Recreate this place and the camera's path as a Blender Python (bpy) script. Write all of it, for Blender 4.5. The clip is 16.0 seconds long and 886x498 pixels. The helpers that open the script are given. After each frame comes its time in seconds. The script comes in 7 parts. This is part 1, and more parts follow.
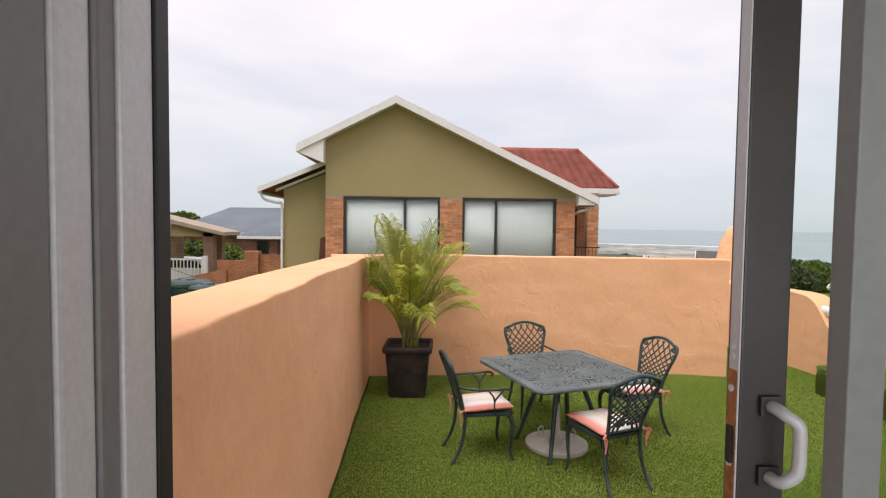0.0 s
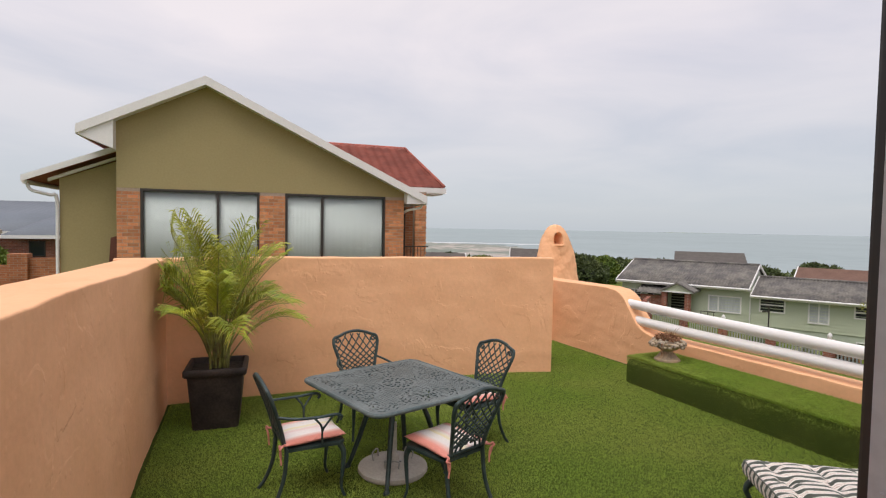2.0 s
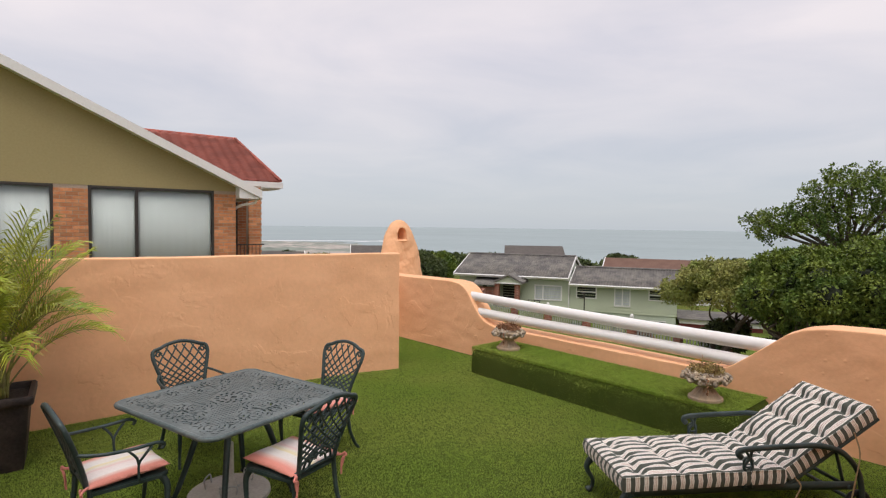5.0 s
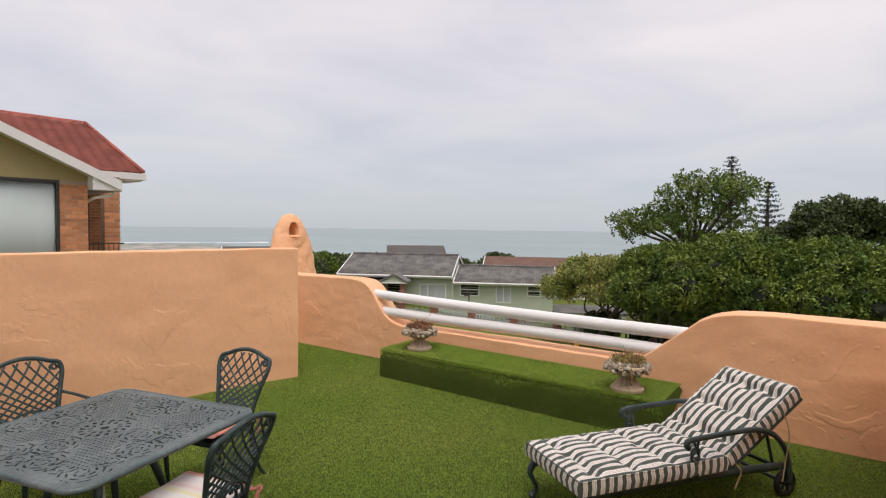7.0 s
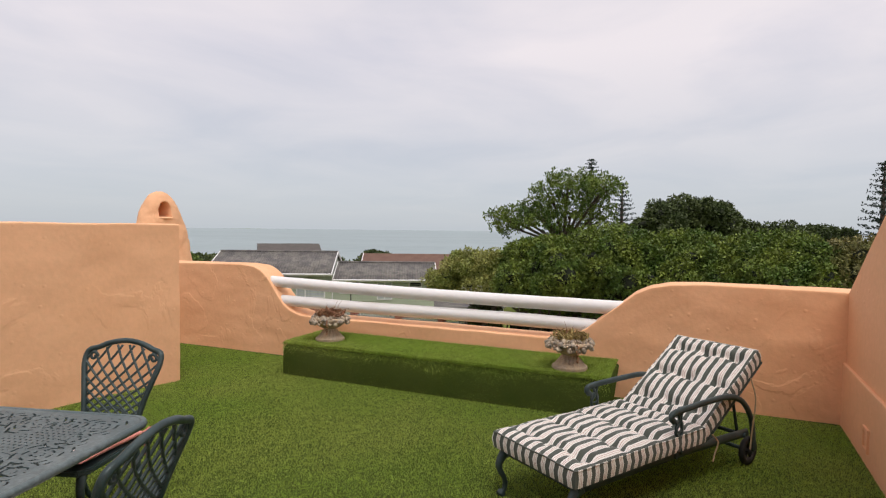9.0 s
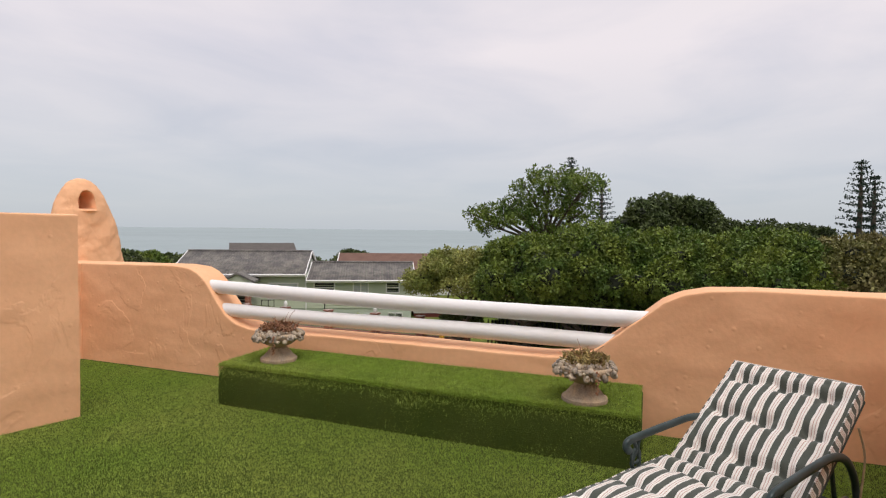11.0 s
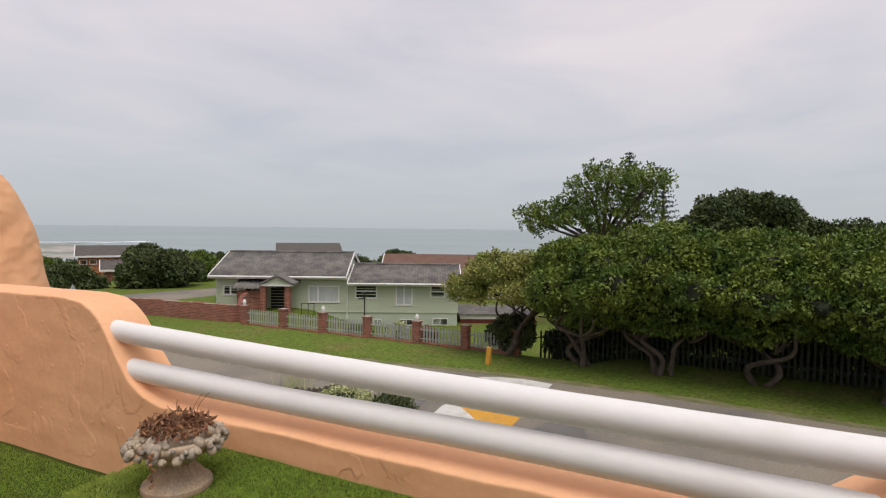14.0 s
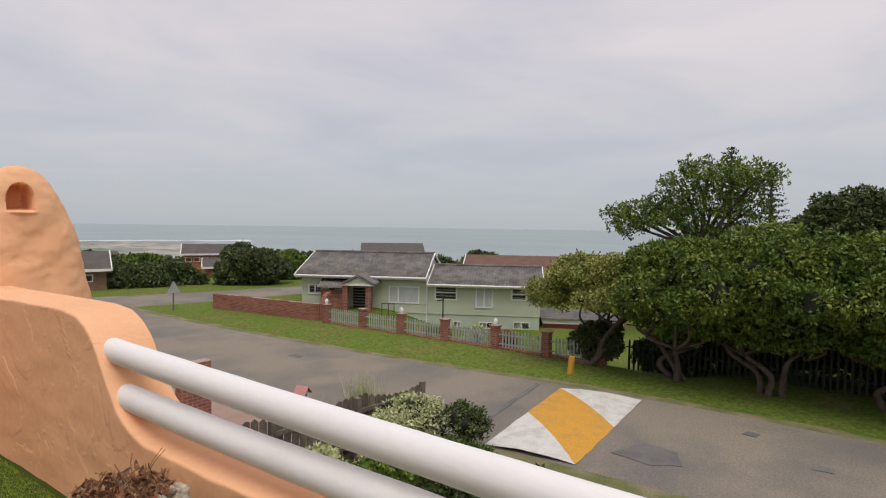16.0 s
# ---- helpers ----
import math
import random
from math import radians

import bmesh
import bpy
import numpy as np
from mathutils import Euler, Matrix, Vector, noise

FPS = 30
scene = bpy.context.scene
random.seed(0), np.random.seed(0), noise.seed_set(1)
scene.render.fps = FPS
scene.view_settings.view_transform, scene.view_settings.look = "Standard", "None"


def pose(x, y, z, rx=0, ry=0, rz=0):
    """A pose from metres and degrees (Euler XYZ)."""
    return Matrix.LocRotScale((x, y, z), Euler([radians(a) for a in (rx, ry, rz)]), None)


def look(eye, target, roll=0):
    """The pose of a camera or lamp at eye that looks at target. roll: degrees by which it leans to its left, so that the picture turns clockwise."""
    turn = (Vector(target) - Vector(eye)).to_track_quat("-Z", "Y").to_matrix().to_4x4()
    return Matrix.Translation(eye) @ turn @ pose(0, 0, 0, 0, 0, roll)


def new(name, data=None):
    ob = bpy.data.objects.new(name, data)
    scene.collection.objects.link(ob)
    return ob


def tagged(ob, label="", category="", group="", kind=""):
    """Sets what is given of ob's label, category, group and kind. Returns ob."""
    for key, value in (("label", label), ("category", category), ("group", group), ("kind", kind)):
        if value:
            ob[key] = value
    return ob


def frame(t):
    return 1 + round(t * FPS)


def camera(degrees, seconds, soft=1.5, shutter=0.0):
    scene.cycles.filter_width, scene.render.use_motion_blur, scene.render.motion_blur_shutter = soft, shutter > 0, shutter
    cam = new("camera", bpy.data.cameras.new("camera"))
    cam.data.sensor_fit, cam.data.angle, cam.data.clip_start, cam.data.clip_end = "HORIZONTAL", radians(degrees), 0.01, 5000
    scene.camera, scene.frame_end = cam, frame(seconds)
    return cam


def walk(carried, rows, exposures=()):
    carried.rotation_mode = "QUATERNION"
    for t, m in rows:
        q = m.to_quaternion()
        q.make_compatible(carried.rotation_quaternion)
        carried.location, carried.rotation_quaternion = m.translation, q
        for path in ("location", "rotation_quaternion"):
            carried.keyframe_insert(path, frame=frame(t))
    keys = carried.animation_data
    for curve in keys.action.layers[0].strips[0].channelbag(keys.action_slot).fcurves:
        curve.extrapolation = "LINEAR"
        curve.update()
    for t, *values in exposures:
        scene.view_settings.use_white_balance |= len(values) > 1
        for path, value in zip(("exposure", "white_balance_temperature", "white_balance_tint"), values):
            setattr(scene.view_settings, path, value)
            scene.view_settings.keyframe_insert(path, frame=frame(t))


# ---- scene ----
cam = camera(78.4, 16.0, soft=1.2)
PATH = [
    (0.0, (0.416, 0.577, 2.014), (0.498, 2.574, 1.923), 0.7),
    (0.5, (0.414, 0.763, 2.020), (0.574, 2.754, 1.926), 0.8),
    (1.0, (0.446, 0.892, 2.022), (0.819, 2.854, 1.928), 0.8),
    (1.5, (0.490, 1.048, 2.017), (1.044, 2.967, 1.928), 0.9),
    (2.0, (0.503, 1.177, 2.008), (1.200, 3.049, 1.922), 1.0),
    (2.5, (0.508, 1.245, 2.008), (1.326, 3.068, 1.925), 1.0),
    (3.0, (0.508, 1.273, 2.014), (1.428, 3.047, 1.931), 0.9),
    (3.5, (0.500, 1.289, 2.017), (1.509, 3.014, 1.937), 0.9),
    (4.0, (0.505, 1.313, 2.013), (1.581, 2.997, 1.930), 0.8),
    (6.5, (0.640, 1.835, 1.906), (2.084, 3.216, 1.822), 0.7),
    (7.0, (0.625, 2.038, 1.868), (2.153, 3.326, 1.787), 0.7),
    (7.5, (0.655, 2.208, 1.763), (2.242, 3.422, 1.679), 0.7),
    (8.0, (0.735, 2.411, 1.690), (2.380, 3.547, 1.603), 0.7),
    (8.5, (0.785, 2.625, 1.646), (2.502, 3.647, 1.567), 0.7),
    (9.0, (0.874, 2.826, 1.581), (2.658, 3.728, 1.504), 0.7),
    (9.2, (0.930, 2.896, 1.560), (2.734, 3.757, 1.481), 0.7),
    (11.3, (2.133, 3.431, 1.519), (3.951, 4.261, 1.441), 0.7),
    (12.0, (2.720, 3.700, 1.548), (4.535, 4.536, 1.469), 0.7),
    (12.5, (3.080, 3.830, 1.561), (4.879, 4.699, 1.477), 0.7),
    (13.0, (3.450, 3.985, 1.566), (5.223, 4.906, 1.481), 0.7),
    (13.5, (3.735, 4.120, 1.576), (5.489, 5.075, 1.491), 0.7),
    (14.0, (3.990, 4.240, 1.589), (5.726, 5.231, 1.506), 0.7),
    (14.5, (4.235, 4.326, 1.596), (5.925, 5.391, 1.511), 0.8),
    (15.0, (4.450, 4.385, 1.600), (6.088, 5.529, 1.515), 0.8),
    (15.5, (4.620, 4.420, 1.606), (6.215, 5.624, 1.520), 0.8),
    (16.0, (4.769, 4.471, 1.614), (6.330, 5.718, 1.528), 0.8),
]
EXPOSURES = [(0.0, 0.34), (1.0, 0.16), (2.5, 0.08), (4.0, 0.07), (9.2, 0.05), (12.0, 0.02), (14.0, -0.10), (16.0, -0.18)]
walk(cam, [(t, look(eye, target, roll)) for t, eye, target, roll in PATH], EXPOSURES)

# ---- sky and sun: a bright overcast day ----
SUN_UP, SUN_TURN = 67.0, 219.0


def make_world():
    world = bpy.data.worlds.new("overcast_sky")
    scene.world = world
    world.use_nodes = True
    nt = world.node_tree
    nt.nodes.clear()
    n, l = nt.nodes.new, nt.links.new
    out, bg = n("ShaderNodeOutputWorld"), n("ShaderNodeBackground")
    sky = n("ShaderNodeTexSky")
    sky.sky_type, sky.sun_disc = "NISHITA", False
    sky.sun_elevation, sky.sun_rotation = radians(SUN_UP), radians(SUN_TURN)
    dim = n("ShaderNodeVectorMath")
    dim.operation = "SCALE"
    dim.inputs["Scale"].default_value = 0.1
    l(sky.outputs["Color"], dim.inputs[0])
    co, sep = n("ShaderNodeTexCoord"), n("ShaderNodeSeparateXYZ")
    l(co.outputs["Generated"], sep.inputs[0])
    up = n("ShaderNodeMath")
    up.operation = "MAXIMUM"
    up.inputs[1].default_value = 0.0
    l(sep.outputs["Z"], up.inputs[0])
    lift = n("ShaderNodeMath")
    lift.inputs[1].default_value = 0.10
    l(up.outputs[0], lift.inputs[0])
    flat = n("ShaderNodeVectorMath")
    flat.operation = "DIVIDE"
    comb = n("ShaderNodeCombineXYZ")
    for k in "XYZ":
        l(lift.outputs[0], comb.inputs[k])
    l(co.outputs["Generated"], flat.inputs[0])
    l(comb.outputs[0], flat.inputs[1])
    noise_a = n("ShaderNodeTexNoise")
    noise_a.inputs["Scale"].default_value, noise_a.inputs["Detail"].default_value = 0.75, 7.0
    noise_a.inputs["Roughness"].default_value, noise_a.inputs["Distortion"].default_value = 0.52, 0.5
    l(flat.outputs[0], noise_a.inputs["Vector"])
    ramp = n("ShaderNodeValToRGB")
    l(noise_a.outputs[0], ramp.inputs[0])
    e = ramp.color_ramp.elements
    e[0].position, e[0].color = 0.30, (0.66, 0.655, 0.735, 1)
    e[1].position, e[1].color = 0.66, (0.92, 0.845, 0.865, 1)
    # the haze above the sea
    haze = n("ShaderNodeValToRGB")
    l(up.outputs[0], haze.inputs[0])
    h = haze.color_ramp.elements
    h[0].position, h[0].color = 0.0, (1, 1, 1, 1)
    h[1].position, h[1].color = 0.30, (0, 0, 0, 1)
    mix = n("ShaderNodeMix")
    mix.data_type = "RGBA"
    l(haze.outputs[0], mix.inputs["Factor"])
    l(ramp.outputs[0], mix.inputs["A"])
    mix.inputs["B"].default_value = (0.545, 0.585, 0.635, 1)
    both = n("ShaderNodeMix")
    both.data_type = "RGBA"
    both.inputs["Factor"].default_value = 0.12
    l(mix.outputs["Result"], both.inputs["A"])
    l(dim.outputs[0], both.inputs["B"])
    l(both.outputs["Result"], bg.inputs["Color"])
    bg.inputs["Strength"].default_value = 1.0
    l(bg.outputs[0], out.inputs[0])


make_world()
sun = new("sun", bpy.data.lights.new("sun", "SUN"))
window_light = new("window_light", bpy.data.lights.new("window_light", "AREA"))
window_light.data.shape, window_light.data.size, window_light.data.size_y = "RECTANGLE", 5.4, 1.8
window_light.data.energy, window_light.data.color = 75.0, (1.0, 0.98, 0.97)
window_light.matrix_world = look((1.0, -3.15, 1.85), (1.0, 0.0, 1.85))
sun.data.energy, sun.data.angle, sun.data.color = 2.1, radians(38), (1.0, 0.955, 0.90)
sun.matrix_world = look((-8, -7, 30), (0, 3, 0))


# ---- materials ----
def mat(name, base, rough=0.8, metal=0.0, var=0.18, scale=2.0, fine=45.0, bump=0.15, depth=0.01, other=None, rand=0.0,
        island=0.0, spec=0.5, stretch=(1, 1, 1), cover=0.5):
    """A surface with broad stains, fine grain and relief; other: a second colour that shows in patches."""
    m = bpy.data.materials.new(name)
    m.use_nodes = True
    nt = m.node_tree
    n, l = nt.nodes.new, nt.links.new
    bsdf = nt.nodes["Principled BSDF"]
    bsdf.inputs["Metallic"].default_value = metal
    bsdf.inputs["Specular IOR Level"].default_value = spec
    geo, mp = n("ShaderNodeNewGeometry"), n("ShaderNodeMapping")
    mp.inputs["Scale"].default_value = stretch
    l(geo.outputs["Position"], mp.inputs["Vector"])
    big, small = n("ShaderNodeTexNoise"), n("ShaderNodeTexNoise")
    big.inputs["Scale"].default_value, big.inputs["Detail"].default_value = scale, 6.0
    small.inputs["Scale"].default_value, small.inputs["Detail"].default_value = fine, 4.0
    for k in (big, small):
        l(mp.outputs[0], k.inputs["Vector"])
    patch = n("ShaderNodeMapRange")
    patch.inputs["From Min"].default_value, patch.inputs["From Max"].default_value = cover - 0.12, cover + 0.12
    l(big.outputs[0], patch.inputs["Value"])
    col = n("ShaderNodeMix")
    col.data_type = "RGBA"
    col.inputs["A"].default_value = (*base, 1)
    col.inputs["B"].default_value = (*(other or [c * (1 - var) for c in base]), 1)
    l(patch.outputs[0], col.inputs["Factor"])
    grain = n("ShaderNodeMapRange")
    grain.inputs["From Min"].default_value, grain.inputs["From Max"].default_value = 0.3, 0.7
    grain.inputs["To Min"].default_value, grain.inputs["To Max"].default_value = 1 - var, 1 + var
    l(small.outputs[0], grain.inputs["Value"])
    value = grain.outputs[0]
    for amount, source in ((rand, "object"), (island, "island")):
        if amount:
            if source == "object":
                info = n("ShaderNodeObjectInfo").outputs["Random"]
            else:
                info = geo.outputs["Random Per Island"]
            rr = n("ShaderNodeMapRange")
            rr.inputs["To Min"].default_value, rr.inputs["To Max"].default_value = 1 - amount, 1 + amount
            l(info, rr.inputs["Value"])
            mul = n("ShaderNodeMath")
            mul.operation = "MULTIPLY"
            l(value, mul.inputs[0])
            l(rr.outputs[0], mul.inputs[1])
            value = mul.outputs[0]
    sc = n("ShaderNodeVectorMath")
    sc.operation = "SCALE"
    l(col.outputs["Result"], sc.inputs[0])
    l(value, sc.inputs["Scale"])
    l(sc.outputs[0], bsdf.inputs["Base Color"])
    ro = n("ShaderNodeMapRange")
    ro.inputs["To Min"].default_value, ro.inputs["To Max"].default_value = max(0.02, rough - 0.1), min(1.0, rough + 0.1)
    l(big.outputs[0], ro.inputs["Value"])
    l(ro.outputs[0], bsdf.inputs["Roughness"])
    if bump:
        bp = n("ShaderNodeBump")
        bp.inputs["Strength"].default_value, bp.inputs["Distance"].default_value = bump, depth
        add = n("ShaderNodeMath")
        l(big.outputs[0], add.inputs[0])
        l(small.outputs[0], add.inputs[1])
        l(add.outputs[0], bp.inputs["Height"])
        l(bp.outputs[0], bsdf.inputs["Normal"])
    return m


def pane(name, tint, rough=0.03):
    """Window glass that is seen through."""
    m = bpy.data.materials.new(name)
    m.use_nodes = True
    b = m.node_tree.nodes["Principled BSDF"]
    b.inputs["Base Color"].default_value = (*tint, 1)
    b.inputs["Roughness"].default_value = rough
    b.inputs["Transmission Weight"].default_value = 1.0
    b.inputs["IOR"].default_value = 1.05
    return m




def plaster(name, base, other):
    """Hand-trowelled paint-covered plaster: broad swells, ridges left by the trowel, grains and faint stains."""
    m = mat(name, base, 0.85, var=0.03, scale=1.1, fine=22, bump=0.2, depth=0.01, other=other)
    nt = m.node_tree
    n, l = nt.nodes.new, nt.links.new
    b = nt.nodes["Principled BSDF"]
    geo = n("ShaderNodeNewGeometry")
    warp = n("ShaderNodeTexNoise")
    warp.inputs["Scale"].default_value, warp.inputs["Detail"].default_value, warp.inputs["Distortion"].default_value = 2.2, 4.0, 0.5
    l(geo.outputs["Position"], warp.inputs["Vector"])
    ridge = n("ShaderNodeMapRange")
    ridge.inputs["From Min"].default_value, ridge.inputs["From Max"].default_value = 0.50, 0.535
    l(warp.outputs[0], ridge.inputs["Value"])
    where = n("ShaderNodeTexNoise")
    where.inputs["Scale"].default_value, where.inputs["Detail"].default_value = 0.9, 2.0
    l(geo.outputs["Position"], where.inputs["Vector"])
    mask = n("ShaderNodeMapRange")
    mask.inputs["From Min"].default_value, mask.inputs["From Max"].default_value = 0.46, 0.62
    l(where.outputs[0], mask.inputs["Value"])
    mul = n("ShaderNodeMath")
    mul.operation = "MULTIPLY"
    l(ridge.outputs[0], mul.inputs[0])
    l(mask.outputs[0], mul.inputs[1])
    dab = n("ShaderNodeTexVoronoi")
    dab.inputs["Scale"].default_value = 9.0
    l(geo.outputs["Position"], dab.inputs["Vector"])
    spot = n("ShaderNodeMapRange")
    spot.inputs["From Min"].default_value, spot.inputs["From Max"].default_value = 0.16, 0.04
    spot.inputs["To Max"].default_value = 0.5
    l(dab.outputs["Distance"], spot.inputs["Value"])
    add = n("ShaderNodeMath")
    l(mul.outputs[0], add.inputs[0])
    l(spot.outputs[0], add.inputs[1])
    bump = n("ShaderNodeBump")
    bump.inputs["Strength"].default_value, bump.inputs["Distance"].default_value = 0.55, 0.006
    l(add.outputs[0], bump.inputs["Height"])
    old = b.inputs["Normal"].links[0].from_socket
    l(old, bump.inputs["Normal"])
    l(bump.outputs[0], b.inputs["Normal"])
    return m


PLASTER = plaster("apricot_plaster", (0.86, 0.475, 0.262), (0.82, 0.44, 0.236))
# Dark turf backing; its colour also carries the shade deep between the blades.
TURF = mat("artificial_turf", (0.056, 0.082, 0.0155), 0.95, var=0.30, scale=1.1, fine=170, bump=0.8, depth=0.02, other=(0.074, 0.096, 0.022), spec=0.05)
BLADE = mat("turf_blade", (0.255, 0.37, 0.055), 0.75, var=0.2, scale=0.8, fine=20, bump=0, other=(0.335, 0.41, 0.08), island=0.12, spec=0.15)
WHITE = mat("white_paint", (0.78, 0.76, 0.74), 0.5, var=0.03, scale=3, fine=30, bump=0.1, depth=0.004)
RAILWHITE = mat("white_rail_paint", (0.80, 0.775, 0.76), 0.55, var=0.02, scale=7, fine=60, bump=0.15, depth=0.004, other=(0.73, 0.69, 0.66), stretch=(1, 0.35, 1), cover=0.66)
BRONZE = mat("dark_grey_aluminium", (0.048, 0.045, 0.045), 0.42, 0.1, var=0.08, scale=4, fine=80, bump=0.05, depth=0.002)
GREYFRAME = mat("grey_frame_paint", (0.20, 0.195, 0.20), 0.5, var=0.06, bump=0.05, depth=0.002)
SILVER = mat("brushed_aluminium", (0.66, 0.66, 0.69), 0.45, 0.15, var=0.06, scale=3, fine=90, bump=0.05, depth=0.002)
BLACKRUBBER = mat("black_rubber", (0.012, 0.012, 0.013), 0.6, var=0.1, bump=0.05, depth=0.003)
COPPER = mat("worn_copper_strip", (0.42, 0.20, 0.09), 0.45, 0.6, var=0.25, scale=18, fine=90, bump=0.1, depth=0.002)
GLASS = pane("clear_glass", (0.93, 0.97, 0.95))
OLIVE = mat("olive_plaster", (0.36, 0.292, 0.14), 0.9, var=0.05, scale=0.6, fine=22, bump=0.12, depth=0.01)
BRICK = mat("red_face_brick", (0.50, 0.19, 0.08), 0.85, var=0.16, scale=9, fine=60, bump=0.3, depth=0.006, other=(0.52, 0.25, 0.12), rand=0.28, island=0.28)
MORTAR = mat("mortar", (0.40, 0.31, 0.24), 0.95, var=0.1, bump=0.2)
BLIND = mat("white_roller_blind", (0.50, 0.515, 0.515), 0.7, var=0.03, scale=1.4, fine=5, bump=0.05, stretch=(1, 1, 0.2))
DARKGLASS = mat("window_glass", (0.025, 0.03, 0.035), 0.06, var=0.1, bump=0, spec=0.8)
DARKFRAME = mat("dark_brown_frame", (0.035, 0.028, 0.024), 0.5, var=0.1, bump=0.05)
REDTILE = mat("red_roof_tile", (0.36, 0.095, 0.065), 0.7, var=0.15, scale=2.0, fine=30, bump=0.2, other=(0.25, 0.065, 0.045), island=0.22, rand=0.2)
BROWNTILE = mat("brown_roof_tile", (0.17, 0.105, 0.075), 0.8, var=0.15, scale=2.0, fine=30, bump=0.2, island=0.22, rand=0.2)
REDOXIDE = mat("red_oxide_paint", (0.20, 0.026, 0.022), 0.6, var=0.2, scale=3, fine=30, bump=0.1, other=(0.26, 0.055, 0.04))
SLATE = mat("grey_fibre_cement_roof", (0.125, 0.116, 0.112), 0.9, var=0.30, scale=1.6, fine=9, bump=0.2, other=(0.20, 0.185, 0.165), spec=0.25)
BLUEROOF = mat("blue_grey_sheet_roof", (0.14, 0.16, 0.19), 0.6, var=0.08, scale=0.5, fine=9, bump=0.1)
SAGE = mat("sage_green_cladding", (0.52, 0.56, 0.42), 0.7, var=0.05, scale=0.6, fine=20, bump=0.08)
SAGE_WALL = mat("sage_green_render", (0.50, 0.55, 0.45), 0.85, var=0.08, scale=0.7, fine=20, bump=0.1)
MAROON = mat("maroon_wall", (0.13, 0.025, 0.02), 0.8, var=0.12, bump=0.1)
ASPHALT = mat("worn_asphalt", (0.24, 0.203, 0.158), 0.95, var=0.22, scale=0.42, fine=24, bump=0.5, depth=0.012, other=(0.165, 0.148, 0.128))
TAR = mat("dark_tar_patch", (0.16, 0.15, 0.14), 0.9, var=0.2, scale=2, fine=40, bump=0.3)
ROADWHITE = mat("worn_white_road_paint", (0.62, 0.60, 0.56), 0.8, var=0.12, scale=3, fine=26, bump=0.2, other=(0.50, 0.47, 0.42), cover=0.57)
ROADYELLOW = mat("worn_yellow_road_paint", (0.60, 0.30, 0.035), 0.8, var=0.14, scale=3, fine=26, bump=0.2, other=(0.50, 0.27, 0.06), cover=0.6)
LAWN = mat("lawn", (0.115, 0.160, 0.026), 0.95, var=0.40, scale=0.7, fine=9, bump=0.7, depth=0.04, other=(0.155, 0.15, 0.045), cover=0.58, spec=0.1)
DIRTVERGE = mat("sandy_verge", (0.24, 0.195, 0.115), 0.95, var=0.25, scale=1.2, fine=30, bump=0.5, other=(0.12, 0.135, 0.04), cover=0.46)
METALGREY = mat("galvanised_palisade", (0.40, 0.41, 0.40), 0.6, 0.1, var=0.1, bump=0.05)
PALISADE = mat("dark_green_palisade", (0.025, 0.035, 0.03), 0.6, 0.2, var=0.1, bump=0.05)


# ---- mesh helpers ----
def part(name, bm, material, parent=None, label="", smooth=False, flat_angle=None):
    me = bpy.data.meshes.new(name)
    bm.normal_update()
    bm.to_mesh(me)
    bm.free()
    me.materials.append(material)
    if smooth:
        me.polygons.foreach_set("use_smooth", [True] * len(me.polygons))
        if flat_angle:
            me.set_sharp_from_angle(angle=radians(flat_angle))
    ob = new(name, me)
    if parent is not None:
        ob.parent = parent
    if label:
        tagged(ob, label)
    return ob


def mesh_part(name, verts, faces, material, parent=None, label="", smooth=False):
    me = bpy.data.meshes.new(name)
    me.from_pydata(verts, [], faces)
    me.materials.append(material)
    if smooth:
        me.polygons.foreach_set("use_smooth", [True] * len(me.polygons))
    ob = new(name, me)
    if parent is not None:
        ob.parent = parent
    if label:
        tagged(ob, label)
    return ob


def thing(name, m=None, label="", category="", group="", kind=""):
    ob = new(name)
    ob.empty_display_size = 0.1
    if m is not None:
        ob.matrix_basis = m
    return tagged(ob, label, category, group, kind)


def box(bm, lo, hi, m=None, bevel=0.0, seg=2):
    c = [(a + b) / 2 for a, b in zip(lo, hi)]
    s = [abs(b - a) for a, b in zip(lo, hi)]
    made = bmesh.ops.create_cube(bm, size=1.0)["verts"]
    bmesh.ops.scale(bm, vec=s, verts=made)
    bmesh.ops.translate(bm, vec=c, verts=made)
    if bevel:
        edges = list({e for v in made for e in v.link_edges})
        res = bmesh.ops.bevel(bm, geom=edges, offset=bevel, segments=seg, profile=0.6, affect="EDGES")
        made = list({v for f in res["faces"] for v in f.verts} | {v for v in made if v.is_valid})
    if m is not None:
        bmesh.ops.transform(bm, matrix=m, verts=made)
    return made


def boxes(*items, bevel=0.0):
    bm = bmesh.new()
    for lo, hi in items:
        box(bm, lo, hi, bevel=bevel)
    return bm


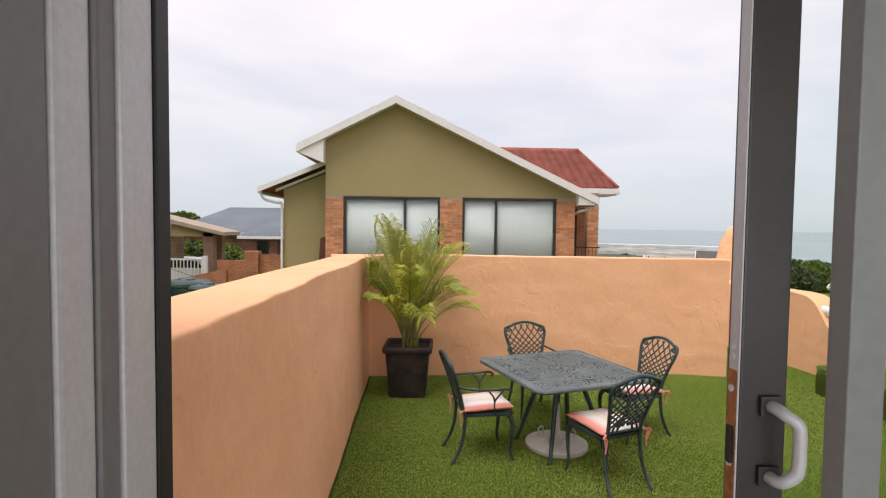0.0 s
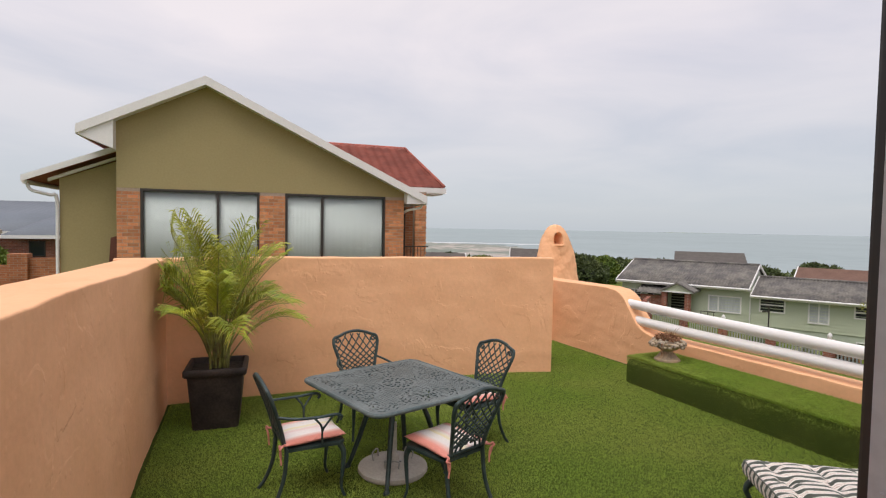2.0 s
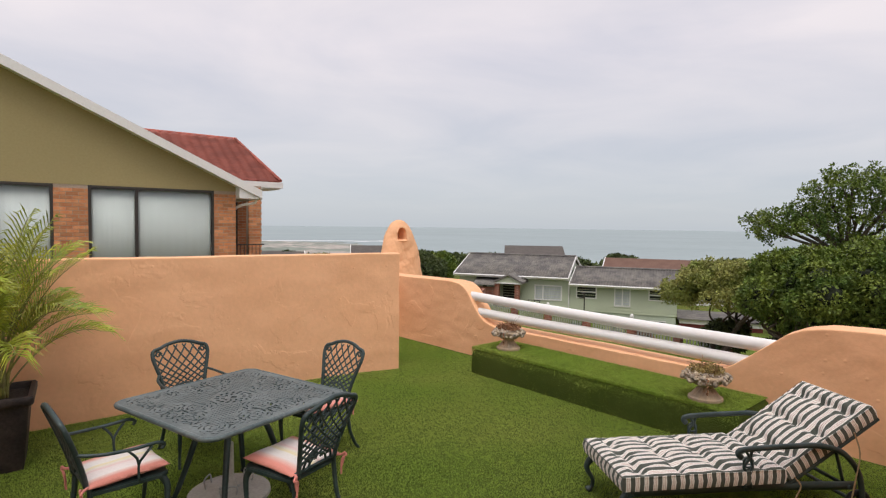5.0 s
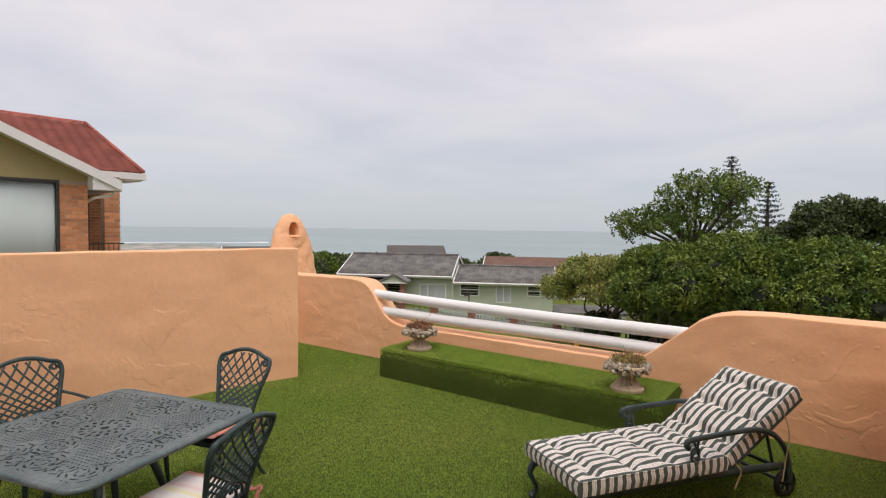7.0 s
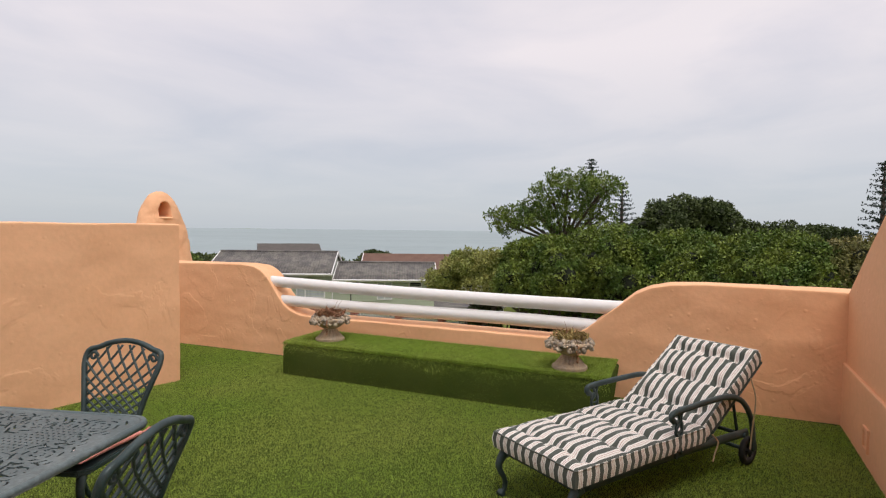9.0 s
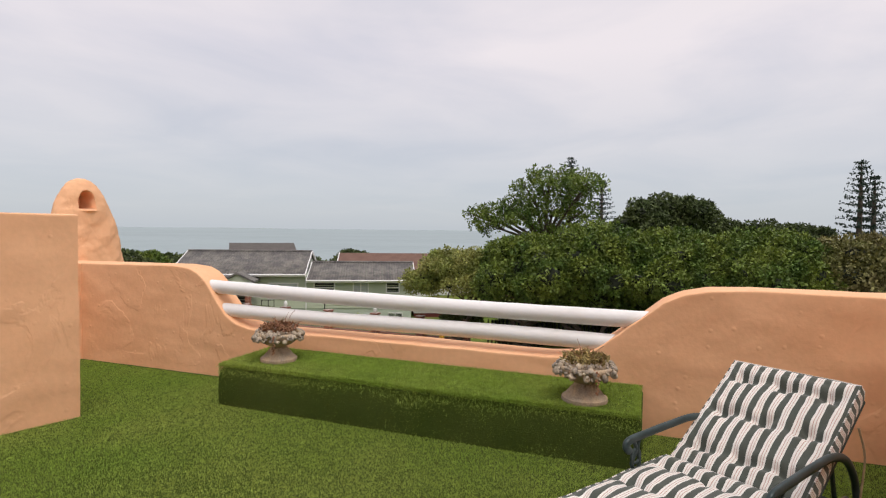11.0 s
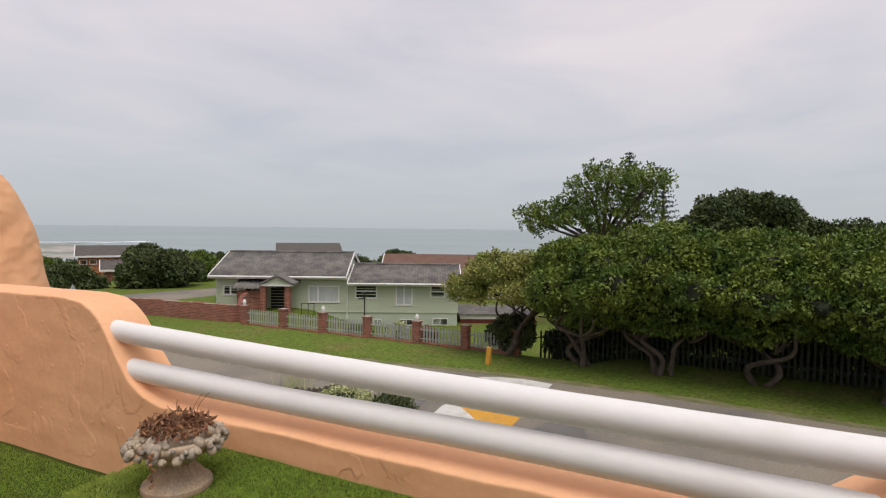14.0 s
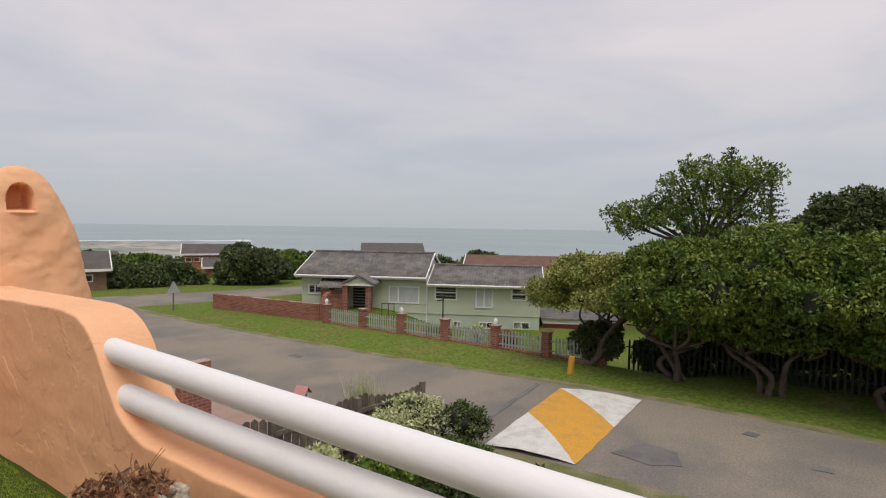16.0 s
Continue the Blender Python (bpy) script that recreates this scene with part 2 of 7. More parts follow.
def tube(bm, pts, radius, seg=8, caps=True, flat=1.0):
    """A bar along a line of points; radius is one number or one a point."""
    pts = [Vector(p) for p in pts]
    rad = radius if isinstance(radius, (list, tuple)) else [radius] * len(pts)
    rings, side = [], None
    for i, p in enumerate(pts):
        d = (pts[min(i + 1, len(pts) - 1)] - pts[max(i - 1, 0)]).normalized()
        if side is None:
            side = d.cross(Vector((0, 0, 1)))
            if side.length < 1e-3:
                side = d.cross(Vector((1, 0, 0)))
        side = (side - d * side.dot(d)).normalized()
        up = d.cross(side)
        rings.append([bm.verts.new(p + (side * math.cos(a) + up * math.sin(a) * flat) * rad[i]) for a in
                      (2 * math.pi * k / seg for k in range(seg))])
    for a, b in zip(rings, rings[1:]):
        for k in range(seg):
            bm.faces.new((a[k], a[(k + 1) % seg], b[(k + 1) % seg], b[k]))
    if caps:
        bm.faces.new(rings[0][::-1])
        bm.faces.new(rings[-1])
    return rings


def lathe(bm, profile, seg=24, centre=(0, 0), wobble=0.0):
    rings = []
    for r, z in profile:
        rings.append([bm.verts.new((centre[0] + r * math.cos(2 * math.pi * k / seg), centre[1] + r * math.sin(2 * math.pi * k / seg),
                                    z + wobble * noise.noise((r * 9, k * 0.7, z * 9)))) for k in range(seg)])
    for a, b in zip(rings, rings[1:]):
        for k in range(seg):
            bm.faces.new((a[k], a[(k + 1) % seg], b[(k + 1) % seg], b[k]))
    return rings


def prism(bm, outline, axis, lo, hi):
    """Extrude an outline of (u, v) along x, y or z from lo to hi."""
    put = {"x": lambda u, v, w: (w, u, v), "y": lambda u, v, w: (u, w, v), "z": lambda u, v, w: (u, v, w)}[axis]
    a = [bm.verts.new(put(u, v, lo)) for u, v in outline]
    b = [bm.verts.new(put(u, v, hi)) for u, v in outline]
    n = len(outline)
    bm.faces.new(a)
    bm.faces.new(b[::-1])
    for k in range(n):
        bm.faces.new((a[k], b[k], b[(k + 1) % n], a[(k + 1) % n]))
    bmesh.ops.recalc_face_normals(bm, faces=bm.faces[:])


def curve(points, steps=8):
    """A smooth line through points (Catmull-Rom)."""
    p = [Vector(q) for q in points]
    p = [p[0] * 2 - p[1]] + p + [p[-1] * 2 - p[-2]]
    out = []
    for i in range(1, len(p) - 2):
        for k in range(steps):
            t = k / steps
            a, b, c, d = p[i - 1], p[i], p[i + 1], p[i + 2]
            out.append(0.5 * ((2 * b) + (c - a) * t + (2 * a - 5 * b + 4 * c - d) * t * t + (3 * b - a - 3 * c + d) * t ** 3))
    out.append(p[-2])
    return out


def steps_of(rows, v):
    """Eased value from rows of (place, value)."""
    if v <= rows[0][0]:
        return rows[0][1]
    for (a, x), (b, y) in zip(rows, rows[1:]):
        if v <= b:
            return x + (y - x) * (v - a) / (b - a)
    return rows[-1][1]


def plaster_wall(name, line, thick, top, label, z0=-0.02, rows=32, step=0.05, wave=0.013, rim=0.012):
    """A hand-trowelled wall: its near face follows line, its body lies to the line's left; top gives the height along it."""
    pts = [Vector((x, y, 0)) for x, y in line]
    pts = curve(pts, 12) if len(pts) > 2 else pts
    length = [0.0]
    for a, b in zip(pts, pts[1:]):
        length.append(length[-1] + (b - a).length)
    count = max(2, int(length[-1] / step))
    bm, rings = bmesh.new(), []
    for i in range(count + 1):
        s = length[-1] * i / count
        k = max(j for j in range(len(length) - 1) if length[j] <= s + 1e-9)
        d = (pts[k + 1] - pts[k]).normalized()
        p = pts[k] + d * (s - length[k])
        side = Vector((-d.y, d.x, 0))
        h = top(p, s)
        sec = [(0.0, z0 + (h - rim - z0) * j / rows) for j in range(rows)]
        sec += [(0.0, h - rim - 0.014)]
        sec += [(rim - rim * math.cos(a), h - rim + rim * math.sin(a)) for a in (0, 0.4, 0.8, 1.2, 1.57)]
        sec += [(rim + 0.014, h + 0.001), (thick * 0.35, h + 0.004), (thick * 0.5, h + 0.006 * math.sin(1.5 + s)), (thick * 0.65, h + 0.004), (thick - rim - 0.014, h + 0.001)]
        sec += [(thick - rim + rim * math.sin(a), h - rim + rim * math.cos(a)) for a in (0, 0.4, 0.8, 1.2, 1.57)]
        sec += [(thick, z0 + (h - rim - z0) * j / 6) for j in range(5, -1, -1)]
        ring = []
        for u, z in sec:
            q = p + side * u + Vector((0, 0, z))
            w = wave * noise.noise(q * 0.9) + 0.6 * wave * noise.noise((q.x * 2.6, q.y * 2.6, q.z * 4.4)) + 0.36 * wave * noise.noise((q.x * 6.0, q.y * 6.0, q.z * 10.0))
            q += side * (w if u < thick / 2 else -w) + Vector((0, 0, 0.6 * w if z > h - 0.1 else 0))
            ring.append(bm.verts.new(q))
        rings.append(ring)
    n = len(rings[0])
    for a, b in zip(rings, rings[1:]):
        for k in range(n - 1):
            bm.faces.new((a[k], b[k], b[k + 1], a[k + 1]))
    bm.faces.new(rings[0])
    bm.faces.new(rings[-1][::-1])
    bmesh.ops.recalc_face_normals(bm, faces=bm.faces[:])
    ob = part(name, bm, PLASTER, smooth=True, flat_angle=50)
    return tagged(ob, label, "wall", kind="structure")


# ---- the ground: one sheet from the house to the shore ----
def smooth01(v):
    v = min(1.0, max(0.0, v))
    return v * v * (3 - 2 * v)


def ground_z(x, y):
    z = -3.62
    d = 0.6 * x + 0.8 * y
    z -= max(0.0, d - 52) * 0.042 + max(0.0, d - 100) * 0.09
    if x < 0:
        left = -2.1 + 0.09 * min(10, max(0, y - 19)) if y < 90 else -1.2
        z = z + (left - z) * smooth01((-x - 2.5) / 4.0) * (1 - smooth01((d - 60) / 60))
    yard = smooth01((x - 24.6) / 2.5) * smooth01((29.0 - y) / 4.0) * smooth01((y - 8.0) / 4.0) * smooth01((60 - x) / 20)
    z -= 1.05 * yard
    return max(z, -24.0)


def make_ground():
    def axis_steps(near_lo, near_hi, fine):
        v, out = near_lo, []
        while v < near_hi:
            out.append(v)
            v += fine
        step = fine
        lo, hi = [], []
        a, b = near_lo, near_hi
        while a > -4600:
            step *= 1.35
            a -= step
            lo.append(a)
        step = fine
        while b < 4600:
            hi.append(b)
            b += step
            step *= 1.35
        return sorted(lo) + out + hi
    xs, ys = axis_steps(-16.0, 44.0, 1.0), axis_steps(-10.0, 60.0, 1.0)
    verts = [(x, y, ground_z(x, y) + 0.03 * noise.noise((x * 0.3, y * 0.3, 0)) * (0 if 9 < x < 26 and -40 < y < 60 else 1)) for y in ys for x in xs]
    w = len(xs)
    faces = [(j * w + i, j * w + i + 1, (j + 1) * w + i + 1, (j + 1) * w + i) for j in range(len(ys) - 1) for i in range(w - 1)]
    tagged(mesh_part("ground", verts, faces, LAWN, smooth=True), "patchy green lawn and scrubby ground sloping to the sea", "ground", kind="structure")


make_ground()


def sea():
    m = mat("grey_green_sea", (0.285, 0.338, 0.348), 0.75, var=0.05, scale=0.004, fine=0.05, bump=0.25, depth=0.6, spec=0.5, stretch=(1, 1, 1))
    verts, faces = [], []
    verts.append((0, 0, -22.5))
    for k in range(96):
        a = 2 * math.pi * k / 96
        verts.append((4850 * math.cos(a), 4850 * math.sin(a), -22.5))
    faces = [(0, 1 + k, 1 + (k + 1) % 96) for k in range(96)]
    tagged(mesh_part("water", verts, faces, m), "calm grey-green sea fading into haze", "sea", kind="structure")


sea()


# ---- the roof terrace ----
def terrace():
    bm = bmesh.new()
    # deck slab under the turf, with the storey below it
    prism(bm, [(-0.75, 1.5), (6.65, 1.5), (6.45, 3.7), (6.3, 6.0), (6.1, 9.9), (-0.75, 9.9)], "z", -3.7, -0.05)
    tagged(part("lower_storey", bm, PLASTER), "apricot plastered storey below the terrace", "building", kind="structure")
    bm = bmesh.new()
    outline = [(-0.3, 1.7), (6.34, 1.7), (6.2, 3.7), (6.1, 5.2), (5.95, 7.7), (5.78, 9.55), (-0.3, 9.55)]
    prism(bm, outline, "z", -0.049, 0.0)
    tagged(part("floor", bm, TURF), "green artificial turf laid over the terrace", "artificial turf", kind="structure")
    plaster_wall("wall_west", [(-0.24, 1.6), (-0.25, 4.5), (-0.25, 7.75)], 0.43, lambda p, s: 1.715 - 0.020 * s,
                 "low apricot plastered terrace wall with a broad rounded top")
    plaster_wall("wall_north", [(-0.75, 7.68), (0.9, 7.74), (2.0, 7.80), (3.0, 7.85), (3.9, 7.80), (4.55, 7.66)], 0.22, lambda p, s: 1.595 + 0.01 * math.sin(s),
                 "uneven apricot plastered screen wall at the terrace end")
    rows = [(1.0, 1.10), (2.9, 1.105), (3.19, 1.09), (3.37, 1.05), (3.50, 0.985), (3.655, 0.855), (3.83, 0.71), (3.97, 0.60), (4.1, 0.53), (4.35, 0.505),
            (5.5, 0.515), (6.8, 0.50), (7.25, 0.505), (7.42, 0.545), (7.55, 0.63), (7.66, 0.76), (7.78, 0.93), (7.88, 1.02), (8.0, 1.07), (8.2, 1.09), (9.9, 1.075)]
    plaster_wall("wall_east", [(6.33, 1.2), (6.30, 1.95), (6.17, 3.7), (6.06, 5.2), (5.88, 7.7), (5.72, 9.52), (5.70, 9.9)][::-1], 0.33,
                 lambda p, s: steps_of(rows, p.y), "apricot plastered parapet dipping low between two shoulders", step=0.05)
    plaster_wall("wall_far", [(2.4, 9.52), (5.75, 9.52)], 0.36, lambda p, s: 1.075, "apricot plastered parapet behind the screen wall")
    # slope of the gable wall of the house
    bm = bmesh.new()
    prism(bm, [(2.75, -0.05), (6.34, -0.05), (6.34, 1.07), (6.28, 1.10), (5.9, 1.34), (5.15, 1.80), (4.2, 2.45), (3.2, 3.1), (2.75, 3.1)], "y", 1.5, 1.86)
    tagged(part("wall_south", bm, PLASTER), "apricot plastered house wall with a sloping buttress edge", "wall", kind="structure")
    bm = bmesh.new()
    box(bm, (2.8, 1.855, -0.04), (6.33, 1.885, 0.52), bevel=0.012)
    tagged(part("plinth", bm, PLASTER), "slightly proud plaster plinth along the house wall", "plinth", kind="structure")
    bm = bmesh.new()
    for lo, hi in (((5.36, 1.88, 0.10), (5.50, 1.90, 0.12)), ((5.36, 1.88, 0.24), (5.50, 1.90, 0.26)), ((5.36, 1.88, 0.12), (5.38, 1.90, 0.24)), ((5.48, 1.88, 0.12), (5.50, 1.90, 0.24))):
        box(bm, lo, hi)
    box(bm, (5.38, 1.88, 0.12), (5.48, 1.888, 0.24))
    tagged(part("wall_vent", bm, PLASTER), "small square vent cover painted apricot low on the wall", "vent")


terrace()


def chimney():
    bm = bmesh.new()
    rows = [(0.2, 0.56), (0.7, 0.53), (1.0, 0.48), (1.2, 0.435), (1.4, 0.395), (1.6, 0.345), (1.75, 0.30), (1.85, 0.265), (1.93, 0.225), (2.0, 0.165), (2.04, 0.11), (2.065, 0.045)]
    nz, na, rings = 210, 240, []
    for i in range(nz + 1):
        z = 0.2 + 1.865 * i / nz
        r = steps_of(rows, z)
        ring = []
        for k in range(na):
            a = 2 * math.pi * k / na
            c, s = math.cos(a), math.sin(a)
            q = Vector((6.15 - 0.03 * (z - 1) + r * math.copysign(abs(c) ** 0.85, c), 10.14 + 0.5 * r * math.copysign(abs(s) ** 0.85, s), z))
            w = 0.032 * noise.noise(q * 2.2) + 0.017 * noise.noise(q * 6.0) + 0.006 * noise.noise(q * 15.0)
            q += Vector((c * w, s * w, 0))
            # the smoke niche: an arched hollow with a worn rim and a lip below it
            u, v = abs(q.x - 6.10), z - 1.80
            wide = 0.085 * math.sqrt(max(0.0, 1 - (max(0.0, v) / 0.115) ** 2)) + 0.008 * noise.noise(q * 11.0)
            edge = min(wide - u, v + 0.105, 0.108 - v)
            if s < 0:
                q.y += 0.25 * smooth01((edge + 0.012) / 0.034)
                lip = max(0.0, 1 - abs(v + 0.125) / 0.03) * max(0.0, 1 - u / 0.14)
                q.y -= 0.03 * smooth01(lip)
            ring.append(bm.verts.new(q))
        rings.append(ring)
    for a, b in zip(rings, rings[1:]):
        for k in range(na):
            bm.faces.new((a[k], a[(k + 1) % na], b[(k + 1) % na], b[k]))
    bm.faces.new(rings[-1])
    ob = part("chimney", bm, PLASTER, smooth=True, flat_angle=60)
    tagged(ob, "hand-shaped apricot plaster chimney with a square smoke niche", "chimney")


chimney()


def bench():
    """The turf-covered plinth below the rails."""
    bm = bmesh.new()
    a, b = Vector((5.245, 6.93)), Vector((5.47, 3.58))
    d = (b - a).normalized()
    out = Vector((-d.y, d.x))
    if out.x < 0:
        out = -out
    rings = []
    for s in np.linspace(0, (b - a).length, 60):
        p = a + d * s
        end = min(s, (b - a).length - s)
        h = 0.357 - 0.05 * max(0, 1 - end / 0.05) ** 2
        w = (0.95 - 0.06 * s)
        sec = [(0.0, -0.02), (-0.005, 0.12), (0.0, 0.24), (0.008, h - 0.05), (0.02, h - 0.018), (0.05, h - 0.002), (0.12, h), (0.35, h - 0.003), (w, h)]
        rings.append([bm.verts.new((p.x + out.x * u + 0.008 * noise.noise((s * 2, z * 4, 1)), p.y + out.y * u, z + 0.004 * noise.noise((s * 3, u * 3, 7)))) for u, z in sec])
    for r, q in zip(rings, rings[1:]):
        for k in range(len(r) - 1):
            bm.faces.new((r[k], q[k], q[k + 1], r[k + 1]))
    bm.faces.new(rings[0])
    bm.faces.new(rings[-1][::-1])
    bmesh.ops.recalc_face_normals(bm, faces=bm.faces[:])
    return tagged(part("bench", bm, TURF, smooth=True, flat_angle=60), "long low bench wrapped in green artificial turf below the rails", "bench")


BENCH = bench()


def rails():
    for ends, bow, sag in ((((5.972, 7.95, 0.892), (6.29, 3.47, 0.836)), 0.0, 0.018), (((5.975, 7.74, 0.662), (6.262, 3.72, 0.640)), -0.008, 0.0)):
        a, b = Vector(ends[0]), Vector(ends[1])
        pts = [a + (b - a) * t + Vector((0, 0, bow * math.sin(math.pi * t * 2) - sag * math.sin(math.pi * t))) for t in np.linspace(0, 1, 40)]
        bm = bmesh.new()
        tube(bm, pts, [0.068 + 0.0025 * noise.noise((k * 0.5, bow * 50, 0)) for k in range(40)], 20)
        tagged(part("handrail", bm, RAILWHITE, smooth=True, flat_angle=50), "thick round white-painted rail spanning the dip in the parapet", "rail", "parapet rails")


rails()


# ---- the doorway and the room behind the camera ----
def house_room():
    mats = mat("warm_white_room_paint", (0.55, 0.53, 0.50), 0.8, var=0.04, bump=0.08)
    floor = mat("grey_room_tile", (0.25, 0.23, 0.21), 0.5, var=0.1, bump=0.05)
    tagged(part("floor_room", boxes(((-2.2, -3.2, 0.30), (4.2, 1.5, 0.48))), floor), "plain grey tiled room floor", "floor", kind="structure")
    tagged(part("ceiling", boxes(((-2.2, -3.2, 3.0), (4.2, 1.6, 3.12))), mats), "plain white room ceiling", "ceiling", kind="structure")
    tagged(part("wall_room_back", boxes(((-2.2, -3.4, 0.3), (4.2, -3.2, 0.9)), ((-2.2, -3.4, 2.75), (4.2, -3.2, 3.12)), ((-2.2, -3.4, 0.9), (-1.8, -3.2, 2.75)), ((3.8, -3.4, 0.9), (4.2, -3.2, 2.75))), mats), "plain room wall with a wide window opening", "wall", kind="structure")
    tagged(part("wall_room_west", boxes(((-2.4, -3.4, 0.3), (-2.2, 1.5, 3.12))), mats), "plain room wall", "wall", kind="structure")
    tagged(part("wall_room_east", boxes(((4.2, -3.4, 0.3), (4.4, 1.5, 3.12))), mats), "plain room wall", "wall", kind="structure")
    tagged(part("wall_door_side", boxes(((-2.2, 1.5, -3.6), (-0.752, 1.7, 3.3)), ((-0.75, 1.5, -3.6), (-0.12, 1.6, 3.3))), PLASTER), "apricot plastered house wall beside the doorway", "wall", kind="structure")
    tagged(part("wall_over_door", boxes(((-0.12, 1.5, 2.75), (2.75, 1.86, 3.3))), PLASTER), "apricot plastered wall above the doorway", "wall", kind="structure")
    tagged(part("doorstep", boxes(((-0.2, 1.5, 0.002), (2.74, 1.80, 0.44)), ((-0.2, 1.80, 0.002), (1.3, 2.25, 0.24)), bevel=0.01), PLASTER), "plain apricot plastered doorstep", "step", kind="structure")


house_room()


def sliding_door():
    frame_ob = thing("door_1", None, "dark aluminium sliding door standing open to the terrace", "sliding door", kind="structure")
    part("jamb", boxes(((-0.12, 1.454, 0.48), (0.0, 1.50, 2.75)), bevel=0.003), BLACKRUBBER, frame_ob)
    part("track_strip", boxes(((-0.12, 1.362, 0.48), (-0.004, 1.452, 2.75)), bevel=0.004), SILVER, frame_ob, "pale aluminium door track")
    part("inner_frame", boxes(((-0.14, 1.316, 0.48), (-0.010, 1.360, 2.75)), bevel=0.006), GREYFRAME, frame_ob)
    part("reveal_strip", boxes(((-0.16, 1.240, 0.48), (-0.016, 1.314, 2.75)), bevel=0.008), SILVER, frame_ob, "pale grey edge strip")
    part("reveal", boxes(((-0.7, 0.80, 0.48), (-0.02, 1.238, 2.75)), bevel=0.01), GREYFRAME, frame_ob)
    part("sill", boxes(((-0.12, 1.36, 0.45), (2.75, 1.50, 0.485))), SILVER, frame_ob)
    part("head", boxes(((-0.12, 1.36, 2.70), (2.75, 1.50, 2.749))), BRONZE, frame_ob)
    leaf = part("leaf", boxes(((0.9152, 1.3925, 0.49), (0.99, 1.43, 2.70)), ((1.98, 1.39, 0.49), (2.06, 1.43, 2.70)), ((1.0, 1.393, 0.49), (1.98, 1.427, 0.60)), ((1.0, 1.393, 2.60), (1.98, 1.427, 2.70)), bevel=0.003), BRONZE, frame_ob)
    part("edge_strip", boxes(((0.9132, 1.395, 0.49), (0.9208, 1.421, 2.70))), SILVER, leaf, "pale aluminium leaf edge")
    part("lock_plate", boxes(((0.9125, 1.398, 0.9), (0.9148, 1.422, 1.79))), COPPER, leaf, "worn copper lock strip")
    for z in (1.25, 1.49, 1.64, 1.76, 1.81, 1.826):
        bm = bmesh.new()
        tube(bm, [(0.9095, 1.410, z), (0.9130, 1.410, z)], 0.006, 10)
        part("screw", bm, SILVER, leaf)
    part("latch", boxes(((0.908, 1.403, 1.64), (0.9135, 1.417, 1.70)), bevel=0.002), BLACKRUBBER, leaf)
    bm = bmesh.new()
    tube(bm, curve([(0.962, 1.391, 1.738), (0.962, 1.372, 1.738), (0.966, 1.356, 1.733), (0.980, 1.348, 1.72), (0.982, 1.348, 1.685), (0.980, 1.348, 1.65), (0.966, 1.356, 1.632), (0.962, 1.372, 1.627), (0.962, 1.391, 1.627)], 5), 0.0095, 12)
    part("pull_handle", bm, SILVER, leaf, "D-shaped grey pull handle", smooth=True, flat_angle=60)
    for z in (1.738, 1.627):
        part("handle_plate", boxes(((0.945, 1.384, z - 0.016), (0.978, 1.3898, z + 0.016)), bevel=0.002), BRONZE, leaf)
    glass = part("pane", boxes(((0.99, 1.408, 0.60), (1.98, 1.412, 2.60))), GLASS, leaf)
    glass.visible_shadow = False
    side = part("fixed_panel", boxes(((1.135, 1.45, 0.49), (1.20, 1.50, 2.70)), ((2.65, 1.45, 0.49), (2.749, 1.50, 2.70)), ((1.20, 1.45, 0.49), (2.65, 1.50, 0.58)), ((1.20, 1.45, 2.62), (2.65, 1.50, 2.70)), bevel=0.003), GREYFRAME, frame_ob)
    pane_two = part("pane", boxes(((1.20, 1.468, 0.58), (2.65, 1.472, 2.62))), GLASS, side)
    pane_two.visible_shadow = False


sliding_door()


# ---- things on the terrace ----
CASTGREEN = mat("dark_green_cast_aluminium", (0.020, 0.038, 0.038), 0.45, 0.15, var=0.14, scale=9, fine=70, bump=0.12, depth=0.003, other=(0.042, 0.064, 0.066))
TABLEGREEN = mat("weathered_green_cast_aluminium", (0.085, 0.115, 0.118), 0.45, 0.25, var=0.2, scale=6, fine=60, bump=0.35, depth=0.004, other=(0.15, 0.18, 0.18), cover=0.55)
CONCRETE = mat("pale_cast_concrete", (0.50, 0.48, 0.44), 0.9, var=0.1, scale=6, fine=60, bump=0.3, depth=0.004, other=(0.42, 0.39, 0.35))
STONE = mat("weathered_cast_stone", (0.479, 0.357, 0.235), 0.95, var=0.2, scale=12, fine=90, bump=0.4, depth=0.005, other=(0.38, 0.30, 0.22))
STONEFRUIT = mat("lichen_grey_cast_stone", (0.456, 0.367, 0.260), 0.95, var=0.22, scale=16, fine=90, bump=0.4, depth=0.005, other=(0.25, 0.215, 0.18), island=0.25)
POTMAT = mat("black_brown_glazed_pot", (0.022, 0.017, 0.016), 0.6, var=0.25, scale=5, fine=50, bump=0.25, depth=0.006, other=(0.045, 0.034, 0.030), spec=0.3)
SOIL = mat("dark_soil", (0.03, 0.022, 0.016), 1.0, var=0.3, scale=20, fine=80, bump=0.8, depth=0.02)
PALMLEAF = mat("palm_leaf", (0.21, 0.27, 0.018), 0.42, var=0.25, scale=3.5, fine=30, bump=0.05, other=(0.38, 0.38, 0.04), rand=0.25, island=0.25, spec=0.4)
PALMSTEM = mat("palm_cane", (0.22, 0.23, 0.05), 0.6, var=0.2, scale=12, fine=50, bump=0.1, other=(0.13, 0.11, 0.04))
DRYPLANT = mat("dried_brown_plant", (0.20, 0.085, 0.045), 0.9, var=0.3, scale=20, fine=90, bump=0.2, other=(0.30, 0.16, 0.08), island=0.35)
SUCCULENT = mat("yellowish_succulent", (0.34, 0.25, 0.085), 0.8, var=0.25, scale=20, fine=80, bump=0.2, other=(0.22, 0.17, 0.06), island=0.35)
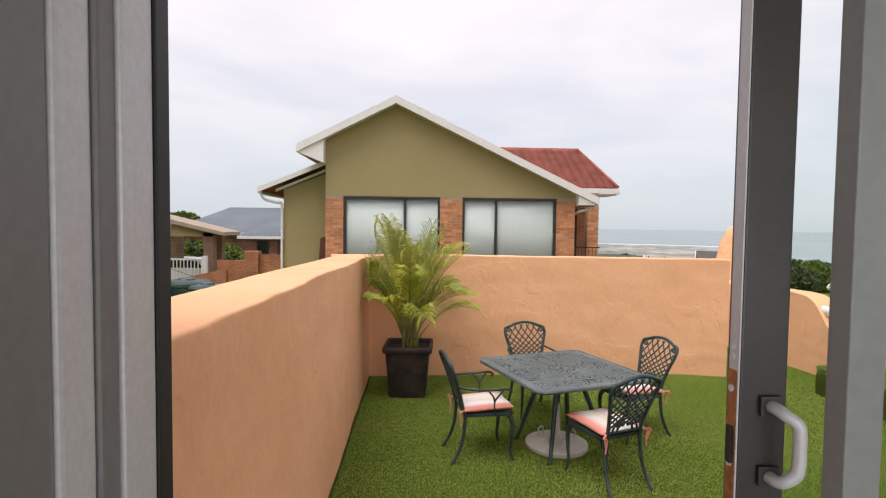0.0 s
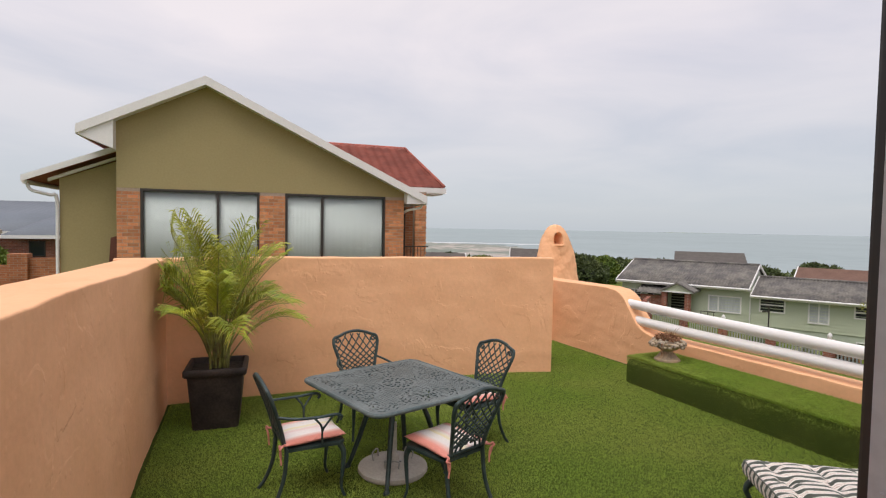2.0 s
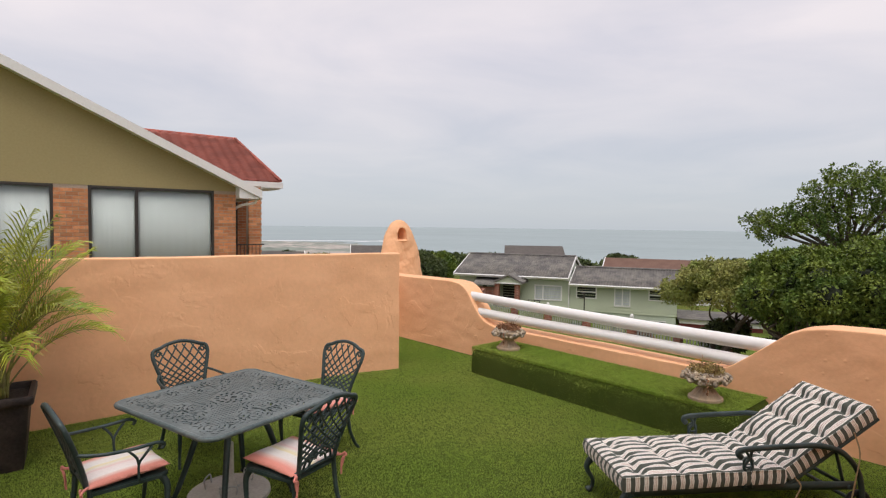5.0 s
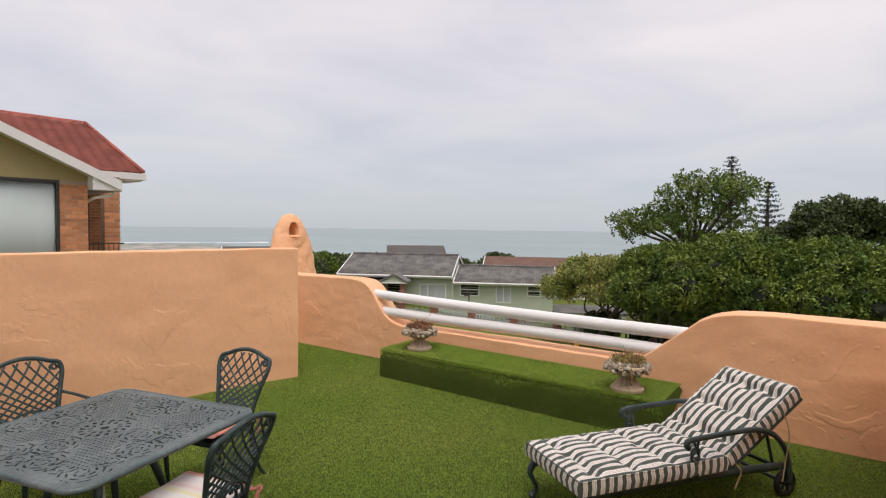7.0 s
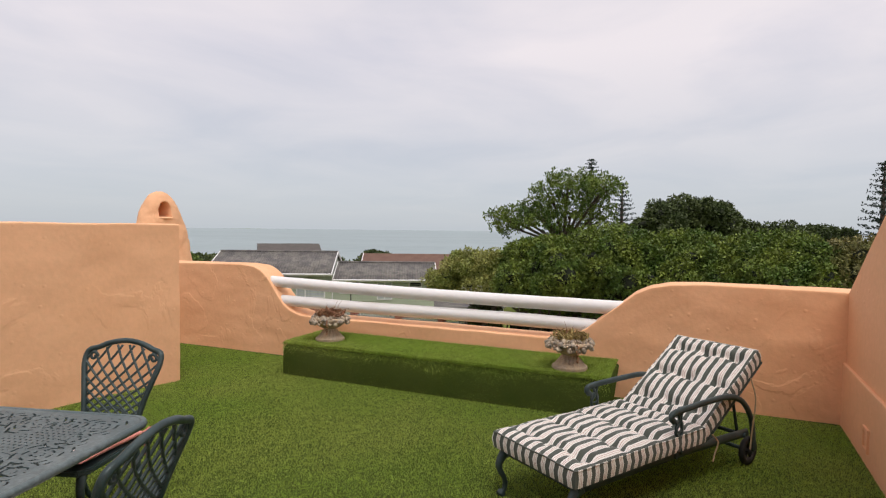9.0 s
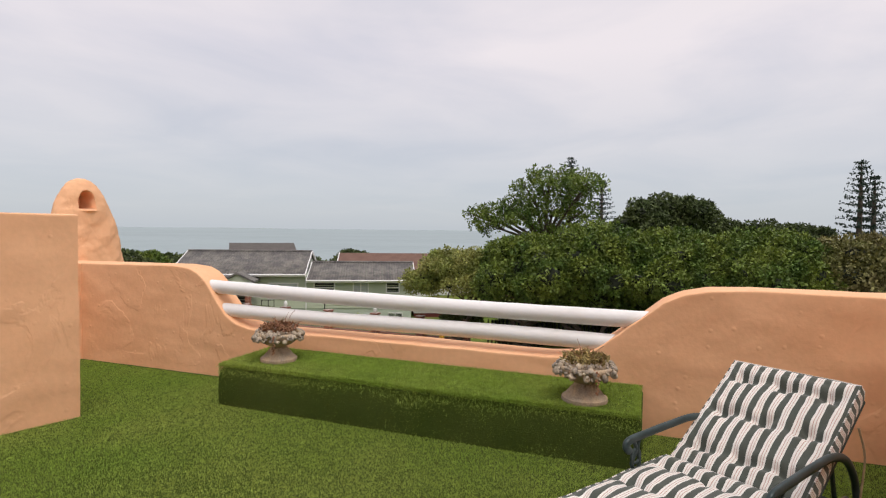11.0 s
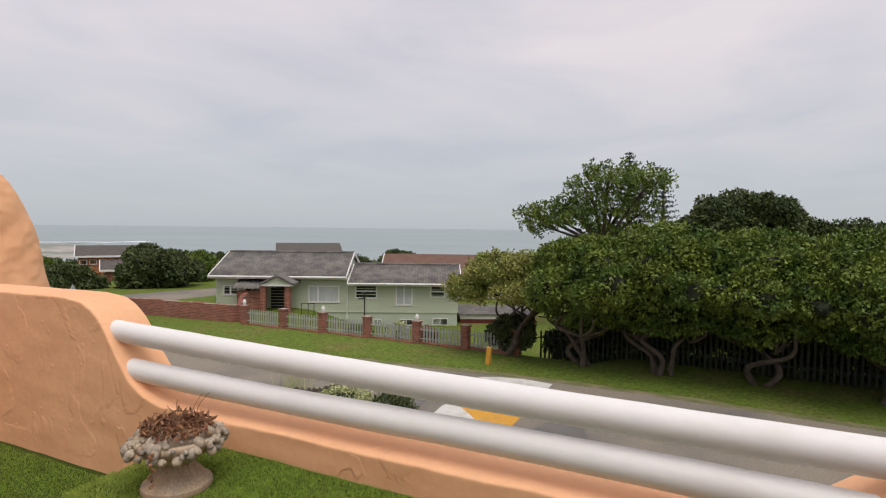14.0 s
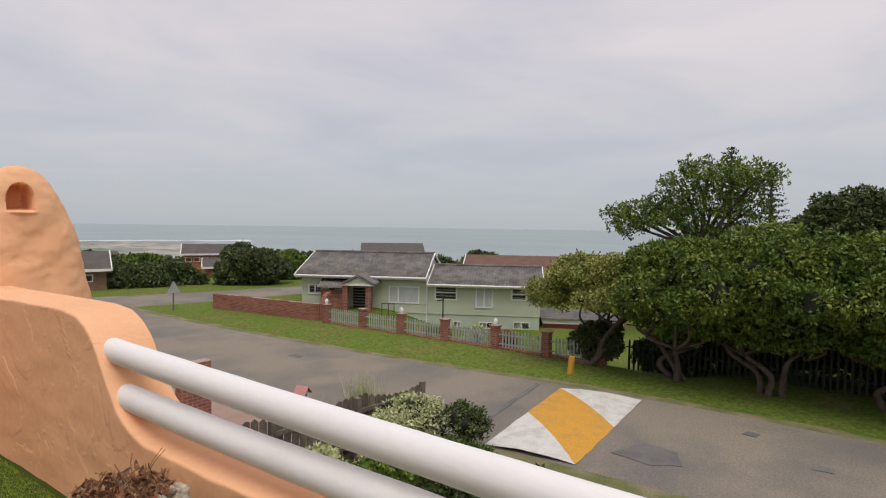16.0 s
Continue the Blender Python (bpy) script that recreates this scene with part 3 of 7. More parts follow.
RIBBON = mat("pink_ribbon", (0.66, 0.24, 0.20), 0.8, var=0.1, bump=0.1)
BEIGECORD = mat("beige_cord", (0.42, 0.30, 0.17), 0.9, var=0.15, bump=0.2)


def stripes(name, axis, stops, period, rough=0.9):
    """Woven cloth with stripes along one of the thing's own axes; stops: (place, colour)."""
    m = bpy.data.materials.new(name)
    m.use_nodes = True
    nt = m.node_tree
    n, l = nt.nodes.new, nt.links.new
    b = nt.nodes["Principled BSDF"]
    b.inputs["Roughness"].default_value = rough
    b.inputs["Sheen Weight"].default_value = 0.15
    co, sep = n("ShaderNodeTexCoord"), n("ShaderNodeSeparateXYZ")
    l(co.outputs["Object"], sep.inputs[0])
    wob = n("ShaderNodeTexNoise")
    wob.inputs["Scale"].default_value = 6.0
    l(co.outputs["Object"], wob.inputs["Vector"])
    off = n("ShaderNodeMath")
    off.operation = "MULTIPLY_ADD"
    off.inputs[1].default_value = 0.012
    l(wob.outputs[0], off.inputs[0])
    l(sep.outputs[axis], off.inputs[2])
    div = n("ShaderNodeMath")
    div.operation = "DIVIDE"
    div.inputs[1].default_value = period
    l(off.outputs[0], div.inputs[0])
    fr = n("ShaderNodeMath")
    fr.operation = "FRACT"
    l(div.outputs[0], fr.inputs[0])
    ramp = n("ShaderNodeValToRGB")
    ramp.color_ramp.interpolation = "LINEAR" if period > 0.2 else "CONSTANT"
    e = ramp.color_ramp.elements
    e[0].position, e[0].color = stops[0][0], (*stops[0][1], 1)
    e[1].position, e[1].color = stops[1][0], (*stops[1][1], 1)
    for p, c in stops[2:]:
        e.new(p).color = (*c, 1)
    l(fr.outputs[0], ramp.inputs[0])
    weave = n("ShaderNodeTexNoise")
    weave.inputs["Scale"].default_value = 160.0
    l(co.outputs["Object"], weave.inputs["Vector"])
    var = n("ShaderNodeMapRange")
    var.inputs["To Min"].default_value, var.inputs["To Max"].default_value = 0.8, 1.2
    l(weave.outputs[0], var.inputs["Value"])
    sc = n("ShaderNodeVectorMath")
    sc.operation = "SCALE"
    l(ramp.outputs[0], sc.inputs[0])
    l(var.outputs[0], sc.inputs["Scale"])
    l(sc.outputs[0], b.inputs["Base Color"])
    bp = n("ShaderNodeBump")
    bp.inputs["Strength"].default_value, bp.inputs["Distance"].default_value = 0.3, 0.003
    l(weave.outputs[0], bp.inputs["Height"])
    l(bp.outputs[0], b.inputs["Normal"])
    return m


CREAM, DKGREEN, PINK = (0.74, 0.71, 0.66), (0.066, 0.076, 0.062), (0.50, 0.33, 0.28)
LSTOPS = [(0.0, DKGREEN), (0.38, CREAM), (0.52, PINK), (0.57, CREAM), (0.69, PINK), (0.74, CREAM), (0.90, DKGREEN)]
LCLOTH = stripes("green_white_striped_cloth", "Y", LSTOPS, 0.062)
LGUSSET = stripes("green_white_striped_edging", "X", LSTOPS, 0.062)
SEATCLOTH = stripes("pink_white_striped_cloth", "Y", [(0.0, (0.70, 0.64, 0.56)), (0.07, (0.72, 0.62, 0.36)), (0.10, (0.72, 0.68, 0.64)), (0.24, (0.70, 0.64, 0.62)), (0.30, (0.70, 0.46, 0.40)), (0.38, (0.66, 0.25, 0.20)), (0.64, (0.66, 0.25, 0.20)), (0.70, (0.70, 0.48, 0.42)), (0.75, (0.74, 0.68, 0.66)), (0.90, (0.72, 0.62, 0.60)), (0.94, (0.70, 0.50, 0.48)), (1.0, (0.70, 0.64, 0.56))], 0.47)


def table_top_mesh():
    n, size, thick = 240, 1.13, 0.010
    c = (np.arange(n) + 0.5) / n * size - size / 2
    x, y = np.meshgrid(c, c)
    ax, ay = np.abs(x), np.abs(y)
    hole = np.zeros_like(x, bool)
    # bands of small diamonds
    dia = (np.cos(2 * np.pi * (ax + ay) / 0.050) * np.cos(2 * np.pi * (ax - ay) / 0.050) > 0.60)
    band = (np.abs(ax - ay) < 0.12) & (np.hypot(ax, ay) > 0.15) & (np.maximum(ax, ay) < 0.40)
    hole |= dia & band
    # scrolls round a few centres
    for cx, cy, r0, turn in ((0.42, 0.42, 0.115, 1), (0.42, 0.14, 0.13, -1), (0.14, 0.42, 0.13, 1), (0.27, 0.0, 0.13, 1), (0.0, 0.27, 0.13, -1), (0.42, 0.28, 0.09, 1), (0.28, 0.42, 0.09, -1), (0.0, 0.45, 0.09, 1), (0.45, 0.0, 0.09, -1)):
        dx, dy = ax - cx, ay - cy
        r, a = np.hypot(dx, dy), np.arctan2(dy, dx) * turn
        spiral = np.sin(2 * np.pi * r / 0.031 - a * 1.0) > 0.58
        gaps = np.sin(a * 6 + r * 75) > -0.25
        hole |= spiral & gaps & (r < r0) & (r > 0.012) & ~band
    r, a = np.hypot(x, y), np.arctan2(y, x)
    hole &= r > 0.135
    hole |= (np.sin(a * 12) > 0.25) & (r > 0.06) & (r < 0.085)
    hole |= (np.sin(a * 16 + r * 40) > 0.2) & (r > 0.10) & (r < 0.128)
    hole |= r < 0.022
    rim = np.maximum(ax, ay) > size / 2 - 0.048
    hole &= ~rim
    corner = (ax > size / 2 - 0.09) & (ay > size / 2 - 0.09) & (np.hypot(ax - size / 2 + 0.09, ay - size / 2 + 0.09) > 0.09)
    keep = ~hole & ~corner
    w = n + 1
    g = np.arange(w) / n * size - size / 2
    verts = [(u, v, 0.0) for v in g for u in g] + [(u, v, -thick) for v in g for u in g]
    under = w * w
    faces = []
    for j in range(n):
        for i in range(n):
            if not keep[j, i]:
                continue
            a0, b0, c0, d0 = j * w + i, j * w + i + 1, (j + 1) * w + i + 1, (j + 1) * w + i
            faces.append((a0, b0, c0, d0))
            for (p, q), jj, ii in (((a0, b0), j - 1, i), ((b0, c0), j, i + 1), ((c0, d0), j + 1, i), ((d0, a0), j, i - 1)):
                if not (0 <= jj < n and 0 <= ii < n) or not keep[jj, ii]:
                    faces.append((q, p, p + under, q + under))
    return verts, faces


def rounded_square(half, r, z, n=8):
    out = []
    for k, (sx, sy) in enumerate(((1, 1), (-1, 1), (-1, -1), (1, -1))):
        for i in range(n + 1):
            a = math.pi / 2 * (k + i / n)
            out.append((sx * (half - r) + r * math.cos(a), sy * (half - r) + r * math.sin(a), z))
    return out


def garden_table():
    t = thing("garden_table", pose(1.70, 5.39, 0, 0, 0, 19.0), "square weathered green cast-metal table with a pierced scrollwork top", "garden table")
    verts, faces = table_top_mesh()
    top = mesh_part("tabletop", [(x, y, z + 0.728) for x, y, z in verts], faces, TABLEGREEN, t)
    bm = bmesh.new()
    loop = rounded_square(0.565, 0.09, 0.716)
    tube(bm, loop + loop[:1], 0.017, 8, caps=False)
    part("rim", bm, TABLEGREEN, t, smooth=True)
    bm = bmesh.new()
    lathe(bm, [(0.0, 0.70), (0.10, 0.70), (0.11, 0.69), (0.10, 0.66), (0.05, 0.655), (0.0, 0.655)], 20)
    part("hub", bm, CASTGREEN, t, smooth=True, flat_angle=40)
    for k in range(4):
        a = radians(45 + 90 * k)
        c, s = math.cos(a), math.sin(a)
        bm = bmesh.new()
        pts = curve([(r * c, r * s, z) for r, z in ((0.06, 0.675), (0.16, 0.62), (0.24, 0.48), (0.315, 0.26), (0.38, 0.08), (0.41, 0.01))], 5)
        tube(bm, pts, [0.026 - 0.010 * i / (len(pts) - 1) for i in range(len(pts))], 8)
        lathe(bm, [(0.0, 0.0), (0.024, 0.0), (0.026, 0.012), (0.016, 0.03), (0.0, 0.035)], 10, (0.41 * c, 0.41 * s))
        part("leg", bm, CASTGREEN, t, smooth=True, flat_angle=50)
        bm = bmesh.new()
        tube(bm, [(0.10 * c, 0.10 * s, 0.69), (0.5 * c, 0.5 * s, 0.705)], 0.012, 6)
        part("brace", bm, CASTGREEN, t)


garden_table()


def chair_parts(t, arms):
    def xb(z):
        return -0.215 - 0.15 * max(0.0, (z - 0.42) / 0.48) ** 1.3

    def half(z):
        return steps_of([(0.44, 0.155), (0.52, 0.165), (0.62, 0.185), (0.72, 0.212), (0.80, 0.232), (0.85, 0.225)], z)
    bm = bmesh.new()
    outline = [(0.155, 0.43), (0.165, 0.52), (0.185, 0.62), (0.212, 0.72), (0.232, 0.80), (0.222, 0.855), (0.165, 0.875), (0.10, 0.90), (0.0, 0.915)]
    line = outline + [(-y, z) for y, z in outline[-2::-1]]
    tube(bm, curve([(xb(z), y, z) for y, z in line], 4), 0.0155, 8)
    tube(bm, [(xb(0.455), y, 0.455) for y in (-0.155, 0, 0.155)], 0.010, 6)
    part("back_frame", bm, CASTGREEN, t, smooth=True)
    # crossing lattice bars that bow outwards
    top_z = lambda y: 0.905 - 0.9 * abs(y) ** 1.9
    for sign in (1, -1):
        for c in np.linspace(-1.8, 1.8, 12):
            pts = []
            for s in np.linspace(0, 1, 26):
                z = 0.50 + 0.39 * s
                f = c + sign * (2.1 * (s - 0.5) + 0.35 * math.sin(math.pi * s))
                y = f * half(min(z, 0.84))
                if abs(f) <= 1.0 and z < top_z(y):
                    pts.append((xb(z), y, z))
            if len(pts) > 2:
                bm = bmesh.new()
                tube(bm, pts, 0.0070, 6)
                part("lattice_bar", bm, CASTGREEN, t, smooth=True)
    for r, zc in ((0.075, 0.46), (0.12, 0.46)):
        bm = bmesh.new()
        tube(bm, [(xb(zc + r * math.sin(a)), r * math.cos(a), zc + 0.9 * r * math.sin(a)) for a in np.linspace(0, math.pi, 14)], 0.0085, 6)
        part("arch_bar", bm, CASTGREEN, t, smooth=True)
    for sy in (1, -1):
        bm = bmesh.new()
        tube(bm, [(xb(0.83), sy * (0.185 - 0.028 * math.cos(a) * (1 - a / 9)), 0.825 + 0.028 * math.sin(a) * (1 - a / 9)) for a in np.linspace(0, 7.0, 18)], 0.008, 6)
        part("scroll", bm, CASTGREEN, t, smooth=True)
    bm = bmesh.new()
    prism(bm, [(-0.205, -0.20), (0.17, -0.225), (0.215, -0.19), (0.225, 0.0), (0.215, 0.19), (0.17, 0.225), (-0.205, 0.20)], "z", 0.395, 0.425)
    bmesh.ops.bevel(bm, geom=bm.edges[:], offset=0.007, segments=2, affect="EDGES")
    part("seat", bm, CASTGREEN, t, smooth=True, flat_angle=40)
    for sy in (1, -1):
        bm = bmesh.new()
        pts = curve([(0.175, sy * 0.185, 0.40), (0.205, sy * 0.20, 0.33), (0.20, sy * 0.20, 0.20), (0.19, sy * 0.20, 0.08), (0.215, sy * 0.21, 0.0)], 5)
        tube(bm, pts, [0.024 - 0.013 * min(1, 1.4 * i / (len(pts) - 1)) for i in range(len(pts))], 8)
        part("leg", bm, CASTGREEN, t, smooth=True)
        bm = bmesh.new()
        pts = curve([(-0.205, sy * 0.165, 0.46), (-0.205, sy * 0.175, 0.36), (-0.225, sy * 0.18, 0.20), (-0.275, sy * 0.19, 0.07), (-0.325, sy * 0.195, 0.0)], 5)
        tube(bm, pts, [0.017 - 0.004 * i / (len(pts) - 1) for i in range(len(pts))], 8)
        part("leg", bm, CASTGREEN, t, smooth=True)
        if arms:
            bm = bmesh.new()
            tube(bm, curve([(xb(0.66), sy * 0.20, 0.66), (-0.16, sy * 0.245, 0.645), (0.0, sy * 0.265, 0.64), (0.12, sy * 0.27, 0.645), (0.165, sy * 0.27, 0.625), (0.15, sy * 0.27, 0.60)], 5), 0.011, 8)
            part("armrest", bm, CASTGREEN, t, smooth=True)
            bm = bmesh.new()
            tube(bm, curve([(0.10, sy * 0.27, 0.635), (0.055, sy * 0.262, 0.58), (0.03, sy * 0.25, 0.53), (0.035, sy * 0.235, 0.42)], 5), 0.008, 6)
            tube(bm, curve([(-0.03, sy * 0.265, 0.635), (0.015, sy * 0.258, 0.58), (0.03, sy * 0.25, 0.53)], 5), 0.008, 6)
            part("arm_support", bm, CASTGREEN, t, smooth=True)


def pillow(bm, lx, ly, thick, z, power=3.2, n=28, shift=0.0):
    """A soft square cushion."""
    def h(u, v):
        e = max(0.0, 1 - abs(u) ** power) * max(0.0, 1 - abs(v) ** power)
        return e ** 0.35
    for side in (1, -1):
        grid = []
        for j in range(n + 1):
            row = []
            for i in range(n + 1):
                u, v = 2 * i / n - 1, 2 * j / n - 1
                pin = 1 - 0.06 * (1 - abs(u * v))
                z2 = z + side * thick / 2 * h(u, v) + (0.006 * noise.noise((u * 2 + shift, v * 2, side)) if side > 0 else 0)
                row.append(bm.verts.new((u * lx / 2 * pin, v * ly / 2 * pin, z2)))
            grid.append(row)
        for j in range(n):
            for i in range(n):
                q = (grid[j][i], grid[j][i + 1], grid[j + 1][i + 1], grid[j + 1][i])
                bm.faces.new(q if side > 0 else q[::-1])
    bmesh.ops.remove_doubles(bm, verts=bm.verts[:], dist=0.0006)


def seat_cushion(m, label):
    c = thing("seat_cushion", m, label, "cushion", "cushions on the garden chairs")
    bm = bmesh.new()
    pillow(bm, 0.44, 0.43, 0.058, 0.033, shift=m.translation.x)
    part("pad", bm, SEATCLOTH, c, smooth=True)
    for sy in (1, -1):
        for k in range(2):
            bm = bmesh.new()
            tube(bm, curve([(-0.205, sy * 0.17, 0.03), (-0.245, sy * (0.20 + 0.01 * k), 0.03), (-0.262, sy * (0.215 + 0.02 * k), 0.045 - 0.02 * k), (-0.255, sy * (0.215 - 0.02 * k), 0.0), (-0.25, sy * 0.20, -0.05 - 0.05 * k)], 4), 0.007, 5)
            part("tie", bm, RIBBON, c, "pink fabric tie")


CHAIR = "dark green cast-metal garden chair with a lattice back"
for x, y, turn, arms, padded in ((0.98, 5.28, 9, True, True), (1.90, 4.80, 112, False, True), (2.47, 5.71, 199, False, True), (1.65, 6.31, 278, True, False)):
    chair = thing("garden_chair", pose(x, y, 0, 0, 0, turn), CHAIR + (" and armrests" if arms else ", armless"), "chair", "chairs round the garden table")
    chair_parts(chair, arms)
    if padded:
        seat_cushion(pose(x, y, 0.427, 0, -2, turn) , "pink and white striped cushion tied to a garden chair")


def umbrella_base():
    t = thing("umbrella_base", pose(1.67, 5.40, 0), "round pale concrete umbrella base with a metal socket", "umbrella base")
    bm = bmesh.new()
    lathe(bm, [(0.0, 0.0), (0.27, 0.0), (0.285, 0.02), (0.28, 0.045), (0.24, 0.065), (0.12, 0.085), (0.0, 0.09)], 40)
    part("base", bm, CONCRETE, t, smooth=True, flat_angle=50)
    bm = bmesh.new()
    lathe(bm, [(0.0, 0.085), (0.055, 0.085), (0.05, 0.11), (0.033, 0.14), (0.028, 0.40), (0.024, 0.40), (0.0, 0.40)], 18)
    part("socket", bm, CONCRETE, t, smooth=True, flat_angle=40)
    for a in (0.3, 2.5, 4.4):
        bm = bmesh.new()
        c, s = math.cos(a), math.sin(a)
        tube(bm, curve([(0.15 * c - 0.05 * s, 0.15 * s + 0.05 * c, 0.075), (0.16 * c - 0.05 * s, 0.16 * s + 0.05 * c, 0.14), (0.16 * c + 0.05 * s, 0.16 * s - 0.05 * c, 0.14), (0.15 * c + 0.05 * s, 0.15 * s - 0.05 * c, 0.075)], 5), 0.006, 6)
        part("handle", bm, METALGREY, t, "bent wire handle")
        bm = bmesh.new()
        tube(bm, [(0.075 * math.cos(a + 1), 0.075 * math.sin(a + 1), 0.085), (0.075 * math.cos(a + 1), 0.075 * math.sin(a + 1), 0.10)], 0.010, 8)
        part("bolt", bm, METALGREY, t)


umbrella_base()


# ---- the palm in its pot ----
def potted_palm():
    rnd = random.Random(5)
    pot = thing("plant_pot", pose(0.285, 6.99, 0, 0, 0, -3), "tall square dark brown plant pot with a rolled rim", "plant pot")
    bm = bmesh.new()
    rings = [rounded_square(h, r, z, 5) for h, r, z in ((0.205, 0.03, 0.0), (0.21, 0.03, 0.02), (0.25, 0.035, 0.50), (0.252, 0.035, 0.525), (0.275, 0.03, 0.53), (0.285, 0.03, 0.545), (0.285, 0.03, 0.585), (0.275, 0.03, 0.60), (0.25, 0.03, 0.60), (0.242, 0.03, 0.585), (0.235, 0.03, 0.50))]
    vs = [[bm.verts.new(p) for p in ring] for ring in rings]
    n = len(vs[0])
    for a, b in zip(vs, vs[1:]):
        for k in range(n):
            bm.faces.new((a[k], a[(k + 1) % n], b[(k + 1) % n], b[k]))
    bm.faces.new(vs[0][::-1])
    part("body", bm, POTMAT, pot, smooth=True, flat_angle=35)
    bm = bmesh.new()
    prism(bm, [(x, y) for x, y, _ in rounded_square(0.236, 0.03, 0, 4)], "z", 0.50, 0.55)
    part("soil", bm, SOIL, pot)
    palm = thing("palm", pose(0.285, 6.99, 0.55), "bushy yellow-green areca palm growing in the dark pot", "palm")
    for k in range(16):
        a, r = rnd.uniform(0, 6.28), rnd.uniform(0.01, 0.11)
        x, y = r * math.cos(a), r * math.sin(a)
        h = rnd.uniform(0.30, 0.55)
        bm = bmesh.new()
        tube(bm, curve([(x, y, -0.02), (x * 1.15, y * 1.15, h * 0.5), (x * 1.6, y * 1.6, h)], 4), [0.013 - 0.0006 * i for i in range(9)], 6)
        part("cane", bm, PALMSTEM, palm, smooth=True)
    for k in range(44):
        a = k * 2.39996 + rnd.uniform(-0.25, 0.25)
        tilt = rnd.choice((0.15, 0.3, 0.5, 0.7, 0.95, 1.2, 1.55)) + rnd.uniform(-0.1, 0.1)
        length = rnd.uniform(0.95, 1.32) * (1.12 - 0.25 * tilt / 1.2)
        if k > 31:
            length, tilt = length * 0.72, tilt * 0.6 + 0.45
        start = Vector((0.09 * math.cos(a), 0.09 * math.sin(a), rnd.uniform(0.05, 0.32)))
        d = Vector((math.cos(a), math.sin(a), 0))
        pts = []
        ang, p = math.pi / 2 - tilt * 0.35, start.copy()
        for i in range(19):
            pts.append(p.copy())
            ang -= (0.010 + 0.066 * (i / 18) ** 1.3) * (0.55 + tilt)
            p = p + (d * math.cos(ang) + Vector((0, 0, 1)) * math.sin(ang)) * (length / 18)
        # keep the leaf on the terrace side of both walls
        for i, q in enumerate(pts):
            q.x = max(q.x, -0.44 + 0.03 * (q.z > 1.1))
            q.y = min(q.y, 0.64)
        verts, faces = [], []
        bmr = bmesh.new()
        tube(bmr, pts, [0.008 - 0.0003 * i for i in range(19)], 5)
        rach = part("frond", bmr, PALMSTEM, palm)
        side = d.cross(Vector((0, 0, 1)))
        for i in range(6, 19):
            for half_step in (0, 0.5):
                f = (i + half_step - 6) / 13
                q = pts[i] if half_step == 0 or i == 18 else pts[i].lerp(pts[i + 1], half_step)
                t = (pts[min(i + 1, 18)] - pts[i - 1]).normalized()
                up = side.cross(t)
                ln = 0.29 * (0.5 + 0.7 * math.sin(math.pi * min(1, f * 0.85 + 0.12))) * rnd.uniform(0.85, 1.1)
                for s in (1, -1):
                    fall = rnd.uniform(0.15, 0.55)
                    w = (side * s * 0.78 + t * (0.75 + 0.5 * f) + up * 0.35).normalized()
                    mid = q + w * ln * 0.5
                    tip = q + w * ln + Vector((0, 0, -fall * ln))
                    wide = t.cross(w).normalized().cross(w) * 0.0056
                    lift = Vector((0, 0, 0.004))
                    b = len(verts)
                    verts += [q - wide * 0.3, q + wide * 0.3, mid + wide, mid + lift * 2, mid - wide, tip]
                    faces += [(b, b + 1, b + 2, b + 3), (b, b + 3, b + 4), (b + 3, b + 2, b + 5), (b + 4, b + 3, b + 5)]
        for v in verts:
            v.x, v.y = max(v.x, -0.51), min(v.y, 0.70)
        mesh_part("leaf_blade", [tuple(v) for v in verts], faces, PALMLEAF, rach)


potted_palm()


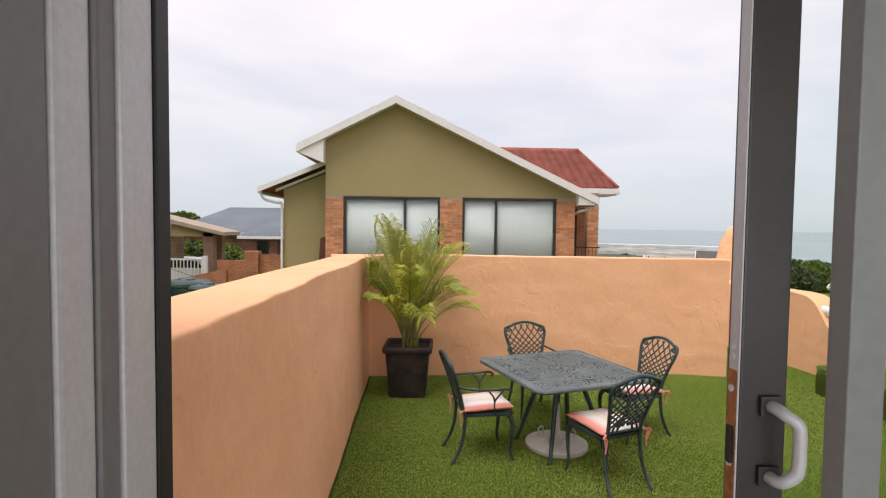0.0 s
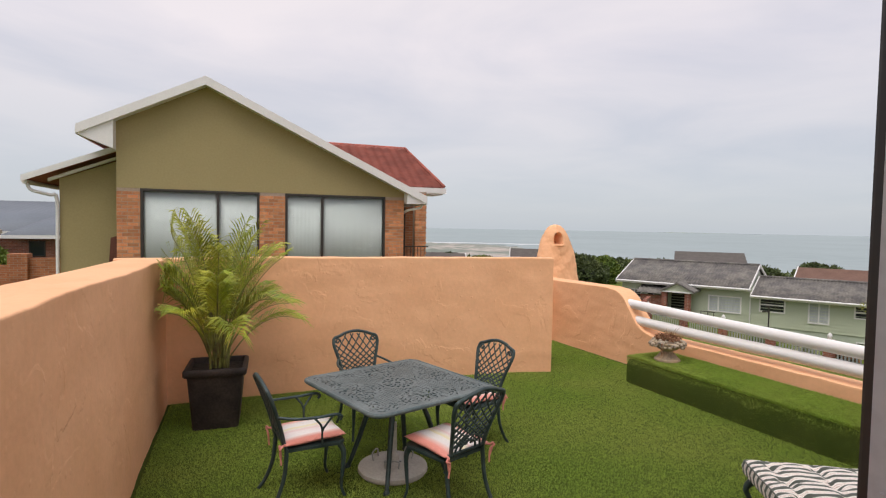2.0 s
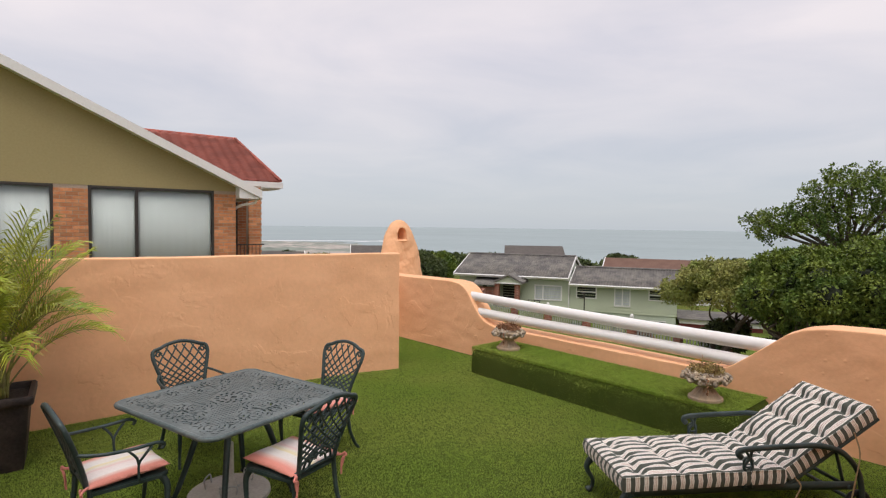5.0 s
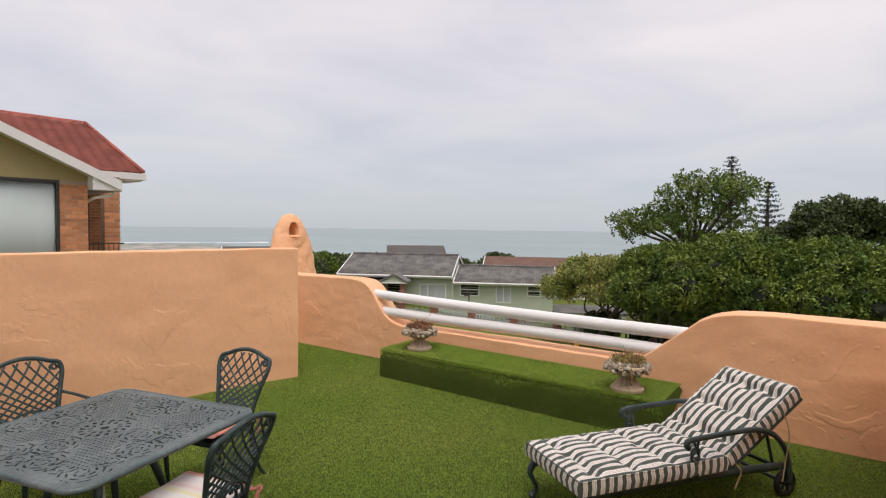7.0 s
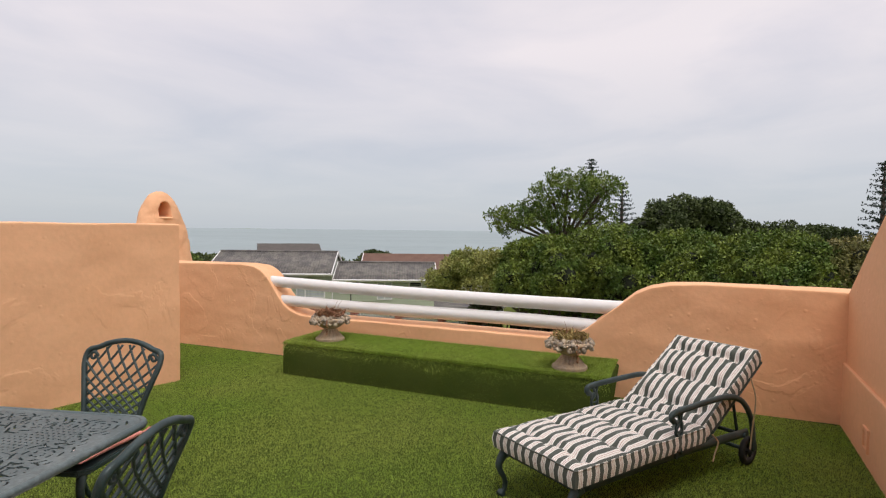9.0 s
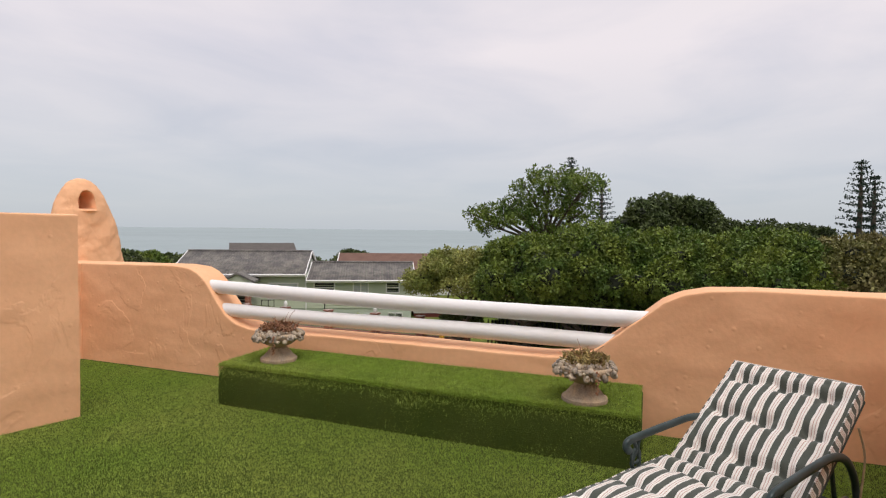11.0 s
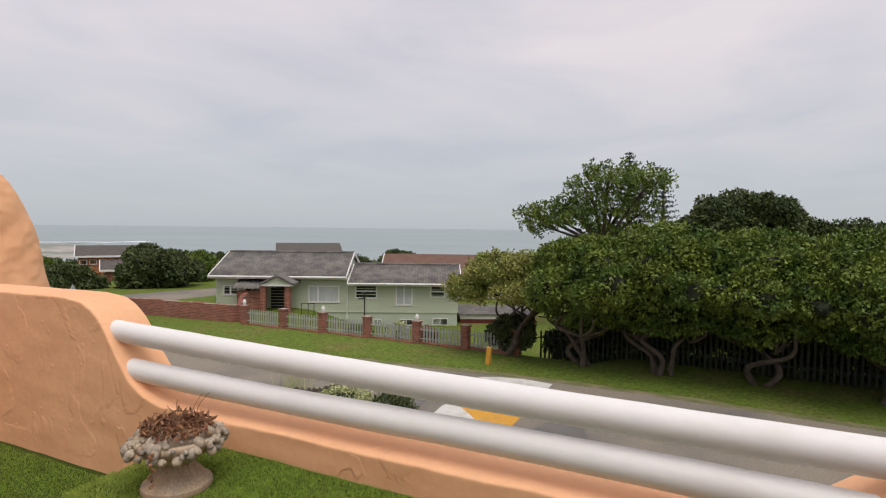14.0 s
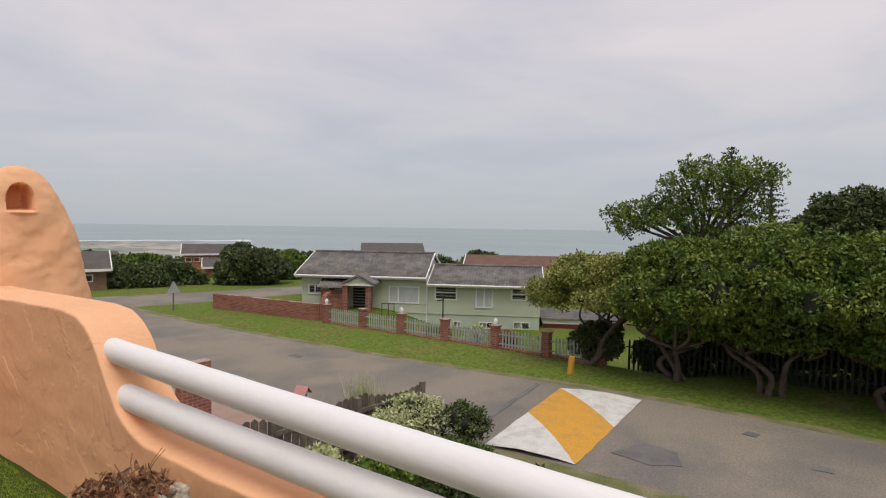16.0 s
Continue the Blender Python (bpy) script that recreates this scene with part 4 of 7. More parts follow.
# ---- the lounger ----
def tufted(bm_top, bm_side, length, width, thick, nx, ny, tufts_x, tufts_y, seed):
    def dent(x, y):
        d = 0.0
        for i in range(tufts_x):
            for j in range(tufts_y):
                cx, cy = length * (i + 0.5) / tufts_x, width * (j + 0.5) / tufts_y
                r2 = (x - cx) ** 2 + (y - cy) ** 2
                d += 0.034 * math.exp(-r2 / 0.0016) + 0.016 * math.exp(-r2 / 0.012)
                # creases run across between the tufts
                d += 0.006 * math.exp(-((x - cx) ** 2) / 0.0009)
                # folds that radiate from each button
                a = math.atan2(y - cy, x - cx)
                d += 0.007 * math.sin(5 * a + 3 * i + 2 * j + seed) * math.exp(-((math.sqrt(r2) - 0.06) / 0.045) ** 2)
        return d
    grid = []
    for j in range(ny + 1):
        row = []
        for i in range(nx + 1):
            x, y = length * i / nx, width * j / ny
            e = min(x, length - x, y, width - y)
            z = thick - 0.014 * max(0, 1 - e / 0.035) ** 2 + 0.022 * smooth01(e / 0.09) - dent(x, y) * smooth01(e / 0.05) + 0.006 * noise.noise((x * 7 + seed, y * 7, seed))
            row.append(bm_top.verts.new((x, y, z)))
        grid.append(row)
    for j in range(ny):
        for i in range(nx):
            bm_top.faces.new((grid[j][i], grid[j][i + 1], grid[j + 1][i + 1], grid[j + 1][i]))
    loop = [g for g in grid[0]] + [r[-1] for r in grid[1:]] + [g for g in grid[-1][-2::-1]] + [r[0] for r in grid[-2:0:-1]]
    c = Vector((length / 2, width / 2, 0))
    upper = [bm_side.verts.new(v.co) for v in loop]
    middle = [bm_side.verts.new(Vector((v.co.x, v.co.y, thick * 0.5)) + (Vector((v.co.x, v.co.y, 0)) - c).normalized() * 0.012) for v in loop]
    lower = [bm_side.verts.new((v.co.x, v.co.y, 0.0)) for v in loop]
    n = len(loop)
    for a, b in ((upper, middle), (middle, lower)):
        for k in range(n):
            bm_side.faces.new((a[k], b[k], b[(k + 1) % n], a[(k + 1) % n]))
    bm_side.faces.new(lower)
    return [v.co.copy() for v in loop]


LOUNGE = pose(3.867, 3.960, 0, 0, 0, -29.5)


def sun_lounger():
    t = thing("sun_lounger", LOUNGE, "dark green metal sun lounger on two wheels with a raised back", "sun lounger")
    w = -0.62
    for y in (-0.03, w + 0.03):
        bm = bmesh.new()
        tube(bm, curve([(0.02, y, 0.262), (0.5, y, 0.26), (1.0, y, 0.255), (1.68, y, 0.225)], 4), 0.02, 8, flat=1.5)
        part("side_rail", bm, CASTGREEN, t, smooth=True)
        bm = bmesh.new()
        pts = curve([(0.06, y, 0.265), (0.01, y, 0.235), (-0.012, y, 0.18), (0.035, y, 0.09), (0.03, y, 0.035), (-0.005, y, 0.008)], 5)
        tube(bm, pts, [0.032 - 0.017 * min(1, i / 14) + (0.010 if i > len(pts) - 5 else 0) for i in range(len(pts))], 8)
        part("leg", bm, CASTGREEN, t, smooth=True)
        out = y + (0.035 if y > -0.3 else -0.035)
        bm = bmesh.new()
        tube(bm, curve([(0.80, out, 0.475), (0.775, out, 0.50), (0.80, out, 0.525), (0.95, out, 0.532), (1.15, out, 0.535), (1.36, out, 0.53), (1.54, out, 0.475), (1.66, out, 0.35), (1.70, out, 0.22), (1.71, out, 0.11)], 5), 0.016, 8, flat=1.25)
        part("armrest", bm, CASTGREEN, t, smooth=True)
        bm = bmesh.new()
        for dx in (-0.028, 0.028):
            tube(bm, curve([(0.85 + dx, out, 0.53), (0.86 + dx * 0.2, out, 0.47), (0.85 + dx * 1.1, out, 0.41), (0.86 + dx * 0.2, out, 0.35), (0.85 + dx, out, 0.27)], 5), 0.010, 6)
        tube(bm, [(0.85 + 0.035 * math.cos(a), out, 0.44 + 0.035 * math.sin(a)) for a in np.linspace(0, 6.28, 14)], 0.007, 5)
        tube(bm, [(0.86 + 0.025 * math.cos(a), out, 0.35 + 0.025 * math.sin(a)) for a in np.linspace(0, 6.28, 14)], 0.007, 5)
        part("arm_support", bm, CASTGREEN, t, "ornate cast arm support", smooth=True)
        wy = out + (-0.035 if y > -0.3 else 0.035)
        wheel = thing("wheel")
        wheel.parent = t
        bm = bmesh.new()
        tube(bm, [(1.71 + 0.078 * math.cos(a), wy, 0.098 + 0.078 * math.sin(a)) for a in np.linspace(0, 2 * math.pi, 33)], 0.020, 10, caps=False)
        part("tyre", bm, BLACKRUBBER, wheel, smooth=True)
        bm = bmesh.new()
        for k in range(5):
            a = 2 * math.pi * k / 5 + 0.3
            tube(bm, [(1.71, wy, 0.098), (1.71 + 0.075 * math.cos(a), wy, 0.098 + 0.075 * math.sin(a))], 0.010, 6)
        tube(bm, [(1.71, wy - 0.025, 0.098), (1.71, wy + 0.025, 0.098)], 0.02, 12)
        part("rim", bm, BLACKRUBBER, wheel)
    for x, z in ((0.03, 0.262), (0.85, 0.255), (1.62, 0.225), (1.71, 0.098)):
        bm = bmesh.new()
        tube(bm, [(x, 0.0, z), (x, w, z)], 0.014, 8)
        part("crossbar", bm, CASTGREEN, t)
    ang = 32.5
    back = pose(1.15, 0, 0.272, 0, -ang, 0)
    for y in (-0.03, w + 0.03):
        bm = bmesh.new()
        tube(bm, [back @ Vector((x, y, -0.02)) for x in (0.0, 0.3, 0.80)], 0.016, 8)
        part("back_rail", bm, CASTGREEN, t)
    bm = bmesh.new()
    tube(bm, [back @ Vector((0.45, w + 0.06, -0.03)), (1.62, w + 0.06, 0.24)], 0.011, 6)
    part("back_prop", bm, CASTGREEN, t)
    bm = bmesh.new()
    tube(bm, [back @ Vector((0.45, -0.06, -0.03)), (1.62, -0.06, 0.24)], 0.011, 6)
    part("back_prop", bm, CASTGREEN, t)
    # the cushion lies on the frame
    cush = thing("lounger_cushion", LOUNGE @ pose(0, 0, 0), "thick tufted green and white striped lounger cushion", "cushion")
    for name, m, length, wide, tx, seed in (("seat_pad", pose(-0.02, w - 0.01, 0.288), 1.14, 0.64, 4, 1), ("back_pad", back @ pose(0.03, w + 0.015, 0.0), 0.765, 0.60, 3, 7)):
        top, side = bmesh.new(), bmesh.new()
        loop = tufted(top, side, length, wide, 0.105, 110, 64, tx, 3, seed)
        a = part(name, top, LCLOTH, cush, smooth=True)
        a.matrix_basis = m
        b = part("gusset", side, LGUSSET, a, smooth=True, flat_angle=60)
        b.data.materials.append(LCLOTH)
        for poly in b.data.polygons:
            poly.material_index = int(abs(poly.normal.x) > abs(poly.normal.y))
        bm = bmesh.new()
        tube(bm, loop[::2] + loop[:1], 0.0045, 5, caps=False)
        part("piping", bm, LGUSSET, a, smooth=True)
    for p, drop in (((1.18, w - 0.02, 0.33), 0.16), ((1.60, w - 0.03, 0.62), 0.46)):
        bm = bmesh.new()
        tube(bm, curve([p, (p[0] + 0.03, p[1] - 0.02, p[2] - drop * 0.3), (p[0] + 0.01, p[1] - 0.015, p[2] - drop * 0.7), (p[0] - 0.02, p[1] - 0.02, p[2] - drop)], 5), 0.005, 5)
        part("tie", bm, BEIGECORD, cush, "beige fabric tie")


sun_lounger()


# ---- the stone urns ----
def urn(x, y, turn, plant, seed, label):
    rnd = random.Random(seed)
    t = thing("stone_urn", pose(x, y, 0.354, 0, 0, turn), label, "urn", "urns on the turf bench")
    bm = bmesh.new()
    seg, rings = 64, []
    for r, z, flute in ((0.0, 0.0, 0), (0.150, 0.0, 0), (0.155, 0.012, 0), (0.152, 0.03, 0), (0.138, 0.036, 0), (0.13, 0.045, 0.2), (0.10, 0.075, 1), (0.072, 0.11, 1), (0.062, 0.125, 0.3), (0.075, 0.135, 0)):
        rings.append([bm.verts.new(((r + 0.007 * flute * math.cos(k * 2 * math.pi / 4)) * math.cos(2 * math.pi * k / seg), (r + 0.007 * flute * math.cos(k * 2 * math.pi / 4)) * math.sin(2 * math.pi * k / seg), z)) for k in range(seg)])
    for a, b in zip(rings, rings[1:]):
        for k in range(seg):
            bm.faces.new((a[k], a[(k + 1) % seg], b[(k + 1) % seg], b[k]))
    part("foot", bm, STONE, t, smooth=True, flat_angle=40)
    bm = bmesh.new()
    lathe(bm, [(0.07, 0.13), (0.11, 0.15), (0.155, 0.185), (0.185, 0.22), (0.188, 0.245), (0.175, 0.252), (0.155, 0.235), (0.0, 0.23)], 40)
    part("bowl", bm, STONE, t, smooth=True)
    bm = bmesh.new()
    for k in range(190):
        a = rnd.uniform(0, 2 * math.pi)
        s = rnd.random()
        r, z = 0.140 + 0.068 * math.sin(s * 2.6), 0.272 - 0.085 * s
        size = rnd.choice((0.010, 0.012, 0.014, 0.018, 0.023))
        m = pose(r * math.cos(a), r * math.sin(a), z, rnd.uniform(0, 90), rnd.uniform(0, 90), math.degrees(a)) @ Matrix.Diagonal((size * rnd.uniform(0.9, 1.4), size * rnd.uniform(0.6, 1), size, 1))
        bmesh.ops.create_icosphere(bm, subdivisions=2 if size > 0.02 else 1, radius=1.0, matrix=m)
    tagged(part("fruit_rim", bm, STONEFRUIT, t, "grey stone rim carved with fruit and leaves", smooth=True), kind="stuff")
    # what is left of the planting
    verts, faces = [], []
    for k in range(420):
        a, r = rnd.uniform(0, 6.283), 0.155 * math.sqrt(rnd.random())
        base = Vector((r * math.cos(a), r * math.sin(a), 0.26 + rnd.uniform(0, 0.05)))
        d = Vector((rnd.gauss(0, 0.6), rnd.gauss(0, 0.6), rnd.uniform(0.2, 1))).normalized() * rnd.uniform(0.018, 0.05)
        s = d.cross(Vector((rnd.gauss(0, 1), rnd.gauss(0, 1), rnd.gauss(0, 1)))).normalized() * 0.007
        b = len(verts)
        up = d.cross(s).normalized() * 0.004
        verts += [base - s, base + s, base + d * 0.6 + s, base + d, base + d * 0.6 - s, base + d * 0.5 + up]
        faces += [(b, b + 1, b + 5), (b + 1, b + 2, b + 5), (b + 2, b + 3, b + 5), (b + 3, b + 4, b + 5), (b + 4, b, b + 5)]
    plant_ob = thing("urn_plant", pose(x, y, 0.354, 0, 0, turn), plant[1], "plant")
    tagged(mesh_part("planting", [tuple(v) for v in verts], faces, plant[0], plant_ob), kind="stuff")
    for k in range(26):
        a, r = rnd.uniform(0, 6.283), rnd.uniform(0.0, 0.14)
        p = Vector((r * math.cos(a), r * math.sin(a), 0.28))
        ln = rnd.uniform(0.04, 0.11) if k > 6 else rnd.uniform(0.10, 0.17)
        d = Vector((rnd.gauss(0, 0.7), rnd.gauss(0, 0.7), 1)).normalized() * ln
        bm = bmesh.new()
        tube(bm, curve([p, p + d * 0.5 + Vector((0, 0, 0.01)), p + d + Vector((rnd.uniform(-0.04, 0.04), rnd.uniform(-0.04, 0.04), 0))], 4), 0.0018, 4)
        part("dry_stem", bm, DRYPLANT, plant_ob)
    # a strand trails over the rim
    bm = bmesh.new()
    a0 = math.radians(210 - turn)
    for k in range(14):
        m = pose(0.225 * math.cos(a0) + rnd.uniform(-0.008, 0.008), 0.225 * math.sin(a0) + rnd.uniform(-0.008, 0.008), 0.25 - k * 0.011) @ Matrix.Diagonal((0.008, 0.008, 0.009, 1))
        bmesh.ops.create_icosphere(bm, subdivisions=1, radius=1.0, matrix=m)
    part("trailing_strand", bm, DRYPLANT, plant_ob)


urn(5.55, 6.55, 20, (DRYPLANT, "dried reddish-brown succulents sprouting thin bare stems"), 3, "low stone urn with a carved fruit rim and dried brown plants")
urn(5.635, 3.965, 75, (SUCCULENT, "pale yellow-brown succulents filling the stone urn"), 8, "low stone urn with a carved fruit rim and yellowed plants")


# ---- the pile of the turf ----
def turf_pile():
    rng = np.random.default_rng(4)

    def blades(name, base, normal, height, parent, count_label):
        n = len(base)
        ref = rng.normal(size=(n, 3))
        side = np.cross(normal, ref)
        side /= np.linalg.norm(side, axis=1)[:, None] + 1e-9
        lean = normal * rng.uniform(0.7, 1.0, (n, 1)) + rng.normal(0, 0.36, (n, 3))
        h = rng.uniform(0.6, 1.15, (n, 1)) * height
        a, b, c = base - side * 0.0019, base + side * 0.0019, base + lean * h
        verts = np.stack([a, b, c], 1).reshape(-1, 3)
        me = bpy.data.meshes.new(name)
        me.from_pydata(verts.tolist(), [], np.arange(3 * n).reshape(-1, 3).tolist())
        me.materials.append(BLADE)
        ob = new(name, me)
        if parent is not None:
            ob.parent = parent
            return tagged(ob, count_label, kind="stuff")
        return tagged(ob, count_label, "artificial turf", kind="stuff")
    n = 1250000
    xy = rng.uniform((-0.22, 1.55), (6.25, 9.5), (n, 2))
    edge = 6.33 - 0.078 * (xy[:, 1] - 1.6)
    ok = (xy[:, 0] < edge - 0.02) & ~((xy[:, 1] > 7.9) & (xy[:, 0] < 4.2)) & ~((xy[:, 0] > 5.25 + 0.067 * (6.93 - xy[:, 1])) & (xy[:, 1] < 6.95) & (xy[:, 1] > 3.6))
    xy = xy[ok]
    base = np.concatenate([xy, np.zeros((len(xy), 1))], 1)
    blades("turf_pile", base, np.tile([0.0, 0, 1], (len(base), 1)), 0.012, None, "short green synthetic grass blades over the terrace floor")
    # over the bench: top and front
    m, d = 170000, np.array([0.067, -0.9977, 0])
    out = np.array([0.9977, 0.067, 0])
    s, u = rng.uniform(0, 3.35, (m, 1)), rng.uniform(0.0, 1.0, (m, 1))
    start = np.array([5.245, 6.93, 0])
    top = start + d * s + out * (u * (0.95 - 0.07 * s) + 0.006) + np.array([0, 0, 0.353])
    v = rng.uniform(0.0, 0.35, (m, 1))
    front = start + d * s + out * 0.004 + np.array([0, 0, 1.0]) * v
    endw = start + out * (u * 0.7) + np.array([0, 0, 1.0]) * v
    # Front pile is kept sparse: bared dark backing stands in for the front's shade.
    keep = np.arange(m) < 14000
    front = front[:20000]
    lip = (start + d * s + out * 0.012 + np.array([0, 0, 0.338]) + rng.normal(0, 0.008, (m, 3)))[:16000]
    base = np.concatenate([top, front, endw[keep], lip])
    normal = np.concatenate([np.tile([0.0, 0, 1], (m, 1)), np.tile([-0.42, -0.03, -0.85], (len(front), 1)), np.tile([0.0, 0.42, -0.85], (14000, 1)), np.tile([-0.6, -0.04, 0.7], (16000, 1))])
    blades("turf_cover", base, normal, 0.015, BENCH, "short green synthetic grass blades over the bench")


turf_pile()


# ---- the neighbouring houses ----
def brick_texture(name, base, other, mortar, rough=0.9):
    """Face brick for walls that stay far off."""
    m = bpy.data.materials.new(name)
    m.use_nodes = True
    nt = m.node_tree
    n, l = nt.nodes.new, nt.links.new
    b = nt.nodes["Principled BSDF"]
    b.inputs["Roughness"].default_value = rough
    geo, sep, comb, add = n("ShaderNodeNewGeometry"), n("ShaderNodeSeparateXYZ"), n("ShaderNodeCombineXYZ"), n("ShaderNodeMath")
    l(geo.outputs["Position"], sep.inputs[0])
    l(sep.outputs["X"], add.inputs[0])
    l(sep.outputs["Y"], add.inputs[1])
    l(add.outputs[0], comb.inputs["X"])
    l(sep.outputs["Z"], comb.inputs["Y"])
    t = n("ShaderNodeTexBrick")
    t.inputs["Color1"].default_value, t.inputs["Color2"].default_value, t.inputs["Mortar"].default_value = (*base, 1), (*other, 1), (*mortar, 1)
    t.inputs["Scale"].default_value = 1.0
    t.inputs["Brick Width"].default_value, t.inputs["Row Height"].default_value, t.inputs["Mortar Size"].default_value = 0.24, 0.085, 0.007
    l(comb.outputs[0], t.inputs["Vector"])
    stain = n("ShaderNodeTexNoise")
    stain.inputs["Scale"].default_value, stain.inputs["Detail"].default_value = 1.7, 6
    l(geo.outputs["Position"], stain.inputs["Vector"])
    mr = n("ShaderNodeMapRange")
    mr.inputs["To Min"].default_value, mr.inputs["To Max"].default_value = 0.6, 1.4
    l(stain.outputs[0], mr.inputs["Value"])
    sc = n("ShaderNodeVectorMath")
    sc.operation = "SCALE"
    l(t.outputs["Color"], sc.inputs[0])
    l(mr.outputs[0], sc.inputs["Scale"])
    l(sc.outputs[0], b.inputs["Base Color"])
    bp = n("ShaderNodeBump")
    bp.inputs["Strength"].default_value, bp.inputs["Distance"].default_value = 0.4, 0.01
    l(t.outputs["Fac"], bp.inputs["Height"])
    bp.invert = True
    l(bp.outputs[0], b.inputs["Normal"])
    return m


FARBRICK = brick_texture("far_red_brick", (0.34, 0.115, 0.07), (0.19, 0.065, 0.045), (0.36, 0.27, 0.23))
FARORANGE = brick_texture("far_orange_brick", (0.46, 0.175, 0.07), (0.34, 0.115, 0.045), (0.36, 0.26, 0.18))
FARBROWN = brick_texture("far_brown_brick", (0.24, 0.13, 0.08), (0.18, 0.10, 0.06), (0.25, 0.20, 0.16))


def sheet(name, a, along, up, nu, nv, bump, material, parent, label="", fold=0.0, pitch=0.2, thick=0.03):
    """A roof slope from corner a: waves along the eave, and steps up the slope where fold is given."""
    a, along, up = Vector(a), Vector(along), Vector(up)
    normal = along.cross(up).normalized()
    L, H = along.length, up.length
    verts, faces = [], []
    vs = []
    for j in range(nv + 1):
        if fold and 0 < j < nv:
            vs += [(j / nv, fold), (j / nv + 0.0006, 0.0)]
        else:
            vs.append((j / nv, 0.0))
    for f, off in vs:
        for i in range(nu + 1):
            u = i / nu
            verts.append(tuple(a + along * u + up * f + normal * (bump * math.sin(2 * math.pi * u * L / pitch) + (0.0 if off else fold))))
    w = nu + 1
    for j in range(len(vs) - 1):
        for i in range(nu):
            faces.append((j * w + i, j * w + i + 1, (j + 1) * w + i + 1, (j + 1) * w + i))
    ob = mesh_part(name, verts, faces, material, parent, label, smooth=True)
    s = ob.modifiers.new("thickness", "SOLIDIFY")
    s.thickness, s.offset = thick, -1
    return ob


def plank(parent, name, a, b, w, h, material, label=""):
    """A straight board from a to b, w wide across and h high."""
    a, b = Vector(a), Vector(b)
    bm = bmesh.new()
    d = (b - a).normalized()
    side = d.cross(Vector((0, 0, 1)))
    side = side.normalized() if side.length > 1e-3 else Vector((1, 0, 0))
    up = side.cross(d)
    vs = [bm.verts.new(p + side * (w / 2) * su + up * (h / 2) * sv) for p in (a, b) for su, sv in ((-1, -1), (1, -1), (1, 1), (-1, 1))]
    for q in ((0, 1, 2, 3), (7, 6, 5, 4), (0, 4, 5, 1), (1, 5, 6, 2), (2, 6, 7, 3), (3, 7, 4, 0)):
        bm.faces.new([vs[k] for k in q])
    bmesh.ops.recalc_face_normals(bm, faces=bm.faces[:])
    return part(name, bm, material, parent, label)


def window(parent, lo, hi, axis_y, mullions=(), frame_mat=WHITE, glass=DARKGLASS, wide=0.06, depth=0.09, transom=None, name="window"):
    """A framed window standing proud of a wall in the plane y = axis_y, facing -y."""
    (x0, z0), (x1, z1) = lo, hi
    w = part(name, boxes(((x0, axis_y - 0.03, z0), (x0 + wide, axis_y + depth, z1)), ((x1 - wide, axis_y - 0.03, z0), (x1, axis_y + depth, z1)),
                         ((x0 + wide, axis_y - 0.03, z0), (x1 - wide, axis_y + depth, z0 + wide)), ((x0 + wide, axis_y - 0.03, z1 - wide), (x1 - wide, axis_y + depth, z1))), frame_mat, parent)
    for m in mullions:
        part("mullion", boxes(((m - wide / 2, axis_y - 0.028, z0 + wide), (m + wide / 2, axis_y + depth, z1 - wide))), frame_mat, w)
    if transom:
        part("transom", boxes(((x0 + wide, axis_y - 0.026, transom - wide / 2), (x1 - wide, axis_y + depth, transom + wide / 2))), frame_mat, w)
    edges = [x0 + wide] + [v for m in mullions for v in (m - wide / 2, m + wide / 2)] + [x1 - wide]
    for a, b in zip(edges[::2], edges[1::2]):
        sheet_ob = part("pane", boxes(((a, axis_y + 0.02, z0 + wide), (b, axis_y + 0.03, z1 - wide))), glass, w)
        sheet_ob.visible_shadow = glass is not GLASS
    return w


def brick_stack(parent, x0, x1, y, z0, z1, depth=0.11):
    """A pier of separate bricks over a mortar core."""
    part("mortar_core", boxes(((x0 + 0.006, y + 0.006, z0), (x1 - 0.006, y + 0.30, z1))), MORTAR, parent)
    course, joint = 0.083, 0.011
    meshes = {}
    for k in range(int((z1 - z0) / course)):
        z = z0 + k * course
        x = x0 - (0.115 if k % 2 else 0.0)
        while x < x1 - 0.02:
            a, b = max(x, x0), min(x + 0.222, x1)
            if b - a > 0.03:
                key = round(b - a, 2)
                if key not in meshes:
                    bm = boxes(((0, 0, 0), (b - a, depth, course - joint)), bevel=0.003)
                    me = bpy.data.meshes.new("brick")
                    bm.to_mesh(me)
                    bm.free()
                    me.materials.append(BRICK)
                    meshes[key] = me
                ob = new("brick", meshes[key])
                ob.parent = parent
                ob.location = (a, y + random.uniform(-0.003, 0.003), z)
            x += 0.233


